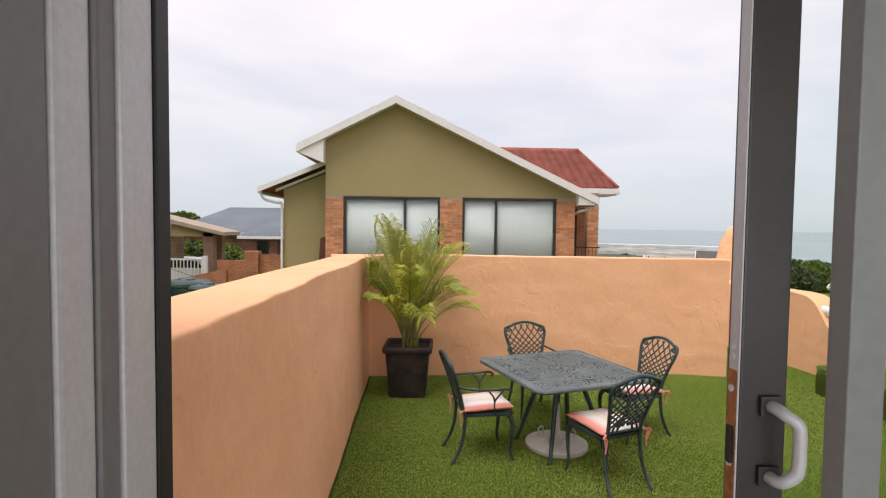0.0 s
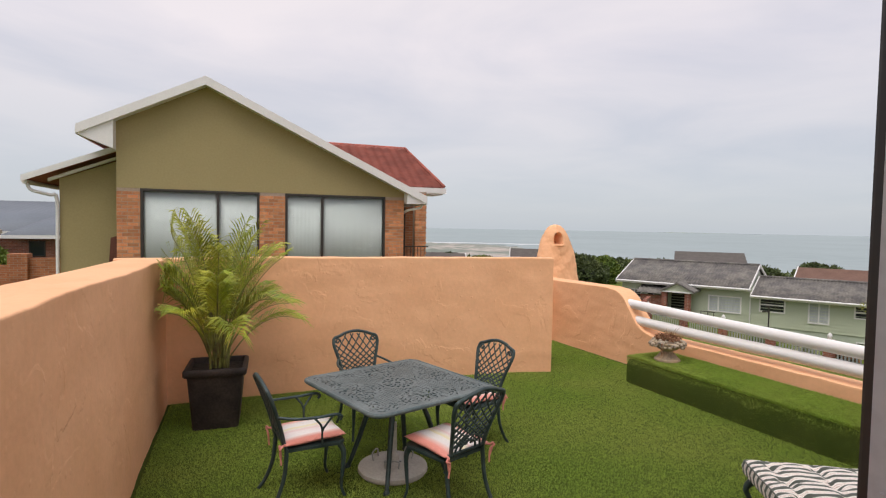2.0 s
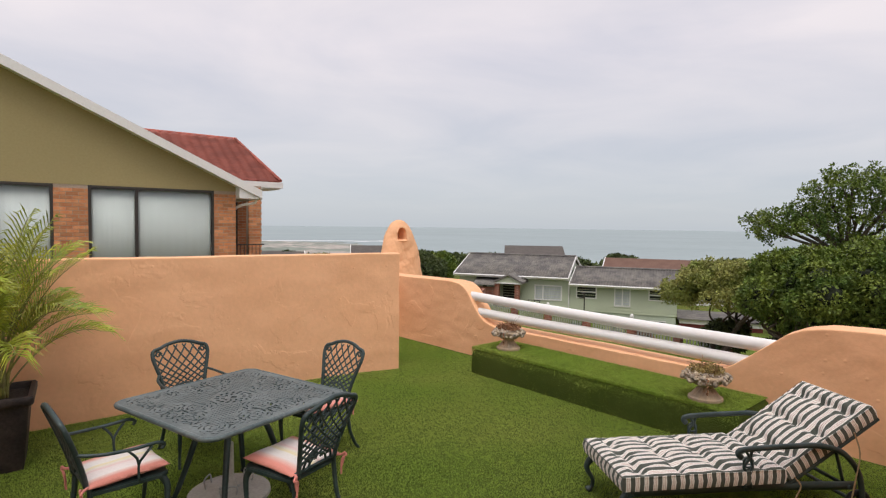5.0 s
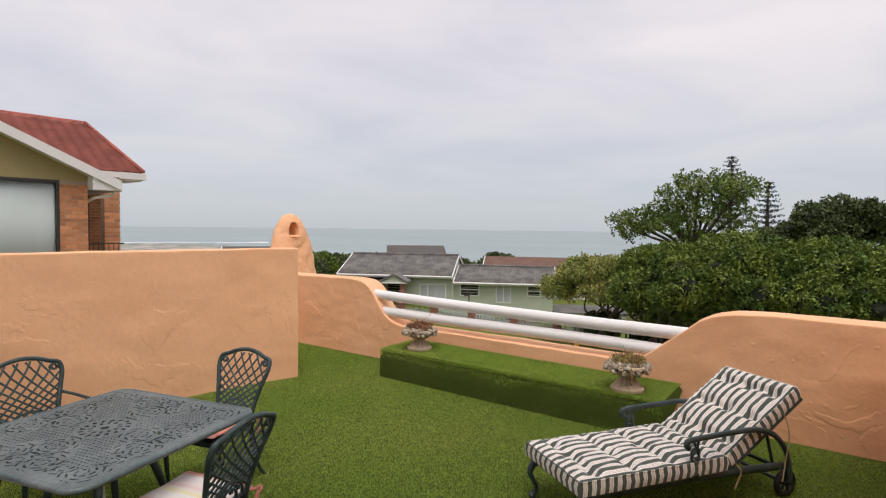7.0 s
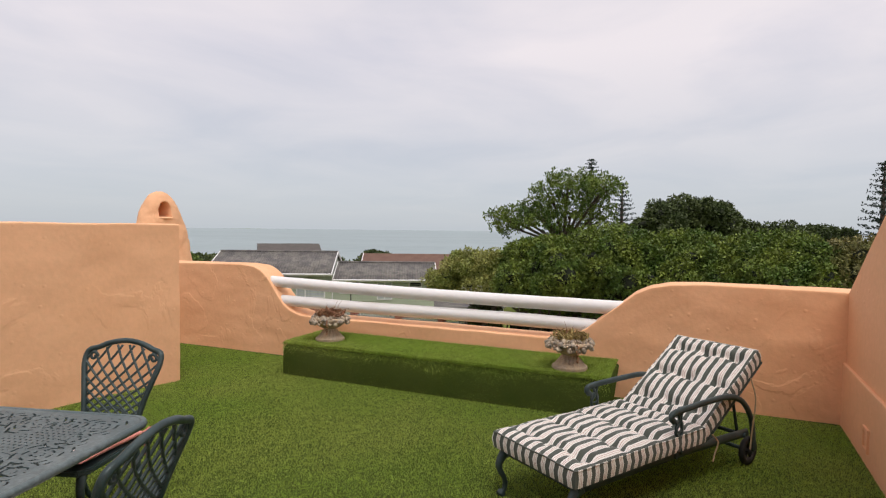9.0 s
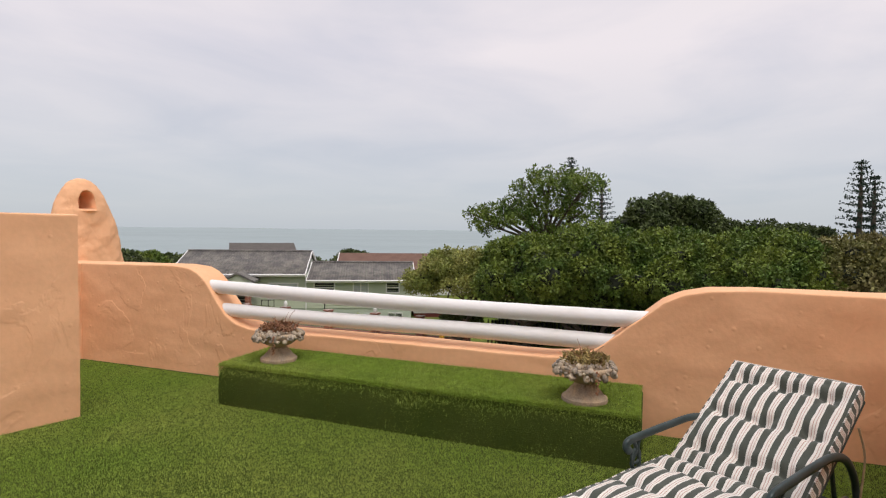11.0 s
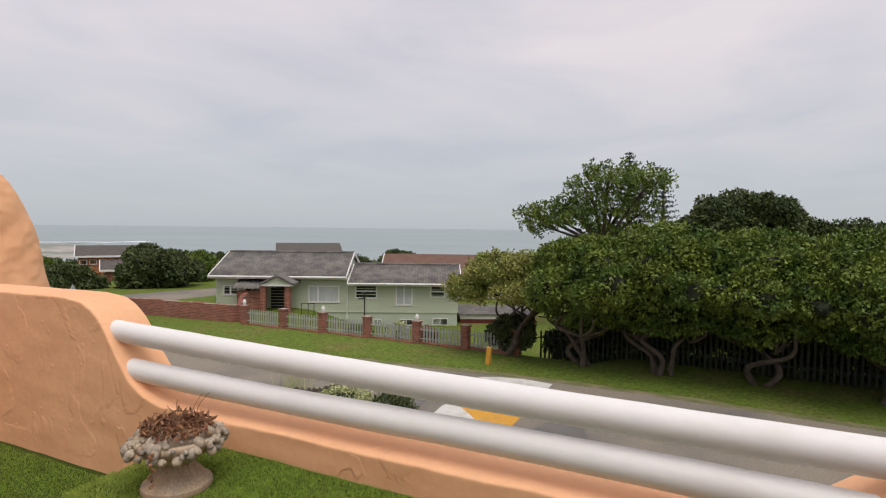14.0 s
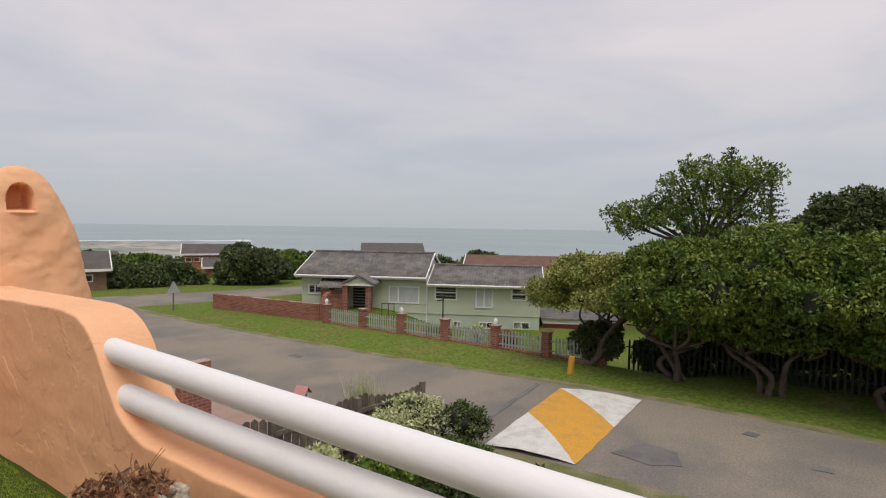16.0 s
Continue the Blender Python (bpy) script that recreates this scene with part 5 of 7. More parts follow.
def gable_house():
    h = thing("olive_house", None, "olive plastered gable house with brick piers and white fascia", "house")
    y = 16.0
    # walls with real openings
    wx0, wx1, wz = -2.27, 4.82, 2.78
    bm = bmesh.new()
    slope = [(wx0, wz), (wx1, wz), (wx1, 3.02), (-0.30, 5.42), (wx0, 4.45)]
    prism(bm, slope, "y", y, y + 0.22)
    gable = part("gable_wall", bm, OLIVE, h, "olive green plastered gable")
    part("wall", boxes(((wx0, y + 0.02, -3.6), (wx1, y + 0.22, 0.55)), ((wx0, y + 0.22, -3.6), (wx0 + 0.2, 26, 4.3)), ((wx1 - 0.2, y + 0.22, -3.6), (wx1, 18.4, 2.95)), ((wx0, 25.8, -3.6), (wx1, 26.0, 3.0))), OLIVE, h)
    for x0, x1 in ((wx0, -1.77), (0.95, 1.59), (4.28, wx1)):
        brick_stack(h, x0, x1, y, 0.55, wz)
    for x0, x1, m in ((-1.77, 0.95, -0.04), (1.59, 4.28, 2.55)):
        w = window(h, (x0, 0.55), (x1, wz), y + 0.02, (m,), DARKFRAME, GLASS, 0.06, 0.05)
        part("sill", boxes(((x0, y - 0.03, 0.50), (x1, y + 0.05, 0.55))), DARKFRAME, w)
        for a, b in ((x0 + 0.06, m - 0.03), (m + 0.03, x1 - 0.06)):
            bm = bmesh.new()
            n = 28
            top = [bm.verts.new((a + (b - a) * i / n, y + 0.085 + 0.002 * math.sin(i * 1.9), wz - 0.05)) for i in range(n + 1)]
            low = [bm.verts.new((a + (b - a) * i / n, y + 0.085 + 0.003 * math.sin(i * 1.9 + 0.4), 0.6)) for i in range(n + 1)]
            for i in range(n):
                bm.faces.new((top[i], low[i], low[i + 1], top[i + 1]))
            bl = part("blind", bm, BLIND, w, "drawn white blind", smooth=True)
            sol = bl.modifiers.new("thickness", "SOLIDIFY")
            sol.thickness = 0.004
    # main roof over the gable
    yf = 15.62
    apex, el, er = (-0.30, 5.50), (-2.99, 4.14), (5.38, 2.80)
    for (x1, z1), nm in ((el, "roof"), (er, "roof")):
        bm = bmesh.new()
        prism(bm, [(apex[0], apex[1] - 0.02), (x1, z1 - 0.02), (x1, z1 - 0.14), (apex[0], apex[1] - 0.14)], "y", yf + 0.03, 26.3)
        part(nm, bm, REDTILE, h, "red tiled roof slope")
        bm = bmesh.new()
        prism(bm, [(apex[0], apex[1] + 0.02), (x1, z1 + 0.02), (x1, z1 - 0.19), (apex[0], apex[1] - 0.19)], "y", yf, yf + 0.03)
        part("bargeboard", bm, WHITE, h, "white bargeboard")
        bm = bmesh.new()
        prism(bm, [(apex[0], apex[1] - 0.15), (x1, z1 - 0.15), (x1, z1 - 0.17), (apex[0], apex[1] - 0.17)], "y", yf + 0.031, y - 0.002)
        part("soffit", bm, WHITE, h)
    part("fascia", boxes(((er[0] - 0.02, yf + 0.03, er[1] - 0.22), (er[0] + 0.02, 19.0, er[1] - 0.02))), WHITE, h)
    part("fascia", boxes(((el[0] - 0.02, yf + 0.03, el[1] - 0.20), (el[0] + 0.02, 26, el[1] - 0.02))), WHITE, h)
    # soffit boxes at the eave ends
    bm = bmesh.new()
    prism(bm, [(el[0], el[1] - 0.19), (wx0, 4.33), (wx0, 3.66)], "y", yf + 0.05, y + 0.1)
    part("eave_box", bm, WHITE, h, "white boxed eave")
    bm = bmesh.new()
    prism(bm, [(er[0], er[1] - 0.20), (wx1, 2.95), (wx1, 2.60)], "y", yf + 0.05, y + 0.1)
    part("eave_box", bm, WHITE, h, "white boxed eave")
    # lower wing behind
    yw = 17.4
    bm = bmesh.new()
    prism(bm, [(-3.78, -3.6), (-2.27, -3.6), (-2.27, 3.62), (-3.78, 3.02)], "y", yw, yw + 0.2)
    part("wing_wall", bm, OLIVE, h)
    part("wing_wall", boxes(((-3.78, yw + 0.2, -3.6), (-3.58, 26, 2.9))), OLIVE, h)
    bm = bmesh.new()
    prism(bm, [(-2.27, 3.94), (-4.45, 3.03), (-4.45, 2.93), (-2.27, 3.84)], "y", yw - 0.35, 26.2)
    part("wing_roof", bm, REDTILE, h)
    bm = bmesh.new()
    prism(bm, [(-2.27, 3.97), (-4.47, 3.05), (-4.47, 2.90), (-2.27, 3.82)], "y", yw - 0.38, yw - 0.35)
    part("bargeboard", bm, WHITE, h)
    bm = bmesh.new()
    prism(bm, [(-2.27, 3.74), (-4.0, 3.02), (-4.0, 2.94), (-2.27, 3.66)], "y", yw - 0.10, yw - 0.002)
    part("soffit", bm, WHITE, h)
    bm = bmesh.new()
    tube(bm, [(-4.42, yw - 0.3, 2.90), (-4.42, 26, 2.90)], 0.06, 8)
    part("gutter", bm, WHITE, h)
    bm = bmesh.new()
    tube(bm, curve([(-4.40, yw - 0.2, 2.86), (-4.30, yw - 0.2, 2.70), (-3.95, yw - 0.1, 2.60), (-3.82, yw - 0.06, 2.48), (-3.82, yw - 0.06, 1.0), (-3.82, yw - 0.06, -3.4)], 4), 0.04, 8)
    part("downpipe", bm, WHITE, h, smooth=True)
    bm = bmesh.new()
    tube(bm, curve([(5.34, 15.9, 2.62), (5.28, 15.95, 2.50), (5.0, 16.0, 2.44), (4.90, 16.15, 2.38), (4.87, 16.4, 2.30)], 4), 0.035, 8)
    part("downpipe", bm, WHITE, h, smooth=True)
    # rusty brown board leaning on the wing wall
    b = thing("leaning_board", None, "dark red wooden board leaning against the olive wall", "board")
    bm = bmesh.new()
    prism(bm, [(-2.95, -3.4), (-2.50, -3.4), (-2.42, 1.62), (-2.62, 1.55)], "y", 17.15, 17.25)
    part("panel", bm, mat("red_brown_wood", (0.13, 0.04, 0.025), 0.7, var=0.2, bump=0.1), b)
    # balcony corner with its brick column, door and tiled roof
    for k, (x0, x1) in enumerate(((5.86, 6.24),)):
        brick_stack(h, x0, x1, 18.2, 0.4, 3.1)
        part("column_base", boxes(((x0, 18.2, -3.6), (x1, 18.5, 0.4))), FARORANGE, h)
    part("balcony_floor", boxes(((4.82, 16.9, 0.25), (6.6, 23.0, 0.4))), CONCRETE, h)
    door = window(h, (4.85, 0.42), (5.80, 2.62), 19.2, (5.32,), DARKFRAME, DARKGLASS, 0.07, 0.06, name="balcony_door")
    part("wall", boxes(((4.82, 19.32, -3.6), (6.6, 19.5, 3.2))), FARORANGE, h)
    for k in range(9):
        bm = bmesh.new()
        tube(bm, [(4.9 + 0.11 * k, 17.0, 0.4), (4.9 + 0.11 * k, 17.0, 1.35)], 0.009, 5)
        part("baluster", bm, DARKFRAME, h)
    bm = bmesh.new()
    tube(bm, [(4.84, 17.0, 1.36), (5.9, 17.0, 1.36)], 0.02, 6)
    part("balcony_rail", bm, DARKFRAME, h)
    tiles = sheet("tiled_roof", (1.0, 18.45, 3.28), (5.92, 0, 0), (-0.0, 2.75, 1.62), 200, 13, 0.018, REDTILE, h, "red interlocking roof tiles", 0.035, 0.30, 0.04)
    for v in tiles.data.vertices:
        v.co.x = min(v.co.x, 6.92 - 0.60 * (v.co.y - 18.45) / 2.75)
    bm = bmesh.new()
    vs = [bm.verts.new(p) for p in ((6.92, 18.45, 3.28), (6.92, 25.0, 3.28), (6.32, 21.2, 4.90))]
    bm.faces.new(vs)
    bmesh.ops.solidify(bm, geom=bm.faces[:], thickness=0.06)
    part("hip_slope", bm, REDTILE, h)
    bm = bmesh.new()
    tube(bm, [(6.93, 18.42, 3.32), (6.33, 21.2, 4.92)], 0.05, 8)
    tube(bm, [(6.33, 21.2, 4.90), (1.0, 21.2, 4.90)], 0.06, 8)
    part("ridge_tile", bm, REDTILE, h)
    part("fascia", boxes(((5.4, 18.36, 3.08), (6.98, 18.44, 3.26)), ((6.90, 18.44, 3.08), (6.98, 25, 3.26))), WHITE, h)
    part("soffit", boxes(((5.0, 18.44, 3.04), (6.90, 19.6, 3.08))), WHITE, h)


gable_house()


def west_houses():
    # brown brick house with a tiled roof and red parapet edge
    hub = Vector((-10.4, 23.1, 0))
    h = thing("brown_brick_house", Matrix.Translation(hub) @ Matrix.Rotation(radians(37), 4, "Z") @ Matrix.Translation(-hub), "brown brick house with a tiled roof edged in red", "house")
    part("wall", boxes(((-24, 22.0, -2.2), (-10.45, 24.2, 1.75))), FARBROWN, h)
    sheet("roof", (-24, 21.5, 1.80), (13.4, 0, 0), (0, 1.6, 2.02), 200, 8, 0.03, BROWNTILE, h, "brown interlocking roof tiles", 0.04, 0.28)
    bm = bmesh.new()
    prism(bm, [(21.4, 1.70), (23.15, 3.76), (23.15, 3.98), (21.4, 1.96)], "x", -10.75, -10.4)
    part("verge", bm, REDOXIDE, h, "red painted parapet edge")
    bm = bmesh.new()
    prism(bm, [(21.4, 1.74), (23.15, 3.80), (23.15, 4.02), (21.4, 2.0)], "x", -10.4, -10.16)
    part("coping", bm, mat("lichen_spotted_coping", (0.50, 0.45, 0.42), 0.9, var=0.2, scale=5, fine=40, bump=0.2, other=(0.30, 0.10, 0.05)), h, "whitish coping stained with rust-coloured lichen")
    bm = bmesh.new()
    prism(bm, [(22.0, 1.7), (24.2, 1.7), (23.1, 3.78)], "x", -10.6, -10.45)
    part("gable", bm, FARBROWN, h)
    bm = bmesh.new()
    tube(bm, [(-24, 23.1, 3.88), (-10.4, 23.1, 3.88)], 0.14, 8)
    part("ridge", bm, REDOXIDE, h)
    part("fascia", boxes(((-24, 21.42, 1.62), (-10.5, 21.50, 1.80))), WHITE, h)
    window(h, (-12.6, 0.75), (-11.1, 1.50), 21.95, (-11.85,), DARKFRAME, BLIND, 0.06)
    # carport
    c = thing("carport", None, "brick carport with a sloping cream beam and open front", "carport")
    bm = bmesh.new()
    prism(bm, [(-12.2, 2.34), (-8.75, 1.52), (-8.75, 1.36), (-12.2, 2.14)], "y", 26.2, 28.6)
    part("roof", bm, mat("cream_brown_beam", (0.40, 0.32, 0.245), 0.8, var=0.1), c)
    bm = bmesh.new()
    prism(bm, [(-12.2, 2.11), (-9.3, 1.56), (-9.3, 1.30), (-12.2, 1.30)], "y", 26.4, 26.5)
    part("beam", bm, OLIVE, c)
    for x, y in ((-9.75, 26.4), (-9.95, 28.1), (-12.0, 28.1)):
        part("post", boxes(((x, y, -1.7), (x + 0.45, y + 0.45, 1.5))), FARBROWN, c)
    # car under it
    car = thing("car", pose(-11.2, 28.8, -1.28, 0, 0, 0), "white hatchback parked under the carport", "car")
    paint = mat("white_car_paint", (0.72, 0.73, 0.74), 0.25, var=0.02, bump=0)
    bm = bmesh.new()
    prism(bm, [(-1.9, 0.35), (1.9, 0.35), (1.95, 0.75), (1.1, 0.95), (0.55, 1.42), (-0.9, 1.45), (-1.7, 1.0), (-1.95, 0.8)], "y", -0.8, 0.8)
    bmesh.ops.bevel(bm, geom=bm.edges[:], offset=0.07, segments=2, affect="EDGES")
    part("body", bm, paint, car, smooth=True, flat_angle=40)
    bm = bmesh.new()
    prism(bm, [(-1.35, 0.98), (0.85, 0.98), (0.45, 1.34), (-0.85, 1.36)], "y", -0.815, 0.815)
    part("window", bm, DARKGLASS, car)
    for x in (-1.2, 1.2):
        for y in (-0.72, 0.72):
            bm = bmesh.new()
            tube(bm, [(x, y - 0.1, 0.31), (x, y + 0.1, 0.31)], 0.31, 18)
            part("tyre", bm, BLACKRUBBER, car)
    # white railing gate in front of the carport
    g = thing("gate", None, "white metal railing gate across the driveway", "gate")
    for k in range(16):
        part("bar", boxes(((-12.1 + 0.16 * k, 26.0, -1.6), (-12.06 + 0.16 * k, 26.03, 0.25))), WHITE, g)
    for z in (0.22, -1.5):
        part("rail", boxes(((-12.2, 25.99, z), (-9.6, 26.04, z + 0.06))), WHITE, g)
    part("gate_post", boxes(((-9.62, 25.9, -1.8), (-9.42, 26.1, 0.42))), WHITE, g)
    # orange brick boundary wall with a pier
    w = thing("boundary_wall", None, "stepped orange brick boundary wall with a square pier", "wall")
    part("wall_panel", boxes(((-8.6, 25.0, -2.0), (-7.35, 25.22, 0.30))), FARORANGE, w)
    bm = bmesh.new()
    prism(bm, [(-10.2, -2.2), (-7.5, -2.2), (-7.5, 0.05), (-7.9, 0.0), (-9.2, -0.30), (-10.2, -0.45)], "y", 23.0, 23.22)
    part("wall_panel", bm, FARORANGE, w)
    part("pier", boxes(((-7.35, 24.8, -2.0), (-6.75, 25.35, 0.72))), FARORANGE, w)
    part("wall_panel", boxes(((-6.75, 25.0, -2.0), (-3.0, 25.22, 0.55))), FARORANGE, w)
    # green water tanks
    tank = mat("dark_green_plastic", (0.012, 0.035, 0.028), 0.4, var=0.15, scale=3, fine=30, bump=0.1, other=(0.03, 0.06, 0.05))
    lid = mat("faded_green_plastic", (0.028, 0.062, 0.054), 0.35, var=0.15, scale=4, fine=30, bump=0.1)
    for x, y, r, z in ((-8.35, 17.6, 0.80, 0.06), (-7.25, 18.7, 0.72, 0.12), (-6.35, 18.1, 0.56, 0.04)):
        t = thing("water_tank", pose(x, y, -2.1), "dark green plastic water tank with a domed lid", "water tank", "water tanks")
        bm = bmesh.new()
        H = z + 2.1
        prof = [(0.0, 0.0), (r, 0.0)]
        for k in range(6):
            prof += [(r, 0.1 + k * (H - 0.4) / 6), (r + 0.03, 0.16 + k * (H - 0.4) / 6)]
        lathe(bm, prof + [(r, H - 0.24)], 28)
        part("body", bm, tank, t, smooth=True, flat_angle=40)
        bm = bmesh.new()
        lathe(bm, [(r, H - 0.24), (r * 1.04, H - 0.20), (r * 1.03, H - 0.12), (r * 0.9, H - 0.06), (r * 0.4, H - 0.02), (r * 0.36, H + 0.02), (0, H + 0.03)], 28)
        part("lid", bm, lid, t, "sun-faded pale green lid", smooth=True, flat_angle=40)
    # blue-grey roofed house further back
    h = thing("grey_roof_house", None, "brick house with broad blue-grey sheet roofs", "house")
    part("wall", boxes(((-17, 41, -1.4), (-9.3, 50, 1.2)), ((-11.8, 39.0, -1.4), (-6.5, 41, 1.0))), FARBRICK, h)
    sheet("roof", (-18, 40.4, 1.25), (10.3, 0, 0.0), (2.6, 6.0, 1.95), 60, 2, 0.01, BLUEROOF, h, "", 0, 0.3)
    sheet("roof", (-12.2, 38.5, 1.05), (6.2, 0, 0), (1.9, 4.2, 1.4), 40, 2, 0.01, BLUEROOF, h, "", 0, 0.3)
    part("fascia", boxes(((-12.2, 38.42, 0.85), (-6.0, 38.5, 1.05))), WHITE, h)
    part("fascia", boxes(((-18, 40.3, 1.06), (-12.3, 40.4, 1.24))), WHITE, h)
    window(h, (-11.0, -0.2), (-10.2, 0.7), 38.95, (), DARKFRAME, DARKGLASS)
    part("garage_door", boxes(((-9.6, 38.94, -1.4), (-7.6, 38.99, 0.75))), mat("brown_garage_door", (0.12, 0.05, 0.03), 0.6, var=0.15, bump=0.1), h)
    bm = bmesh.new()
    tube(bm, [(-7.3, 38.45, 0.9), (-7.3, 38.8, 0.6), (-7.3, 38.85, -1.4)], 0.05, 8)
    part("downpipe", bm, WHITE, h)


west_houses()


# ---- the road, its hump and verges ----
FAR = [(22.3, -60), (22.1, -10), (22.0, 5.0), (21.85, 9.0), (21.35, 13.0), (20.4, 18.0), (19.5, 25.4), (18.8, 33.0), (18.6, 39.0), (18.6, 47.0)]
NEAR = [(15.8, -60), (15.7, -10), (15.75, 5.0), (15.6, 8.0), (15.25, 11.5), (14.5, 18.0), (13.5, 25.0), (12.6, 33.0), (12.1, 39.0), (11.8, 47.0)]


def strip(name, a, b, z, material, label, category, ragged=0.12, n=160):
    pa, pb = curve([(x, y, 0) for x, y in a], 18), curve([(x, y, 0) for x, y in b], 18)
    verts, faces, w = [], [], 9
    for k, (p, q) in enumerate(zip(pa, pb)):
        for i in range(w):
            f = i / (w - 1)
            v = p + (q - p) * f
            wob = ragged * noise.noise((v.x * 0.8, v.y * 0.9, 3)) + ragged * 0.6 * noise.noise((v.x * 3, v.y * 3.1, 9))
            if i in (0, w - 1):
                v.x += wob
            verts.append((v.x, v.y, ground_z(v.x, v.y) + z - (0.02 if i in (0, w - 1) else 0)))
    for k in range(len(pa) - 1):
        for i in range(w - 1):
            faces.append((k * w + i, k * w + i + 1, (k + 1) * w + i + 1, (k + 1) * w + i))
    return tagged(mesh_part(name, verts, faces, material, smooth=True), label, category, kind="structure")


strip("verge_far", [(x + 0.22, y) for x, y in FAR], [(x - 0.3, y) for x, y in FAR], 0.018, DIRTVERGE, "sandy worn edge between road and lawn", "verge", 0.28)
strip("verge_near", [(x - 0.9, y) for x, y in NEAR], [(x + 0.3, y) for x, y in NEAR], 0.018, DIRTVERGE, "sandy weedy road edge with dry grass", "verge", 0.4)
strip("road", NEAR, FAR, 0.030, ASPHALT, "worn grey asphalt street with patches", "road", 0.14)
strip("road_side", [(18.0, 40.0), (24.0, 38.6), (34.0, 37.8), (60.0, 37.0)], [(18.0, 46.5), (26.0, 43.6), (36.0, 42.4), (60.0, 41.0)], 0.024, ASPHALT, "worn grey asphalt side street", "road", 0.2)


def patch(name, outline, z, material, label, category="road patch"):
    """A thin irregular sheet lying on the road."""
    pts = []
    for (x0, y0), (x1, y1) in zip(outline, outline[1:] + outline[:1]):
        for k in range(10):
            f = k / 10
            x, y = x0 + (x1 - x0) * f, y0 + (y1 - y0) * f
            pts.append((x + 0.05 * noise.noise((x * 3, y * 3, 1)), y + 0.05 * noise.noise((x * 3, y * 3, 5))))
    bm = bmesh.new()
    prism(bm, pts, "z", z, z + 0.006)
    return tagged(part(name, bm, material), label, category, kind="structure")


RZ = -3.583
patch("driveway", [(5.5, 14.6), (12.6, 14.4), (13.2, 17.5), (12.6, 22.5), (5.5, 22.5)], -3.612, mat("pink_brown_paving", (0.36, 0.235, 0.19), 0.9, var=0.12, scale=1.5, fine=20, bump=0.3), "pinkish brown paved driveway beside the house", "driveway")
patch("garden_bed", [(7.0, 8.5), (14.6, 8.2), (15.0, 13.0), (7.0, 14.2)], -3.612, SOIL, "dark planted bed below the terrace", "garden bed")
patch("tar_seam", [(20.7, 13.15), (20.65, 12.98), (16.5, 12.40), (16.5, 12.55)], RZ, TAR, "dark tar seam across the road")
patch("oil_stain", [(16.9, 9.1), (18.0, 8.7), (17.9, 7.9), (17.2, 7.6), (16.8, 8.2)], RZ, TAR, "dark stain on the asphalt beside the hump")
patch("manhole_cover", [(18.9, 5.4), (19.2, 5.3), (19.25, 5.0), (18.95, 5.0)], RZ, TAR, "small dark manhole cover in the road", "manhole")
patch("manhole_cover", [(20.2, 7.0), (20.5, 6.9), (20.5, 6.6), (20.2, 6.65)], RZ, TAR, "small dark patch in the road")
patch("manhole_cover", [(17.6, 22.4), (17.9, 22.4), (17.9, 21.9), (17.6, 21.9)], RZ, TAR, "small dark patch in the road")


def speed_hump():
    A, B, C, D = Vector((20.75, 12.30)), Vector((21.25, 9.85)), Vector((15.75, 9.45)), Vector((15.35, 11.60))
    h = thing("speed_hump", None, "raised speed hump painted white and yellow, paint worn", "speed hump")

    def at(u, v):
        """u: along the travel from the D-A edge to the C-B edge; v: from the near to the far kerb."""
        p = (D + (A - D) * v) * (1 - u) + (C + (B - C) * v) * u
        e = 0.035 * noise.noise((p.x * 2, p.y * 2, 2))
        return Vector((p.x + e, p.y + e, RZ + 0.002 + 0.075 * math.sin(math.pi * u)))
    def piece(name, low, high, material, label):
        """The strip between two lines v = low(u) and v = high(u)."""
        verts, faces, nu, nv = [], [], 30, 14
        for i in range(nu + 1):
            u = i / nu
            for k in range(nv + 1):
                verts.append(tuple(at(u, low(u) + (high(u) - low(u)) * k / nv)))
        w = nv + 1
        faces = [(i * w + k, (i + 1) * w + k, (i + 1) * w + k + 1, i * w + k + 1) for i in range(nu) for k in range(nv)]
        mesh_part(name, verts, faces, material, h, label, smooth=True)
    piece("yellow_band", lambda u: 0.5 * (1 - u), lambda u: 1 - 0.5 * u, ROADYELLOW, "worn yellow paint")
    piece("white_corner", lambda u: 1 - 0.5 * u, lambda u: 1.0, ROADWHITE, "worn white paint")
    piece("white_corner", lambda u: 0.0, lambda u: 0.5 * (1 - u), ROADWHITE, "worn white paint")


speed_hump()


def bollard():
    b = thing("bollard", pose(22.65, 12.85, ground_z(22.6, 12.8), 4, 0, 0), "short yellow concrete bollard leaning on the verge", "bollard")
    bm = bmesh.new()
    prism(bm, [(-0.12, 0), (0.12, 0), (0.065, 0.66), (-0.065, 0.66)], "y", -0.09, 0.09)
    bmesh.ops.bevel(bm, geom=bm.edges[:], offset=0.015, segments=1, affect="EDGES")
    part("post", bm, ROADYELLOW, b)
    bm = bmesh.new()
    tube(bm, [(0, 0, 0.66), (0, 0, 0.84)], 0.03, 8)
    part("cap", bm, TAR, b)


bollard()


def road_sign():
    s = thing("road_sign", pose(19.7, 36.6, ground_z(19.7, 36.6)), "triangular grey-backed road sign on a post", "road sign")
    bm = bmesh.new()
    tube(bm, [(0, 0, 0), (0, 0, 1.75)], 0.045, 8)
    part("post", bm, TAR, s)
    bm = bmesh.new()
    prism(bm, [(-0.42, 1.05), (0.42, 1.05), (0.0, 1.80)], "y", -0.06, -0.04)
    part("plate", bm, METALGREY, s, "bare grey back of the sign plate")


road_sign()


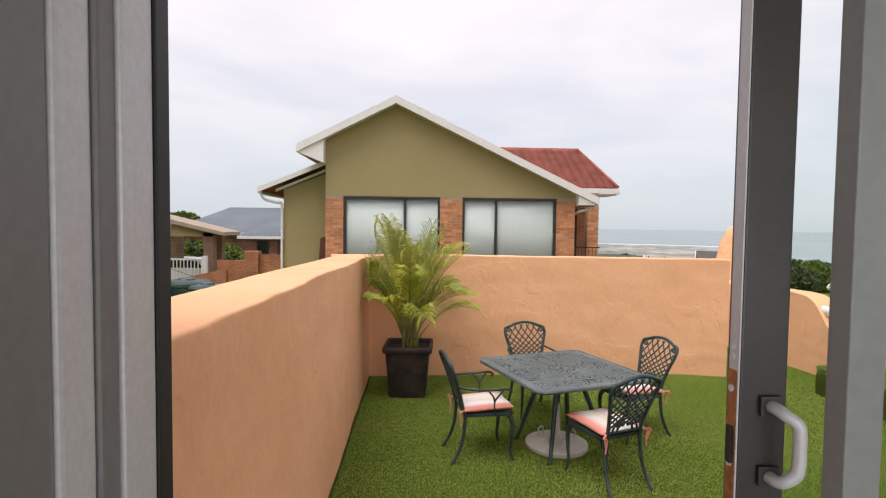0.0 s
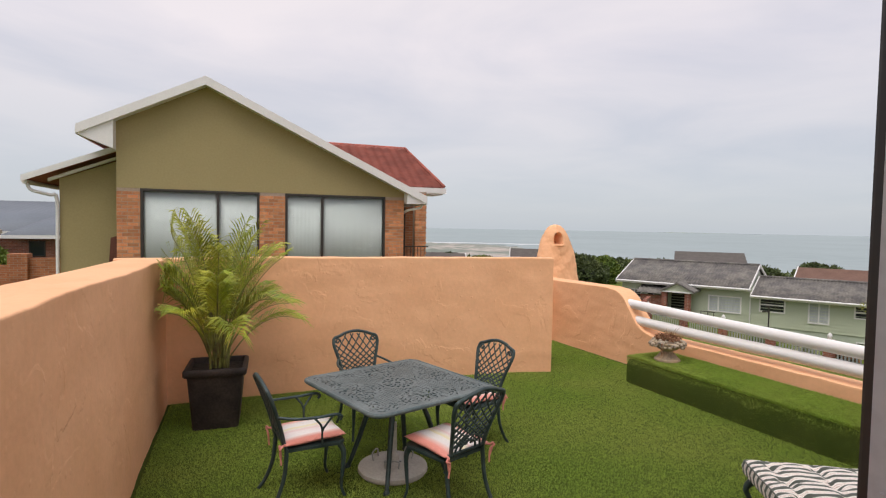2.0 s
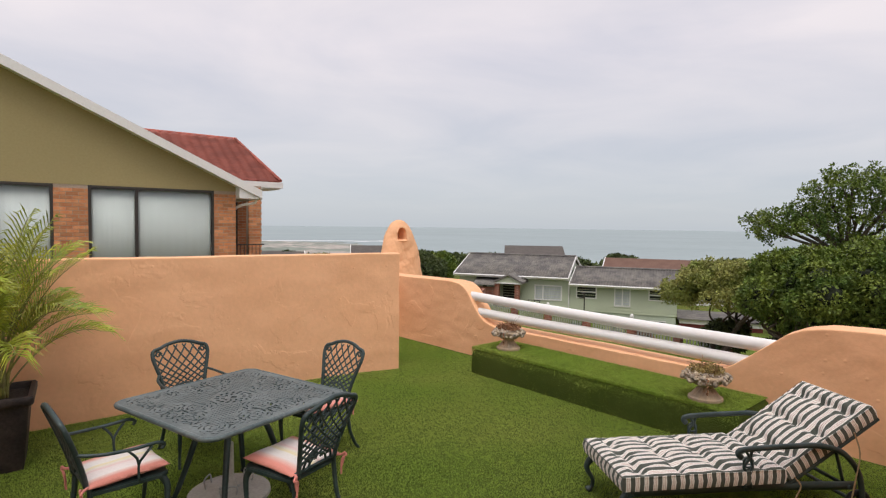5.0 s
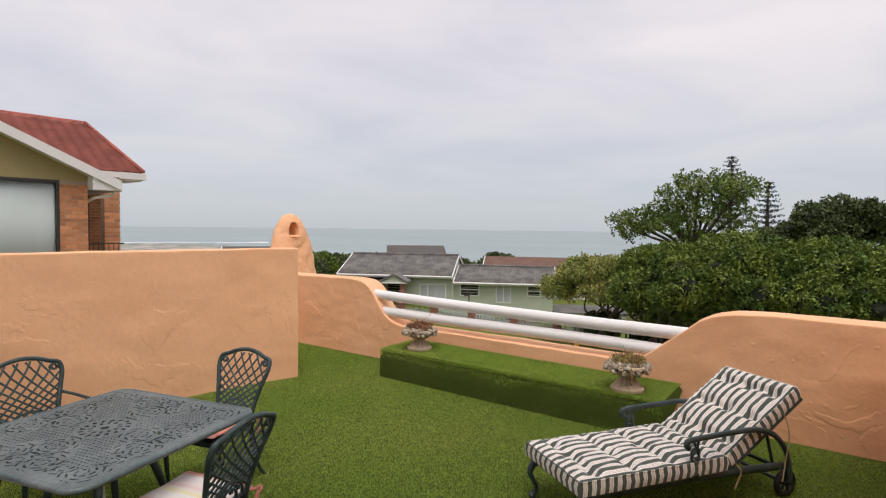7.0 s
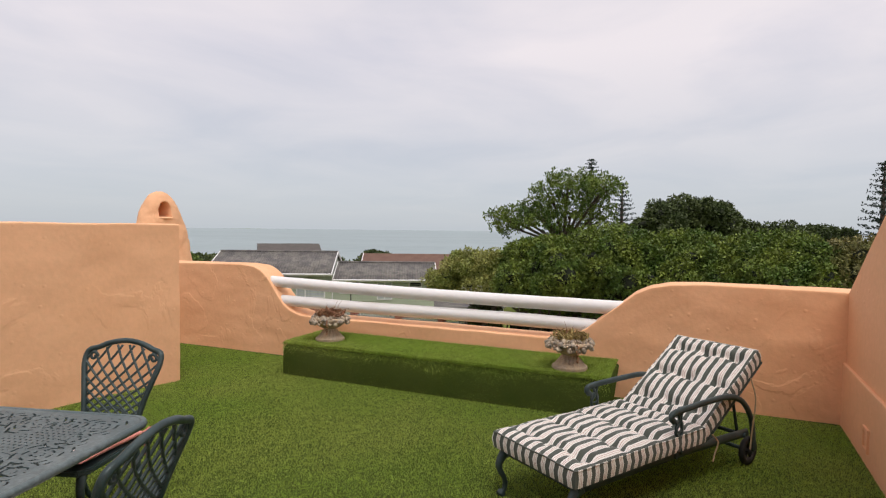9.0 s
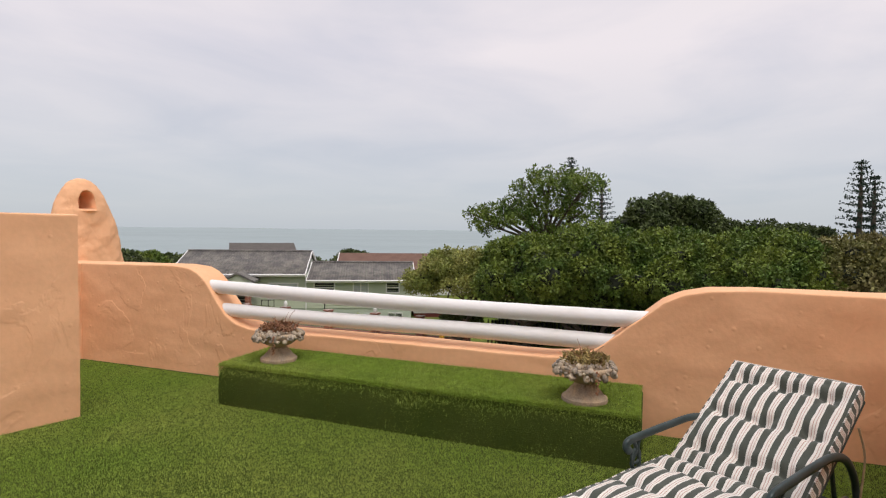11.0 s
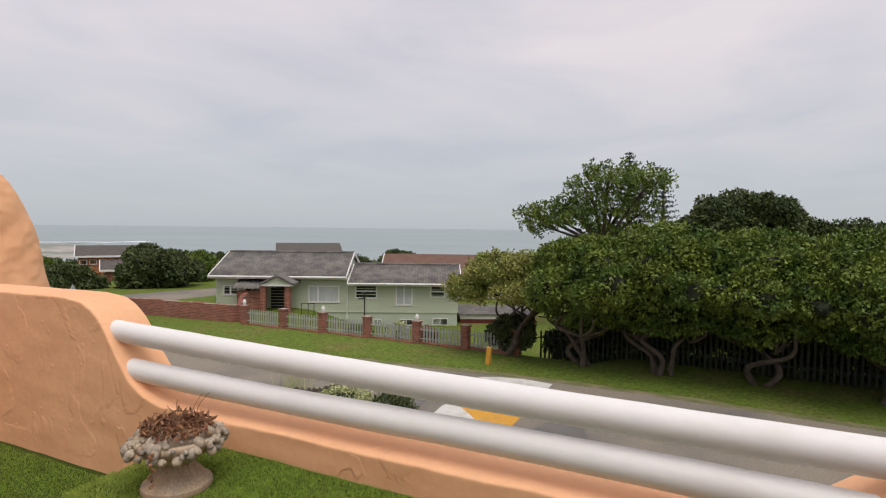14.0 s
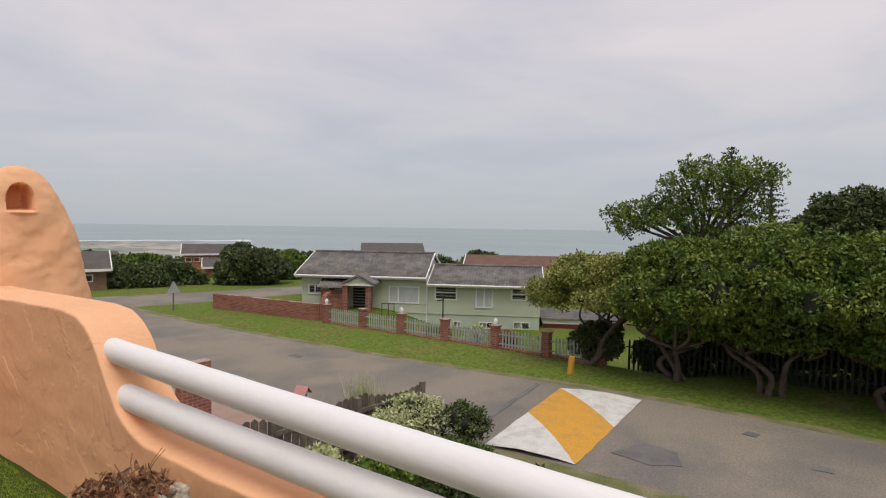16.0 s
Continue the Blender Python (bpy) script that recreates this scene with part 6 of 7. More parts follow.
# ---- the green timber house across the road ----
GH = Matrix(((0.517, 0.856, 0, 26.10), (-0.856, 0.517, 0, 33.45), (0, 0, 1, 0), (0, 0, 0, 1)))


def green_house():
    h = thing("green_house", GH, "sage green timber-clad house with grey corrugated roofs", "house")
    part("wall", boxes(((0.35, 0.05, -5.3), (8.5, 6.4, -1.62)), ((8.5, 0.05, -5.3), (15.35, 5.6, -2.0))), SAGE_WALL, h)
    # lapped boards
    for x0, x1, top in ((0.3, 8.48, -1.63), (8.5, 15.4, -2.01)):
        z = -3.86
        while z < top - 0.02:
            z2 = min(z + 0.19, top)
            bm = bmesh.new()
            prism(bm, [(0.052, z2), (0.028, z2), (-0.005, z), (0.052, z)], "x", x0, x1)
            part("board", bm, SAGE, h)
            z += 0.185
    # roofs
    for x0, x1, ze, zr, back in ((0.0, 8.45, -1.58, -0.28, 3.2), (8.52, 15.6, -1.96, -1.0, 2.6)):
        sheet("roof", (x0, -0.45, ze), (x1 - x0, 0, 0), (0, back + 0.45, zr - ze), int((x1 - x0) / 0.18 * 8), 1, 0.022, SLATE, h, "weathered grey corrugated roof", 0, 0.18)
        sheet("roof", (x1, 2 * back + 0.9, ze), (x0 - x1, 0, 0), (0, -back - 0.9, zr - ze), 40, 1, 0.0, SLATE, h)
        bm = bmesh.new()
        tube(bm, [(x0, -0.50, ze - 0.06), (x1, -0.50, ze - 0.06)], 0.065, 8)
        part("gutter", bm, WHITE, h)
        part("fascia", boxes(((x0, -0.44, ze - 0.19), (x1, -0.40, ze - 0.01))), WHITE, h)
        for x in (x0, x1):
            bm = bmesh.new()
            prism(bm, [(-0.47, ze + 0.03), (back, zr + 0.05), (2 * back + 0.9, ze + 0.03), (2 * back + 0.9, ze - 0.16), (back, zr - 0.14), (-0.47, ze - 0.16)], "x", x - 0.03, x + 0.03)
            part("bargeboard", bm, WHITE, h)
        bm = bmesh.new()
        prism(bm, [(0.1, ze - 0.05), (back, zr - 0.12), (2 * back, ze - 0.05)], "x", x0 + 0.3, x1 - 0.15)
        part("gable", bm, SAGE_WALL, h)
        bm = bmesh.new()
        tube(bm, [(x0, back, zr + 0.02), (x1, back, zr + 0.02)], 0.08, 8)
        part("ridge_cap", bm, SLATE, h)
    bm = bmesh.new()
    tube(bm, [(8.45, -0.42, -1.75), (8.45, -0.1, -1.9), (8.45, -0.06, -5.2)], 0.04, 8)
    part("downpipe", bm, WHITE, h)
    # windows
    curtain = mat("white_net_curtain", (0.52, 0.54, 0.56), 0.8, var=0.12, scale=3, fine=14, bump=0.1, stretch=(1, 1, 0.15))
    window(h, (6.01, -3.28), (7.96, -2.20), -0.02, (6.62,), WHITE, curtain, 0.08)
    window(h, (8.93, -2.99), (10.33, -2.12), -0.02, (), WHITE, DARKGLASS, 0.08, transom=-2.52)
    window(h, (11.47, -3.41), (12.53, -2.12), -0.02, (12.0,), WHITE, curtain, 0.08)
    window(h, (13.64, -2.89), (14.58, -2.12), -0.02, (), WHITE, DARKGLASS, 0.08, transom=-2.5)
    window(h, (0.75, -2.86), (1.70, -2.22), -0.02, (1.2,), WHITE, DARKGLASS, 0.08)
    window(h, (2.05, -2.82), (2.55, -2.33), -0.02, (), WHITE, DARKGLASS, 0.06)
    for x0, x1, z0, z1 in ((13.8, 14.78, -4.65, -4.20), (11.7, 12.6, -4.68, -4.28), (10.1, 10.6, -4.66, -4.28)):
        window(h, (x0, z0), (x1, z1), 0.03, ((x0 + x1) / 2,), WHITE, DARKGLASS, 0.05)
    window(h, (7.0, -5.10), (8.4, -4.25), 0.03, (7.5, 7.95), SAGE, DARKGLASS, 0.05)
    # porch with a small gable and a lean-to beside it
    part("porch_wall", boxes(((1.9, -0.9, -4.1), (3.55, -0.72, -2.45))), FARBRICK, h)
    for x in (3.65, 5.10):
        part("porch_column", boxes(((x - 0.16, -1.55, -4.15), (x + 0.16, -1.2, -1.98))), FARBRICK, h)
    bm = bmesh.new()
    prism(bm, [(3.45, -2.04), (4.5, -1.50), (5.55, -2.04), (5.55, -1.92), (4.5, -1.38), (3.45, -1.92)], "y", -1.75, 0.2)
    part("porch_roof", bm, SLATE, h)
    bm = bmesh.new()
    prism(bm, [(3.6, -2.0), (4.5, -1.53), (5.4, -2.0)], "y", -1.62, -1.55)
    part("porch_gable", bm, SAGE, h)
    part("porch_beam", boxes(((3.45, -1.68, -2.08), (5.5, -1.5, -1.99))), WHITE, h)
    sheet("porch_lean_to", (1.7, -1.2, -2.28), (1.85, 0, 0), (0, 1.2, 0.45), 80, 1, 0.02, SLATE, h, "", 0, 0.18)
    part("doorway", boxes(((3.7, 0.0, -4.0), (4.95, 0.045, -2.1))), mat("dark_doorway", (0.02, 0.018, 0.017), 0.8, bump=0), h)
    part("porch_floor", boxes(((1.9, -1.6, -5.2), (5.7, 0.04, -4.05))), FARBRICK, h)
    for x in (5.9, 6.3, 6.65):
        bm = bmesh.new()
        tube(bm, [(x, -1.3, -4.6), (x, -1.3, -3.15)], 0.025, 6)
        part("porch_railing", bm, DARKFRAME, h)
    bm = bmesh.new()
    tube(bm, [(5.85, -1.3, -3.15), (6.7, -1.3, -3.15)], 0.025, 6)
    part("porch_railing", bm, DARKFRAME, h)
    # outbuilding beyond its end
    o = thing("outbuilding", GH @ pose(0, 0, 0), "low outbuilding with a maroon base and white upper wall", "building")
    part("lower_wall", boxes(((15.6, 1.0, -5.6), (20.5, 5.0, -4.4))), MAROON, o)
    part("upper_wall", boxes(((15.6, 0.98, -4.4), (20.5, 5.0, -4.12))), WHITE, o)
    part("roof", boxes(((15.5, 0.85, -4.12), (20.6, 5.1, -4.04))), SLATE, o, "flat weathered grey roof")


green_house()


def street_fence():
    f = thing("street_fence", None, "brick piers with grey palisade panels on a low brick base", "fence")
    ys = [29.4, 27.14, 24.62, 22.22, 19.73, 17.17, 14.84, 12.6]
    px = lambda y: 24.62 - 0.105 * (y - 14.84)
    for k, y in enumerate(ys[1:]):
        x = px(y)
        p = part("pier", boxes(((x - 0.16, y - 0.16, -4.4), (x + 0.16, y + 0.16, -2.70)), bevel=0.01), FARBRICK, f)
        part("pier_cap", boxes(((x - 0.19, y - 0.19, -2.70), (x + 0.19, y + 0.19, -2.63))), FARBRICK, p)
        if k in (0, 2, 4):
            bm = bmesh.new()
            lathe(bm, [(0.0, -2.63), (0.07, -2.63), (0.06, -2.59), (0.09, -2.53), (0.10, -2.46), (0.075, -2.39), (0.03, -2.34), (0.0, -2.31)], 14, (x, y))
            part("lantern", bm, WHITE, p, "white globe lantern", smooth=True)
    for a, b in zip(ys[1:], ys[2:]):
        d = 0.16
        part("base_wall", boxes(((px((a + b) / 2) - 0.12, b + d, -4.4), (px((a + b) / 2) + 0.12, a - d, -3.56))), FARBRICK, f)
        n = int((a - b - 0.4) / 0.145)
        for i in range(n):
            y = b + d + 0.08 + i * 0.145
            x = px(y)
            bm = bmesh.new()
            prism(bm, [(y - 0.036, -3.54), (y + 0.036, -3.54), (y + 0.036, -2.90), (y, -2.82), (y - 0.036, -2.90)], "x", x - 0.01, x + 0.01)
            part("pale", bm, METALGREY, f)
        for z in (-3.42, -3.02):
            plank(f, "fence_rail", (px(a) + 0.03, a - d, z), (px(b) + 0.03, b + d, z), 0.04, 0.05, METALGREY)
    # the curving brick garden wall beside the gate
    w = thing("garden_wall", None, "rough red brick garden wall curving towards the porch", "wall")
    line = curve([(21.9, 36.0, 0), (22.6, 32.5, 0), (23.2, 29.2, 0), (23.6, 28.0, 0), (24.6, 28.9, 0), (25.6, 29.7, 0)], 10)
    for a, b in zip(line, line[1:]):
        rise = 0.88 + 0.35 * smooth01((a.x - 23.3) / 2.0)
        bm = bmesh.new()
        d = (b - a).normalized()
        s = Vector((-d.y, d.x, 0)) * 0.12
        vs = [bm.verts.new((p + q) + Vector((0, 0, z))) for z in (-4.4, -3.6 + rise + 0.05 * noise.noise(a)) for p, q in ((a, s), (a, -s), (b + d * 0.01, -s), (b + d * 0.01, s))]
        for q in ((3, 2, 1, 0), (4, 5, 6, 7), (0, 1, 5, 4), (1, 2, 6, 5), (2, 3, 7, 6), (3, 0, 4, 7)):
            bm.faces.new([vs[k] for k in q])
        part("wall_segment", bm, FARBRICK, w)
    # dark palisade behind the trees
    g = thing("palisade_fence", None, "dark green palisade fence behind the tree trunks", "fence")
    k = 0
    y = -8.0
    while y < 12.3:
        bm = bmesh.new()
        z = ground_z(26.6, y)
        prism(bm, [(y - 0.04, z), (y + 0.04, z), (y + 0.04, z + 1.6), (y, z + 1.72), (y - 0.04, z + 1.6)], "x", 26.55, 26.57)
        part("pale", bm, PALISADE, g)
        y += 0.19
    for z in (-3.2, -2.3):
        plank(g, "fence_rail", (26.6, -8, z), (26.6, 12.3, z), 0.04, 0.05, PALISADE)


street_fence()


def washing_pole():
    p = thing("washing_line_pole", pose(25.9, 21.3, ground_z(25.9, 21.3)), "thin dark T-shaped washing line pole in the yard", "pole")
    bm = bmesh.new()
    tube(bm, [(0, 0, 0), (0, 0, 2.35)], 0.035, 8)
    part("post", bm, DARKFRAME, p)
    for z, half in ((2.05, 0.32), (2.32, 0.18)):
        part("crossbar", boxes(((-half * 0.8, half * 0.5 - 0.03, z - 0.03), (half * 0.8, half * 0.5 + 0.03, z + 0.03)), ((-0.03, 0.0, z - 0.025), (0.03, half * 0.5, z + 0.025))), DARKFRAME, p)


washing_pole()


def far_house(name, x, y, turn, width, depth, eave, ridge, wall_mat, roof_mat, label, gable_white=True, wins=0):
    h = thing(name, pose(x, y, 0, 0, 0, turn), label, "house")
    low = ground_z(x, y) - 1.5
    part("wall", boxes(((-width / 2, 0, low), (width / 2, depth, eave))), wall_mat, h)
    for sgn in (0, 1):
        bm = bmesh.new()
        y0, y1 = (-0.4, depth / 2) if not sgn else (depth + 0.4, depth / 2)
        prism(bm, [(y0, eave - 0.05), (y1, ridge), (y1, ridge - 0.14), (y0, eave - 0.19)], "x", -width / 2 - 0.3, width / 2 + 0.3)
        part("roof", bm, roof_mat, h)
    for s in (-1, 1):
        bm = bmesh.new()
        prism(bm, [(0, eave - 0.1), (depth / 2, ridge - 0.16), (depth, eave - 0.1)], "x", s * (width / 2 - 0.1) - 0.1, s * (width / 2 - 0.1) + 0.1)
        part("gable", bm, WHITE if gable_white else wall_mat, h)
        if gable_white:
            bm = bmesh.new()
            prism(bm, [(-0.42, eave), (depth / 2, ridge + 0.06), (depth + 0.42, eave), (depth + 0.42, eave - 0.2), (depth / 2, ridge - 0.14), (-0.42, eave - 0.2)], "x", s * (width / 2 + 0.34) - 0.04, s * (width / 2 + 0.34) + 0.04)
            part("bargeboard", bm, WHITE, h)
    part("fascia", boxes(((-width / 2 - 0.3, -0.46, eave - 0.22), (width / 2 + 0.3, -0.40, eave - 0.02))), WHITE, h)
    for k in range(wins):
        c = -width / 2 + width * (k + 0.5) / wins
        window(h, (c - 0.35, eave - 1.0), (c + 0.35, eave - 0.45), -0.02, (), WHITE, DARKGLASS, 0.07)
    return h


DARKTILE = mat("dark_roof_tile", (0.10, 0.085, 0.075), 0.85, var=0.15, scale=1.5, fine=12, bump=0.15)
RUSTTILE = mat("rust_brown_roof", (0.16, 0.085, 0.06), 0.85, var=0.15, scale=1.2, fine=10, bump=0.15)
far_house("far_grey_roof_house", 48.5, 46.5, -44, 6.6, 7, -1.5, -0.5, WHITE, DARKTILE, "distant house with a low dark grey roof", False)
far_house("far_brown_roof_house", 44.3, 25.5, -60, 13.0, 8, -2.5, -0.95, WHITE, RUSTTILE, "house with a rust-brown roof and white gable edges")
far_house("far_brick_house", 38.2, 65.2, -28, 7.2, 5.0, -2.0, -1.0, FARORANGE, DARKTILE, "distant two-storey brick house with a dark pitched roof", True, 8)
far_house("far_low_brick_house", 36.0, 59.4, -28, 4.2, 4, -3.1, -2.35, FARBRICK, DARKTILE, "distant low brick wing with a dark roof")
far_house("far_white_gable_house", 18.6, 50.6, -17, 4.8, 5.0, -1.95, -0.78, FARBROWN, DARKTILE, "distant brown house with a dark roof and white gable", True, 2)
far_house("far_ridge_house", 21.0, 82.0, -5, 12.0, 8, -3.9, -2.9, WHITE, DARKTILE, "distant house showing its dark roof ridge", False)
far_house("far_ridge_house", 33.0, 96.0, -10, 12.0, 8, -4.2, -3.1, FARBROWN, DARKTILE, "distant house showing its dark roof ridge", False)


def headland():
    """The low dunes across the bay, far up the coast."""
    dune = mat("hazy_dune", (0.19, 0.215, 0.18), 1.0, var=0.25, scale=0.025, fine=0.12, bump=0, other=(0.46, 0.39, 0.35), cover=0.54)
    foam = mat("surf", (0.72, 0.74, 0.75), 0.9, var=0.05, scale=0.03, fine=0.3, bump=0)
    verts, faces, nx, ny = [], [], 150, 26
    for j in range(ny + 1):
        for i in range(nx + 1):
            u, v = i / nx, j / ny
            a = radians(-4 + 33 * u)
            r = 430 + 330 * v
            hgt = 10.0 * math.sin(math.pi * v) ** 0.7 * (1 - u) ** 0.4 * (0.62 + 0.55 * noise.noise((u * 9, v * 3, 0)) + 0.30 * noise.noise((u * 34, v * 8, 4)))
            verts.append((r * math.sin(a), r * math.cos(a), -23.2 + max(0.2, hgt)))
    w = nx + 1
    faces = [(j * w + i, j * w + i + 1, (j + 1) * w + i + 1, (j + 1) * w + i) for j in range(ny) for i in range(nx)]
    tagged(mesh_part("headland", verts, faces, dune, smooth=True), "hazy dunes and bush on a distant headland", "headland", kind="structure")
    verts, faces = [], []
    for k in range(60):
        a = radians(2 + 30 * k / 59)
        for r in (800 + 40 * noise.noise((k * 0.2, 0, 0)), 775 + 45 * noise.noise((k * 0.2, 3, 0))):
            verts.append((r * math.sin(a), r * math.cos(a), -22.3))
    faces = [(2 * k, 2 * k + 1, 2 * k + 3, 2 * k + 2) for k in range(59)]
    tagged(mesh_part("surf_line", verts, faces, foam), "thin white line of breaking surf", "surf", kind="structure")


headland()


# ---- trees and shrubs ----
LEAF = mat("glossy_green_leaf", (0.070, 0.122, 0.020), 0.55, var=0.3, scale=0.9, fine=4, bump=0, other=(0.165, 0.21, 0.032), island=0.36, spec=0.3)
LEAF_YELLOW = mat("yellowing_leaf", (0.20, 0.235, 0.05), 0.6, var=0.2, scale=0.9, fine=4, bump=0, other=(0.30, 0.29, 0.085), island=0.35, spec=0.3)
LEAF_BROWN = mat("olive_brown_leaf", (0.15, 0.155, 0.045), 0.6, var=0.2, scale=0.6, fine=4, bump=0, other=(0.17, 0.14, 0.05), island=0.4, spec=0.3)
LEAF_DARK = mat("dark_green_leaf", (0.065, 0.09, 0.03), 0.6, var=0.2, scale=0.5, fine=4, bump=0, other=(0.09, 0.11, 0.035), island=0.45, spec=0.3)
LEAF_SILVER = mat("variegated_pale_leaf", (0.38, 0.42, 0.17), 0.6, var=0.2, scale=2, fine=12, bump=0, other=(0.52, 0.52, 0.30), island=0.35)
PINE = mat("norfolk_pine_needles", (0.022, 0.042, 0.026), 0.8, var=0.2, scale=0.5, fine=5, bump=0, island=0.3)
BARK = mat("grey_brown_bark", (0.075, 0.055, 0.04), 0.9, var=0.25, scale=4, fine=30, bump=0.5, depth=0.02, other=(0.12, 0.095, 0.075))
# Near-black filler for crown cores: shade between the leaves put into colour.
CROWN_SHADE = mat("crown_inner_shade", (0.018, 0.024, 0.010), 1.0, var=0.3, scale=2, fine=12, bump=0)


def clump_leaves(centres, outward, spread, leaf, count, rng, rosette=True):
    """Leaf clumps as quads: centres (n,3), their outward ways (n,3)."""
    n = len(centres)
    c = np.repeat(centres, count, 0)
    o = np.repeat(outward, count, 0)
    m = len(c)
    d = rng.normal(size=(m, 3)) * 0.8 + o * 0.75 + np.array([0, 0, 0.15])
    d /= np.linalg.norm(d, axis=1)[:, None]
    base = c + d * spread * rng.uniform(0.1, 1.0, (m, 1)) ** 0.7
    size = leaf * rng.uniform(0.6, 1.3, (m, 1))
    ref = rng.normal(size=(m, 3))
    side = np.cross(d, ref)
    side /= np.linalg.norm(side, axis=1)[:, None]
    lie = d + rng.normal(0, 0.5, (m, 3)) + np.array([0, 0, -0.15])
    lie /= np.linalg.norm(lie, axis=1)[:, None]
    v = np.stack([base - lie * size * 0.15, base + side * size * 0.34 + lie * size * 0.4, base + lie * size, base - side * size * 0.34 + lie * size * 0.4], 1).reshape(-1, 3)
    return v


def leaf_mesh(name, verts, material, parent, label=""):
    me = bpy.data.meshes.new(name)
    n = len(verts)
    me.vertices.add(n)
    me.vertices.foreach_set("co", verts.astype(np.float32).ravel())
    me.loops.add(n)
    me.loops.foreach_set("vertex_index", np.arange(n, dtype=np.int32))
    me.polygons.add(n // 4)
    me.polygons.foreach_set("loop_start", np.arange(0, n, 4, dtype=np.int32))
    me.polygons.foreach_set("loop_total", np.full(n // 4, 4, dtype=np.int32))
    me.update()
    me.validate()
    me.materials.append(material)
    ob = new(name, me)
    ob.parent = parent
    return tagged(ob, label, kind="stuff")


def lobes_of(rng, centre, radii, count, size):
    """Smaller rounded masses spread over a crown."""
    out = []
    for _ in range(count):
        d = rng.normal(size=3)
        d /= np.linalg.norm(d)
        d[2] = abs(d[2]) * 0.9 - 0.25
        out.append((np.array(centre) + d * np.array(radii) * rng.uniform(0.55, 0.88), np.array(size) * rng.uniform(0.7, 1.25)))
    return out


def crown(parent, rng, lobes, per_area, spread, leaf, count, material, label="", core=0.72, shell=(0.82, 1.05)):
    cs, os_ = [], []
    for c, r in lobes:
        r = np.array(r) if np.ndim(r) else np.array([r, r, r * 0.8])
        n = max(6, int(per_area * r[0] * r[1] * 4))
        d = rng.normal(size=(n, 3))
        d /= np.linalg.norm(d, axis=1)[:, None]
        f = rng.uniform(*shell, (n, 1))
        cs.append(np.array(c) + d * r * f)
        os_.append(d)
    cs, os_ = np.concatenate(cs), np.concatenate(os_)
    leaf_mesh("crown", clump_leaves(cs, os_, spread, leaf, count, rng), material, parent, label)
    # Added dark blobs inside each lobe paint the crown's inner shade.
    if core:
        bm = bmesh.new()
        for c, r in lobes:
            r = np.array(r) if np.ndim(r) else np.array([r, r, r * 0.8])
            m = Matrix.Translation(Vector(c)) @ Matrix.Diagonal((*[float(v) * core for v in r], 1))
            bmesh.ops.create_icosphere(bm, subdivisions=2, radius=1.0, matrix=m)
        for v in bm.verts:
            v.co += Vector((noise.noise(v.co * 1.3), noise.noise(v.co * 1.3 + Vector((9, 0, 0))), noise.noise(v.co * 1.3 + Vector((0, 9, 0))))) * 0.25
        tagged(part("crown_shade_core", bm, CROWN_SHADE, parent), kind="stuff")


def limb(parent, pts, r0, r1, name="branch", material=BARK):
    line = curve(pts, 5)
    bm = bmesh.new()
    tube(bm, line, [r0 + (r1 - r0) * i / (len(line) - 1) for i in range(len(line))], 7)
    return part(name, bm, material, parent, smooth=True)


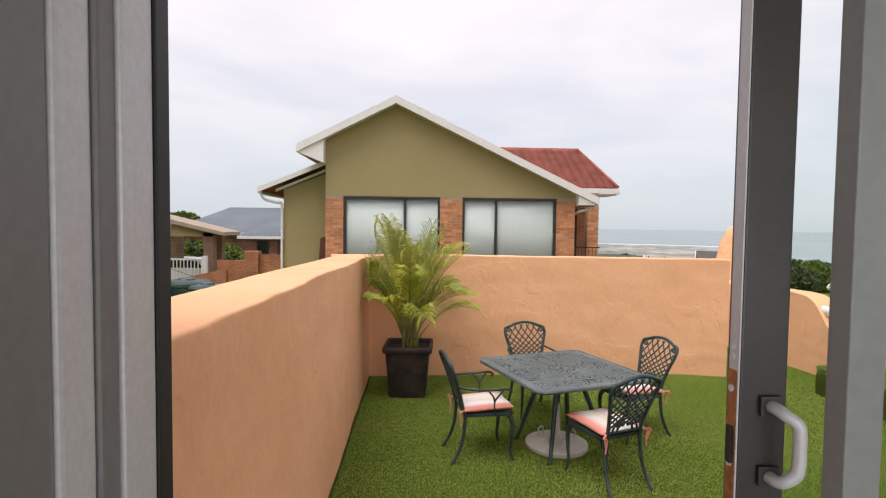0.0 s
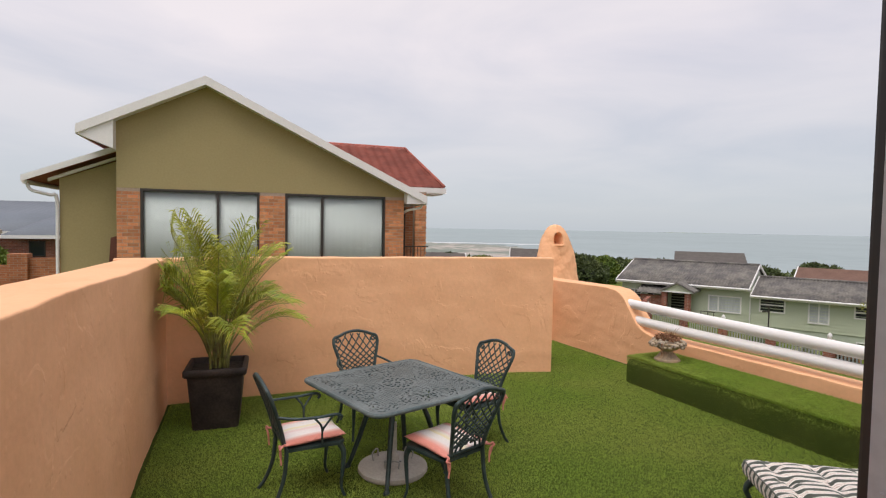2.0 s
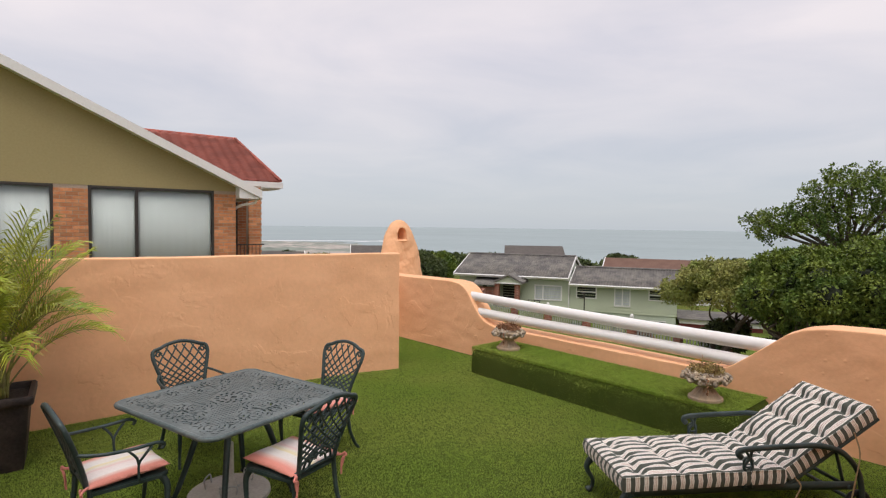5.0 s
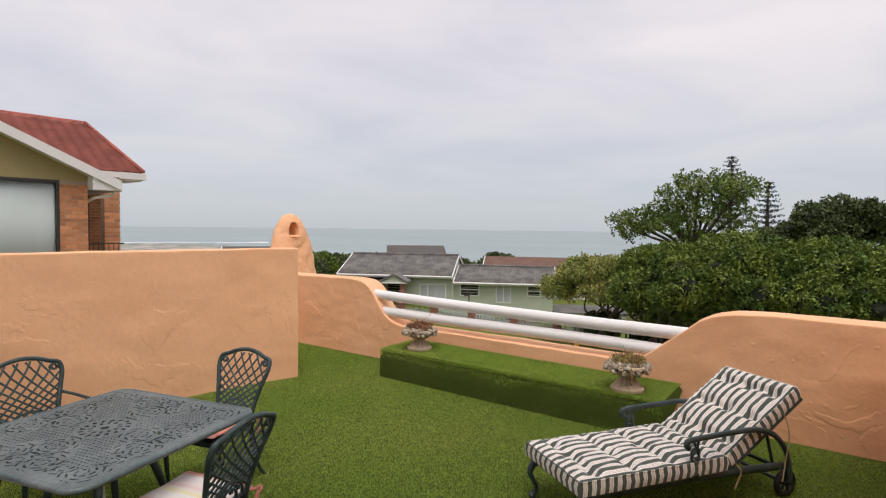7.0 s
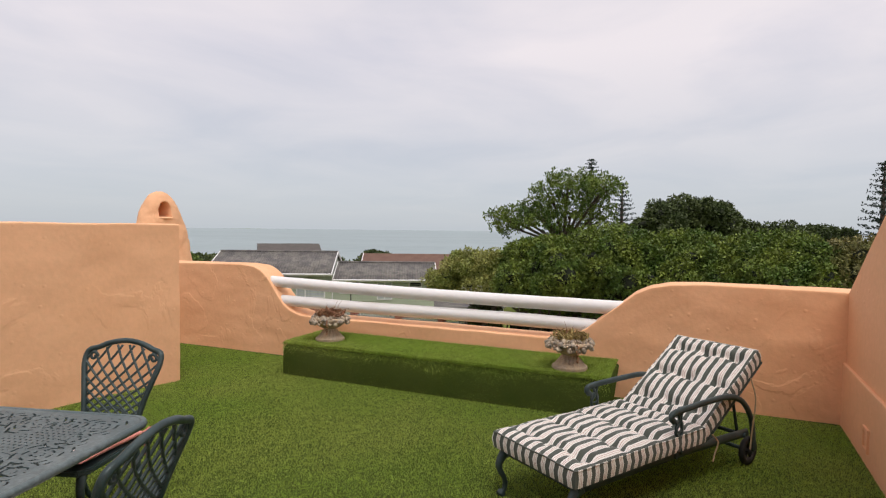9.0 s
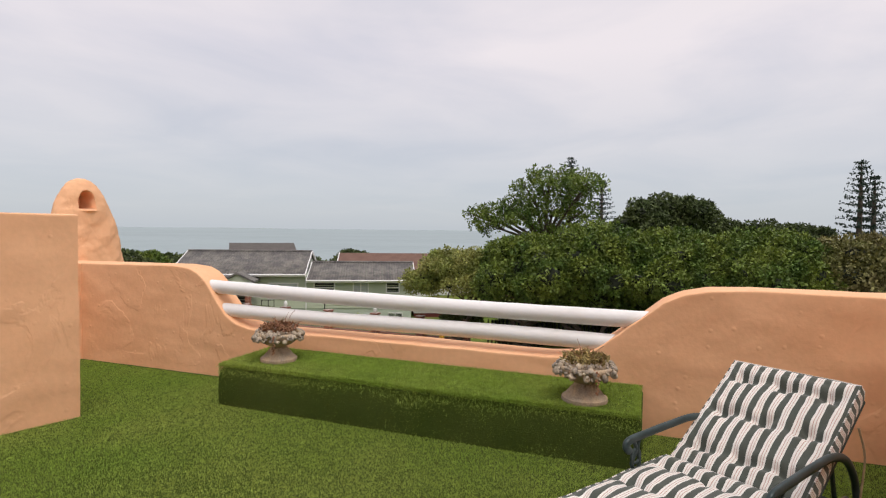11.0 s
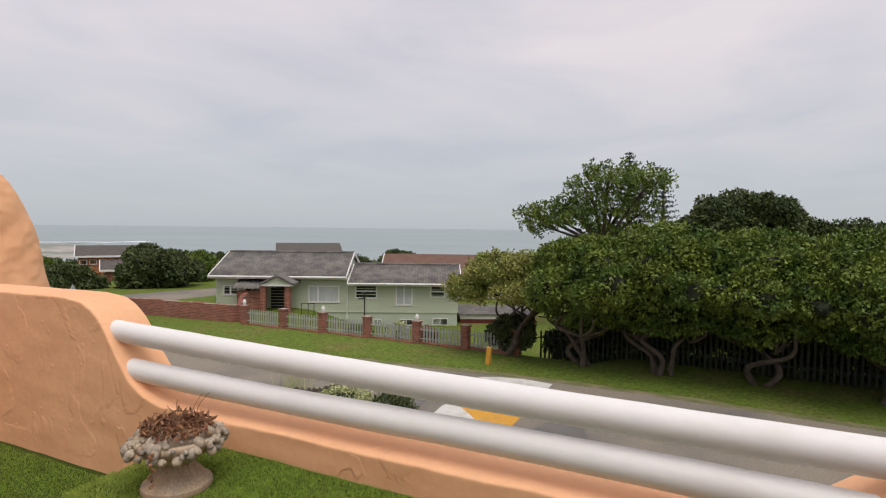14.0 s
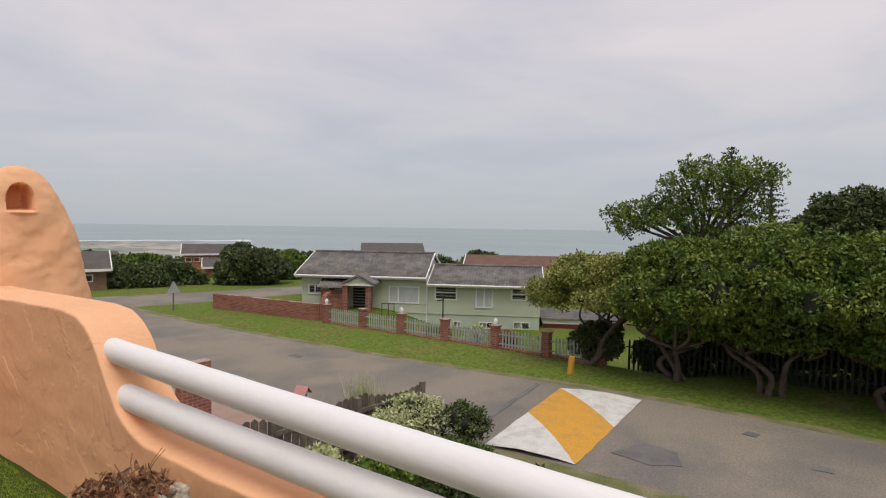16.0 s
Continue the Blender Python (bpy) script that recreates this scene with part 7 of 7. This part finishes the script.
def street_trees():
    """The row of low, gnarled trees along the far verge."""
    specs = [(25.0, 12.7, 2.5, 1.2, LEAF_YELLOW, 11), (24.9, 9.6, 2.9, 1.75, LEAF, 12), (24.8, 6.9, 3.0, 2.35, LEAF, 13), (25.2, 4.0, 3.0, 2.1, LEAF, 14), (25.0, 0.9, 3.0, 2.15, LEAF, 15), (25.2, -2.2, 3.0, 1.95, LEAF_BROWN, 16), (25.2, -5.6, 3.0, 2.0, LEAF, 17)]
    for x, y, r, top, leafmat, seed in specs:
        rng = np.random.default_rng(seed)
        rnd = random.Random(seed)
        g = ground_z(x, y)
        t = thing("street_tree", None, "low gnarled evergreen tree with a dense rounded crown" if leafmat is LEAF else "low gnarled evergreen tree with a yellowing crown", "tree", "trees along the verge")
        mid = (top - 2.75) / 2
        half = (top + 2.75) / 2
        lobes = [((x, y, mid), (r * 0.75, r * 0.8, half * 0.75))]
        lobes += lobes_of(rng, (x, y, mid), (r * 1.0, r * 1.05, half * 0.97), 84, (0.54, 0.54, 0.42))
        if seed == 11:
            # the thin, open crown at the end of the row
            lobes = lobes_of(rng, (x, y, mid), (r * 1.15, r * 1.2, half * 1.1), 64, (0.55, 0.55, 0.4))
            crown(t, rng, lobes, 38, 0.20, 0.105, 18, leafmat, core=0.3, shell=(0.3, 1.1))
        else:
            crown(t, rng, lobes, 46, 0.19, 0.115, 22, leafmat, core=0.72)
        for k in range(rnd.choice((2, 3))):
            a = rnd.uniform(0, 6.28)
            fx, fy = x - 0.35 + rnd.uniform(-0.3, 0.3), y + rnd.uniform(-0.5, 0.5)
            end = (x + 1.5 * math.cos(a), y + 1.5 * math.sin(a), -1.6)
            limb(t, [(fx, fy, g - 0.1), (fx + rnd.uniform(-0.25, 0.2), fy + rnd.uniform(-0.5, 0.5), g + 0.6), ((fx + end[0]) / 2 + rnd.uniform(-0.3, 0.2), (fy + end[1]) / 2 + rnd.uniform(-0.5, 0.5), g + 1.2), end], 0.12, 0.05, "trunk")
            for b in range(3):
                sx, sy = (fx + end[0]) / 2, (fy + end[1]) / 2
                limb(t, [(sx, sy, g + 1.2), (sx + rnd.uniform(-0.8, 0.4), sy + rnd.uniform(-1.0, 1.0), g + 1.7), (sx + rnd.uniform(-1.2, 0.6), sy + rnd.uniform(-1.6, 1.6), g + 2.6)], 0.06, 0.025)


street_trees()


def open_tree():
    """The taller airy tree behind the row."""
    rng, rnd = np.random.default_rng(31), random.Random(31)
    x, y = 37.5, 12.2
    t = thing("spreading_tree", None, "tall open tree with a spreading airy green crown", "tree")
    g = ground_z(x, y)
    limb(t, [(x, y, g - 0.2), (x + 0.2, y + 0.3, -1.0), (x, y, 1.0)], 0.4, 0.3, "trunk")
    lobes = []
    for dy, dz, r in ((-4.0, 4.5, 1.35), (-2.6, 4.7, 1.6), (-1.0, 5.0, 1.5), (0.4, 4.3, 1.5), (-3.2, 2.9, 1.3), (1.8, 2.9, 1.5), (3.2, 2.6, 1.4), (4.4, 1.9, 1.2), (-1.4, 3.2, 1.5), (0.8, 2.4, 1.2), (2.4, 3.3, 0.9), (4.9, 2.7, 0.8), (-0.4, 1.6, 1.2), (-2.2, 1.6, 1.0)):
        dx, dy, dz = rnd.uniform(-1.4, 1.4), dy * 0.84 + 0.4, dz * 0.95
        lobes.append(((x + dx, y + dy, dz), (r, r * 1.05, r * 0.58)))
        limb(t, [(x, y, 0.2), (x + dx * 0.3, y + dy * 0.4, dz * 0.45 + 0.2), (x + dx, y + dy, dz)], 0.17, 0.03)
        for k in range(3):
            limb(t, [(x + dx * 0.5, y + dy * 0.6, dz * 0.7), (x + dx + rnd.uniform(-0.6, 0.6), y + dy + rnd.uniform(-0.9, 0.9), dz + rnd.uniform(-0.3, 0.5))], 0.05, 0.015)
    crown(t, rng, lobes, 14, 0.22, 0.14, 16, LEAF, core=0, shell=(0.35, 1.05))
    rng = np.random.default_rng(32)
    for (cx, cy, cz, w, hgt, seed, label) in ((45.5, 4.9, 2.4, 4.4, 2.5, 41, "dark rounded tree rising behind the row"), (47.5, -0.2, 0.9, 3.6, 1.7, 42, "dark rounded tree rising behind the row"), (53.0, 9.0, 1.0, 3.5, 1.6, 43, "dark rounded tree rising behind the row"), (56, -5.2, 1.0, 2.8, 1.2, 44, "dark rounded tree rising behind the row")):
        rng = np.random.default_rng(seed)
        t = thing("dark_tree", None, label, "tree", "dark trees behind the row")
        limb(t, [(cx, cy, ground_z(cx, cy)), (cx, cy + 0.2, -1.5), (cx, cy, cz)], 0.3, 0.2, "trunk")
        lobes = [((cx, cy, cz - 0.6), (w * 0.6, w * 0.7, hgt * 0.7))] + lobes_of(rng, (cx, cy, cz), (w * 0.9, w * 0.95, hgt * 1.0), 34, (0.7, 0.7, 0.55))
        crown(t, rng, lobes, 24, 0.26, 0.2, 13, LEAF_DARK, core=0.6)


open_tree()


def norfolk_pine(x, y, top, height, width, seed):
    rnd, rng = random.Random(seed), np.random.default_rng(seed)
    t = thing("norfolk_pine", None, "tall dark conifer with tiered horizontal branches", "tree", "norfolk pines")
    limb(t, [(x, y, ground_z(x, y)), (x, y, top - height * 0.5), (x, y, top)], 0.28, 0.03, "trunk")
    cs, os_ = [], []
    z, k = top - 0.15, 0
    while z > top - height:
        f = (top - z) / height
        r = width / 2 * (0.12 + 0.88 * f ** 0.8)
        for a in np.linspace(0, 2 * math.pi, 7)[:-1] + k * 0.5:
            for s in np.linspace(0.15, 1, max(3, int(r * 5))):
                cs.append((x + r * s * math.cos(a), y + r * s * math.sin(a), z + 0.16 * s * s * r - 0.04))
                os_.append((math.cos(a) * 0.6, math.sin(a) * 0.6, 0.35))
        z -= 0.40 + 0.26 * f
        k += 1
    leaf_mesh("crown", clump_leaves(np.array(cs), np.array(os_), 0.09, 0.17, 6, rng), PINE, t)


norfolk_pine(62.0, 15.5, 9.4, 7.5, 4.4, 51)
norfolk_pine(61.0, 12.0, 6.6, 6.0, 4.0, 52)
norfolk_pine(52.8, -8.3, 7.0, 6.6, 3.8, 53)
norfolk_pine(53.8, -9.4, 5.9, 5.6, 3.2, 54)


def bushes():
    for name, x, y, top, w, hgt, material, seed, label, size in (
            ("round_tree", 32.0, 48.8, -0.1, 3.5, 2.6, LEAF_DARK, 61, "dense dark round tree beside the green house", 0.22),
            ("round_tree", 25.8, 53.5, -1.65, 4.2, 2.1, LEAF_DARK, 62, "broad dark bush beside the side street", 0.24),
            ("round_tree", 22.8, 58.0, -0.7, 2.4, 2.4, LEAF_DARK, 63, "dark round tree among the far houses", 0.24),
            ("round_tree", 38.5, 52.5, -0.9, 2.6, 2.0, LEAF, 64, "dark round tree among the far houses", 0.24),
            ("round_tree", 55.0, 39.0, -0.9, 2.6, 1.6, LEAF_DARK, 65, "small dark tree behind the green house", 0.24),
            ("round_tree", 29.5, 66.0, -1.4, 3.0, 2.0, LEAF, 66, "green tree among the far houses", 0.26),
            ("round_tree", -26.0, 62.0, 2.9, 4.0, 2.0, LEAF, 67, "green tree behind the grey-roofed house", 0.3),
            ("round_tree", -13.5, 36.0, 1.0, 2.4, 1.6, LEAF, 68, "green bush seen through the carport", 0.18)):
        rng = np.random.default_rng(seed)
        t = thing(name, None, label, "tree")
        cz = top - hgt * 0.8
        limb(t, [(x, y, ground_z(x, y)), (x + 0.1, y, cz - 0.4), (x, y, cz)], 0.2, 0.12, "trunk")
        lobes = [((x, y, cz - hgt * 0.35), (w * 0.75, w * 0.75, hgt * 0.8))] + lobes_of(rng, (x, y, cz - 0.1), (w, w, hgt * 0.9), 18, (w * 0.24, w * 0.24, hgt * 0.26))
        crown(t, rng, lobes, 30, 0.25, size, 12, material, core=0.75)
    # shrubs in the front garden below
    for name, x, y, z, w, hgt, material, seed, label, leaf in (
            ("pale_shrub", 14.1, 12.8, -2.9, 0.95, 0.68, LEAF_SILVER, 71, "pale variegated shrub behind the wooden fence", 0.07),
            ("pale_shrub", 13.2, 12.6, -2.95, 0.85, 0.62, LEAF_SILVER, 72, "pale variegated shrub behind the wooden fence", 0.07),
            ("pale_shrub", 12.4, 12.0, -3.3, 0.7, 0.5, LEAF_SILVER, 75, "pale variegated shrub behind the wooden fence", 0.07),
            ("dark_shrub", 14.75, 11.85, -2.95, 0.62, 0.6, LEAF_DARK, 73, "dark rounded shrub at the garden edge", 0.075),
            ("green_shrub", 13.6, 11.2, -3.35, 0.9, 0.4, LEAF, 74, "low green plants at the garden edge", 0.12),
            ("green_shrub", 12.6, 10.6, -3.3, 0.8, 0.45, LEAF_DARK, 82, "dark green plants below the terrace", 0.13),
            ("green_shrub", 11.6, 11.4, -3.2, 0.9, 0.5, LEAF, 83, "green leafy plants below the terrace", 0.13),
            ("green_shrub", 13.4, 9.6, -3.35, 0.8, 0.4, LEAF_DARK, 84, "dark green plants below the terrace", 0.12),
            ("pale_shrub", 11.0, 12.6, -3.1, 0.7, 0.5, LEAF_SILVER, 85, "pale variegated shrub behind the wooden fence", 0.10),
            ("yellow_shrub", 25.6, 19.0, -3.65, 0.5, 0.65, LEAF_SILVER, 76, "yellow-leaved shrub in the yard of the green house", 0.14),
            ("red_shrub", 25.9, 17.6, -3.7, 0.5, 0.6, DRYPLANT, 77, "dark red shrub in the yard of the green house", 0.14),
            ("green_shrub", 25.3, 21.2, -3.9, 0.7, 0.5, LEAF, 78, "green shrub in the yard of the green house", 0.14),
            ("dark_shrub", 25.2, 12.9, -2.9, 1.0, 1.0, LEAF_DARK, 79, "dark green shrub at the end of the fence", 0.12)):
        rng = np.random.default_rng(seed)
        t = thing(name, None, label, "shrub")
        lobes = [((x, y, z), (w * 0.7, w * 0.7, hgt * 0.7))] + lobes_of(rng, (x, y, z), (w * 0.9, w * 0.9, hgt * 0.9), 12, (w * 0.35, w * 0.35, hgt * 0.35))
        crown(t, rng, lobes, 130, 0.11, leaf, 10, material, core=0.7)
        limb(t, [(x, y, ground_z(x, y) - 0.05), (x, y + 0.03, z)], 0.05, 0.03, "stem")


bushes()


def under_crown_shade():
    """Dark filler bushes behind the palisade, added in place of the shade under the trees."""
    for k, y in enumerate((11.2, 9.8, 8.4, 7.1, 5.8, 4.5, 3.2, 1.9, 0.6, -0.7, -2.0, -3.3, -4.6, -5.9)):
        rng = np.random.default_rng(90 + k)
        t = thing("shade_filler_bush", None, "dark leafy filler standing in for shade behind the palisade", "shrub", "undergrowth bushes")
        z = ground_z(27.9, y) + 1.0
        lobes = [((27.9, y, z), (0.7, 0.95, 0.95))] + lobes_of(rng, (27.9, y, z), (0.8, 1.0, 1.0), 8, (0.4, 0.4, 0.4))
        crown(t, rng, lobes, 60, 0.16, 0.16, 10, LEAF_DARK, core=0.8)
        limb(t, [(27.9, y, z - 1.1), (27.9, y, z)], 0.06, 0.04, "stem")


under_crown_shade()


def far_bush():
    """Coastal bush that covers the ground beyond the houses."""
    rng = np.random.default_rng(120)
    t = thing("coastal_bush", None, "low dark green coastal bush covering the far slope", "bush", kind="stuff")
    lobes = []
    while len(lobes) < 230:
        x, y = rng.uniform(-10, 150), rng.uniform(42, 190)
        if y < 48 + 0.2 * x and x > 14 or (x < 24 and y < 66) or (abs(x - 40) < 8 and abs(y - 67) < 9) or (20 < x < 32 and y < 66):
            continue
        r = rng.uniform(2.2, 4.2)
        lobes.append(((x, y, ground_z(x, y) + 0.5), (r, r, rng.uniform(0.9, 1.8))))
    for k in range(110):
        x, y = rng.uniform(48, 130), rng.uniform(-30, 46)
        r = rng.uniform(2.2, 4.0)
        if x < 56 and 20 < y:
            continue
        lobes.append(((x, y, ground_z(x, y) + 0.4), (r, r, rng.uniform(0.9, 1.7))))
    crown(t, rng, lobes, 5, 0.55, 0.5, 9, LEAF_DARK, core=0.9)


far_bush()


def yucca():
    """A spiky plant that rises beyond the west wall."""
    rnd = random.Random(7)
    t = thing("yucca", None, "spiky green yucca growing beyond the terrace wall", "yucca")
    c = Vector((-2.62, 5.56, 1.72))
    limb(t, [(c.x - 0.1, c.y, ground_z(c.x, c.y)), (c.x - 0.05, c.y + 0.05, -0.5), (c.x, c.y, c.z)], 0.10, 0.07, "trunk")
    blade = mat("yucca_leaf", (0.13, 0.19, 0.04), 0.5, var=0.2, scale=3, fine=20, bump=0.05, other=(0.24, 0.25, 0.07), rand=0.3)
    for k in range(64):
        a = k * 2.39996
        el = math.asin(1 - 1.55 * (k + 0.5) / 64)
        d = Vector((math.cos(a) * math.cos(el), math.sin(a) * math.cos(el), math.sin(el)))
        ln = rnd.uniform(0.65, 0.98)
        side = d.cross(Vector((0, 0, 1))).normalized()
        up = side.cross(d)
        verts, faces = [], []
        for i, (f, w) in enumerate(((0.06, 0.012), (0.3, 0.022), (0.65, 0.018), (1.0, 0.001))):
            p = c + d * ln * f + Vector((0, 0, -0.16 * f * f * (1.2 - d.z)))
            verts += [p - side * w, p + up * (-0.006), p + side * w]
        for i in range(3):
            b = 3 * i
            faces += [(b, b + 1, b + 4, b + 3), (b + 1, b + 2, b + 5, b + 4)]
        mesh_part("leaf", [tuple(v) for v in verts], faces, blade, t)


yucca()


# ---- the front garden below the rails ----
def garden_fence():
    wood = mat("weathered_grey_timber", (0.11, 0.09, 0.075), 0.95, var=0.25, scale=5, fine=40, bump=0.4, other=(0.17, 0.14, 0.115), rand=0.3, stretch=(1, 1, 0.3))
    f = thing("wooden_fence", None, "weathered grey timber fence with uneven pointed boards", "fence")
    a, b = Vector((9.9, 13.8)), Vector((14.9, 13.15))
    n = 30
    for k in range(n):
        p = a + (b - a) * (k / (n - 1))
        top = -2.30 + 0.10 * math.sin(k * 0.45) + 0.05 * noise.noise((k * 1.3, 0, 0))
        bm = bmesh.new()
        prism(bm, [(-0.075, -3.65), (0.075, -3.65), (0.075, top - 0.03 * (k % 3)), (0.0, top + 0.03), (-0.075, top - 0.02)], "y", -0.012, 0.012)
        ob = part("fence_board", bm, wood, f)
        ob.matrix_basis = pose(p.x, p.y, 0, 0, 0, -7.4)
    for z in (-2.55, -3.3):
        plank(f, "fence_rail", (a.x, a.y - 0.04, z), (b.x, b.y - 0.04, z), 0.05, 0.09, wood)
    for k in (0.98, 0.6, 0.2):
        p = a + (b - a) * k
        part("fence_post", boxes(((p.x - 0.06, p.y - 0.14, -3.65), (p.x + 0.06, p.y - 0.03, -2.22))), wood, f)
    h = thing("birdhouse", pose(12.0, 14.1, -2.32, 0, 0, 20), "small white birdhouse with a pink roof on a post", "birdhouse")
    bm = bmesh.new()
    prism(bm, [(-0.09, 0.12), (0.09, 0.12), (0.09, 0.28), (0.0, 0.38), (-0.09, 0.28)], "y", -0.09, 0.09)
    part("body", bm, WHITE, h)
    for s in (1, -1):
        bm = bmesh.new()
        prism(bm, [(0.0, 0.395), (s * 0.145, 0.235), (s * 0.145, 0.255), (0.0, 0.42)], "y", -0.15, 0.15)
        part("roof", bm, mat("pink_painted_wood", (0.55, 0.25, 0.25), 0.7, var=0.1), h)
    bm = bmesh.new()
    tube(bm, [(0, 0, -1.34), (0, 0, 0.12)], 0.025, 6)
    part("post", bm, wood, h)
    bm = bmesh.new()
    tube(bm, [(0, -0.095, 0.23), (0, -0.089, 0.23)], 0.025, 10)
    part("entrance_hole", bm, BLACKRUBBER, h)
    p = thing("brick_pier", None, "low red brick gate pier at the garden edge", "pier")
    part("body", boxes(((10.85, 17.2, -3.65), (11.6, 17.5, -1.78)), bevel=0.01), FARBRICK, p)
    # tall grasses above the fence
    rng = np.random.default_rng(81)
    t = thing("tall_grass", None, "clump of tall feathery grass behind the fence", "grass")
    m = 240
    base = np.stack([rng.normal(13.6, 0.18, m), rng.normal(13.9, 0.18, m), np.full(m, -3.6)], 1)
    lean = np.stack([rng.normal(0, 0.16, m), rng.normal(0, 0.16, m), rng.uniform(1.2, 1.75, m)], 1)
    side = rng.normal(size=(m, 3)) * np.array([0.01, 0.01, 0])
    v = np.stack([base - side, base + side, base + lean * 0.6 + side, base + lean], 1).reshape(-1, 3)
    leaf_mesh("blades", v, LEAF_SILVER, t)


garden_fence()
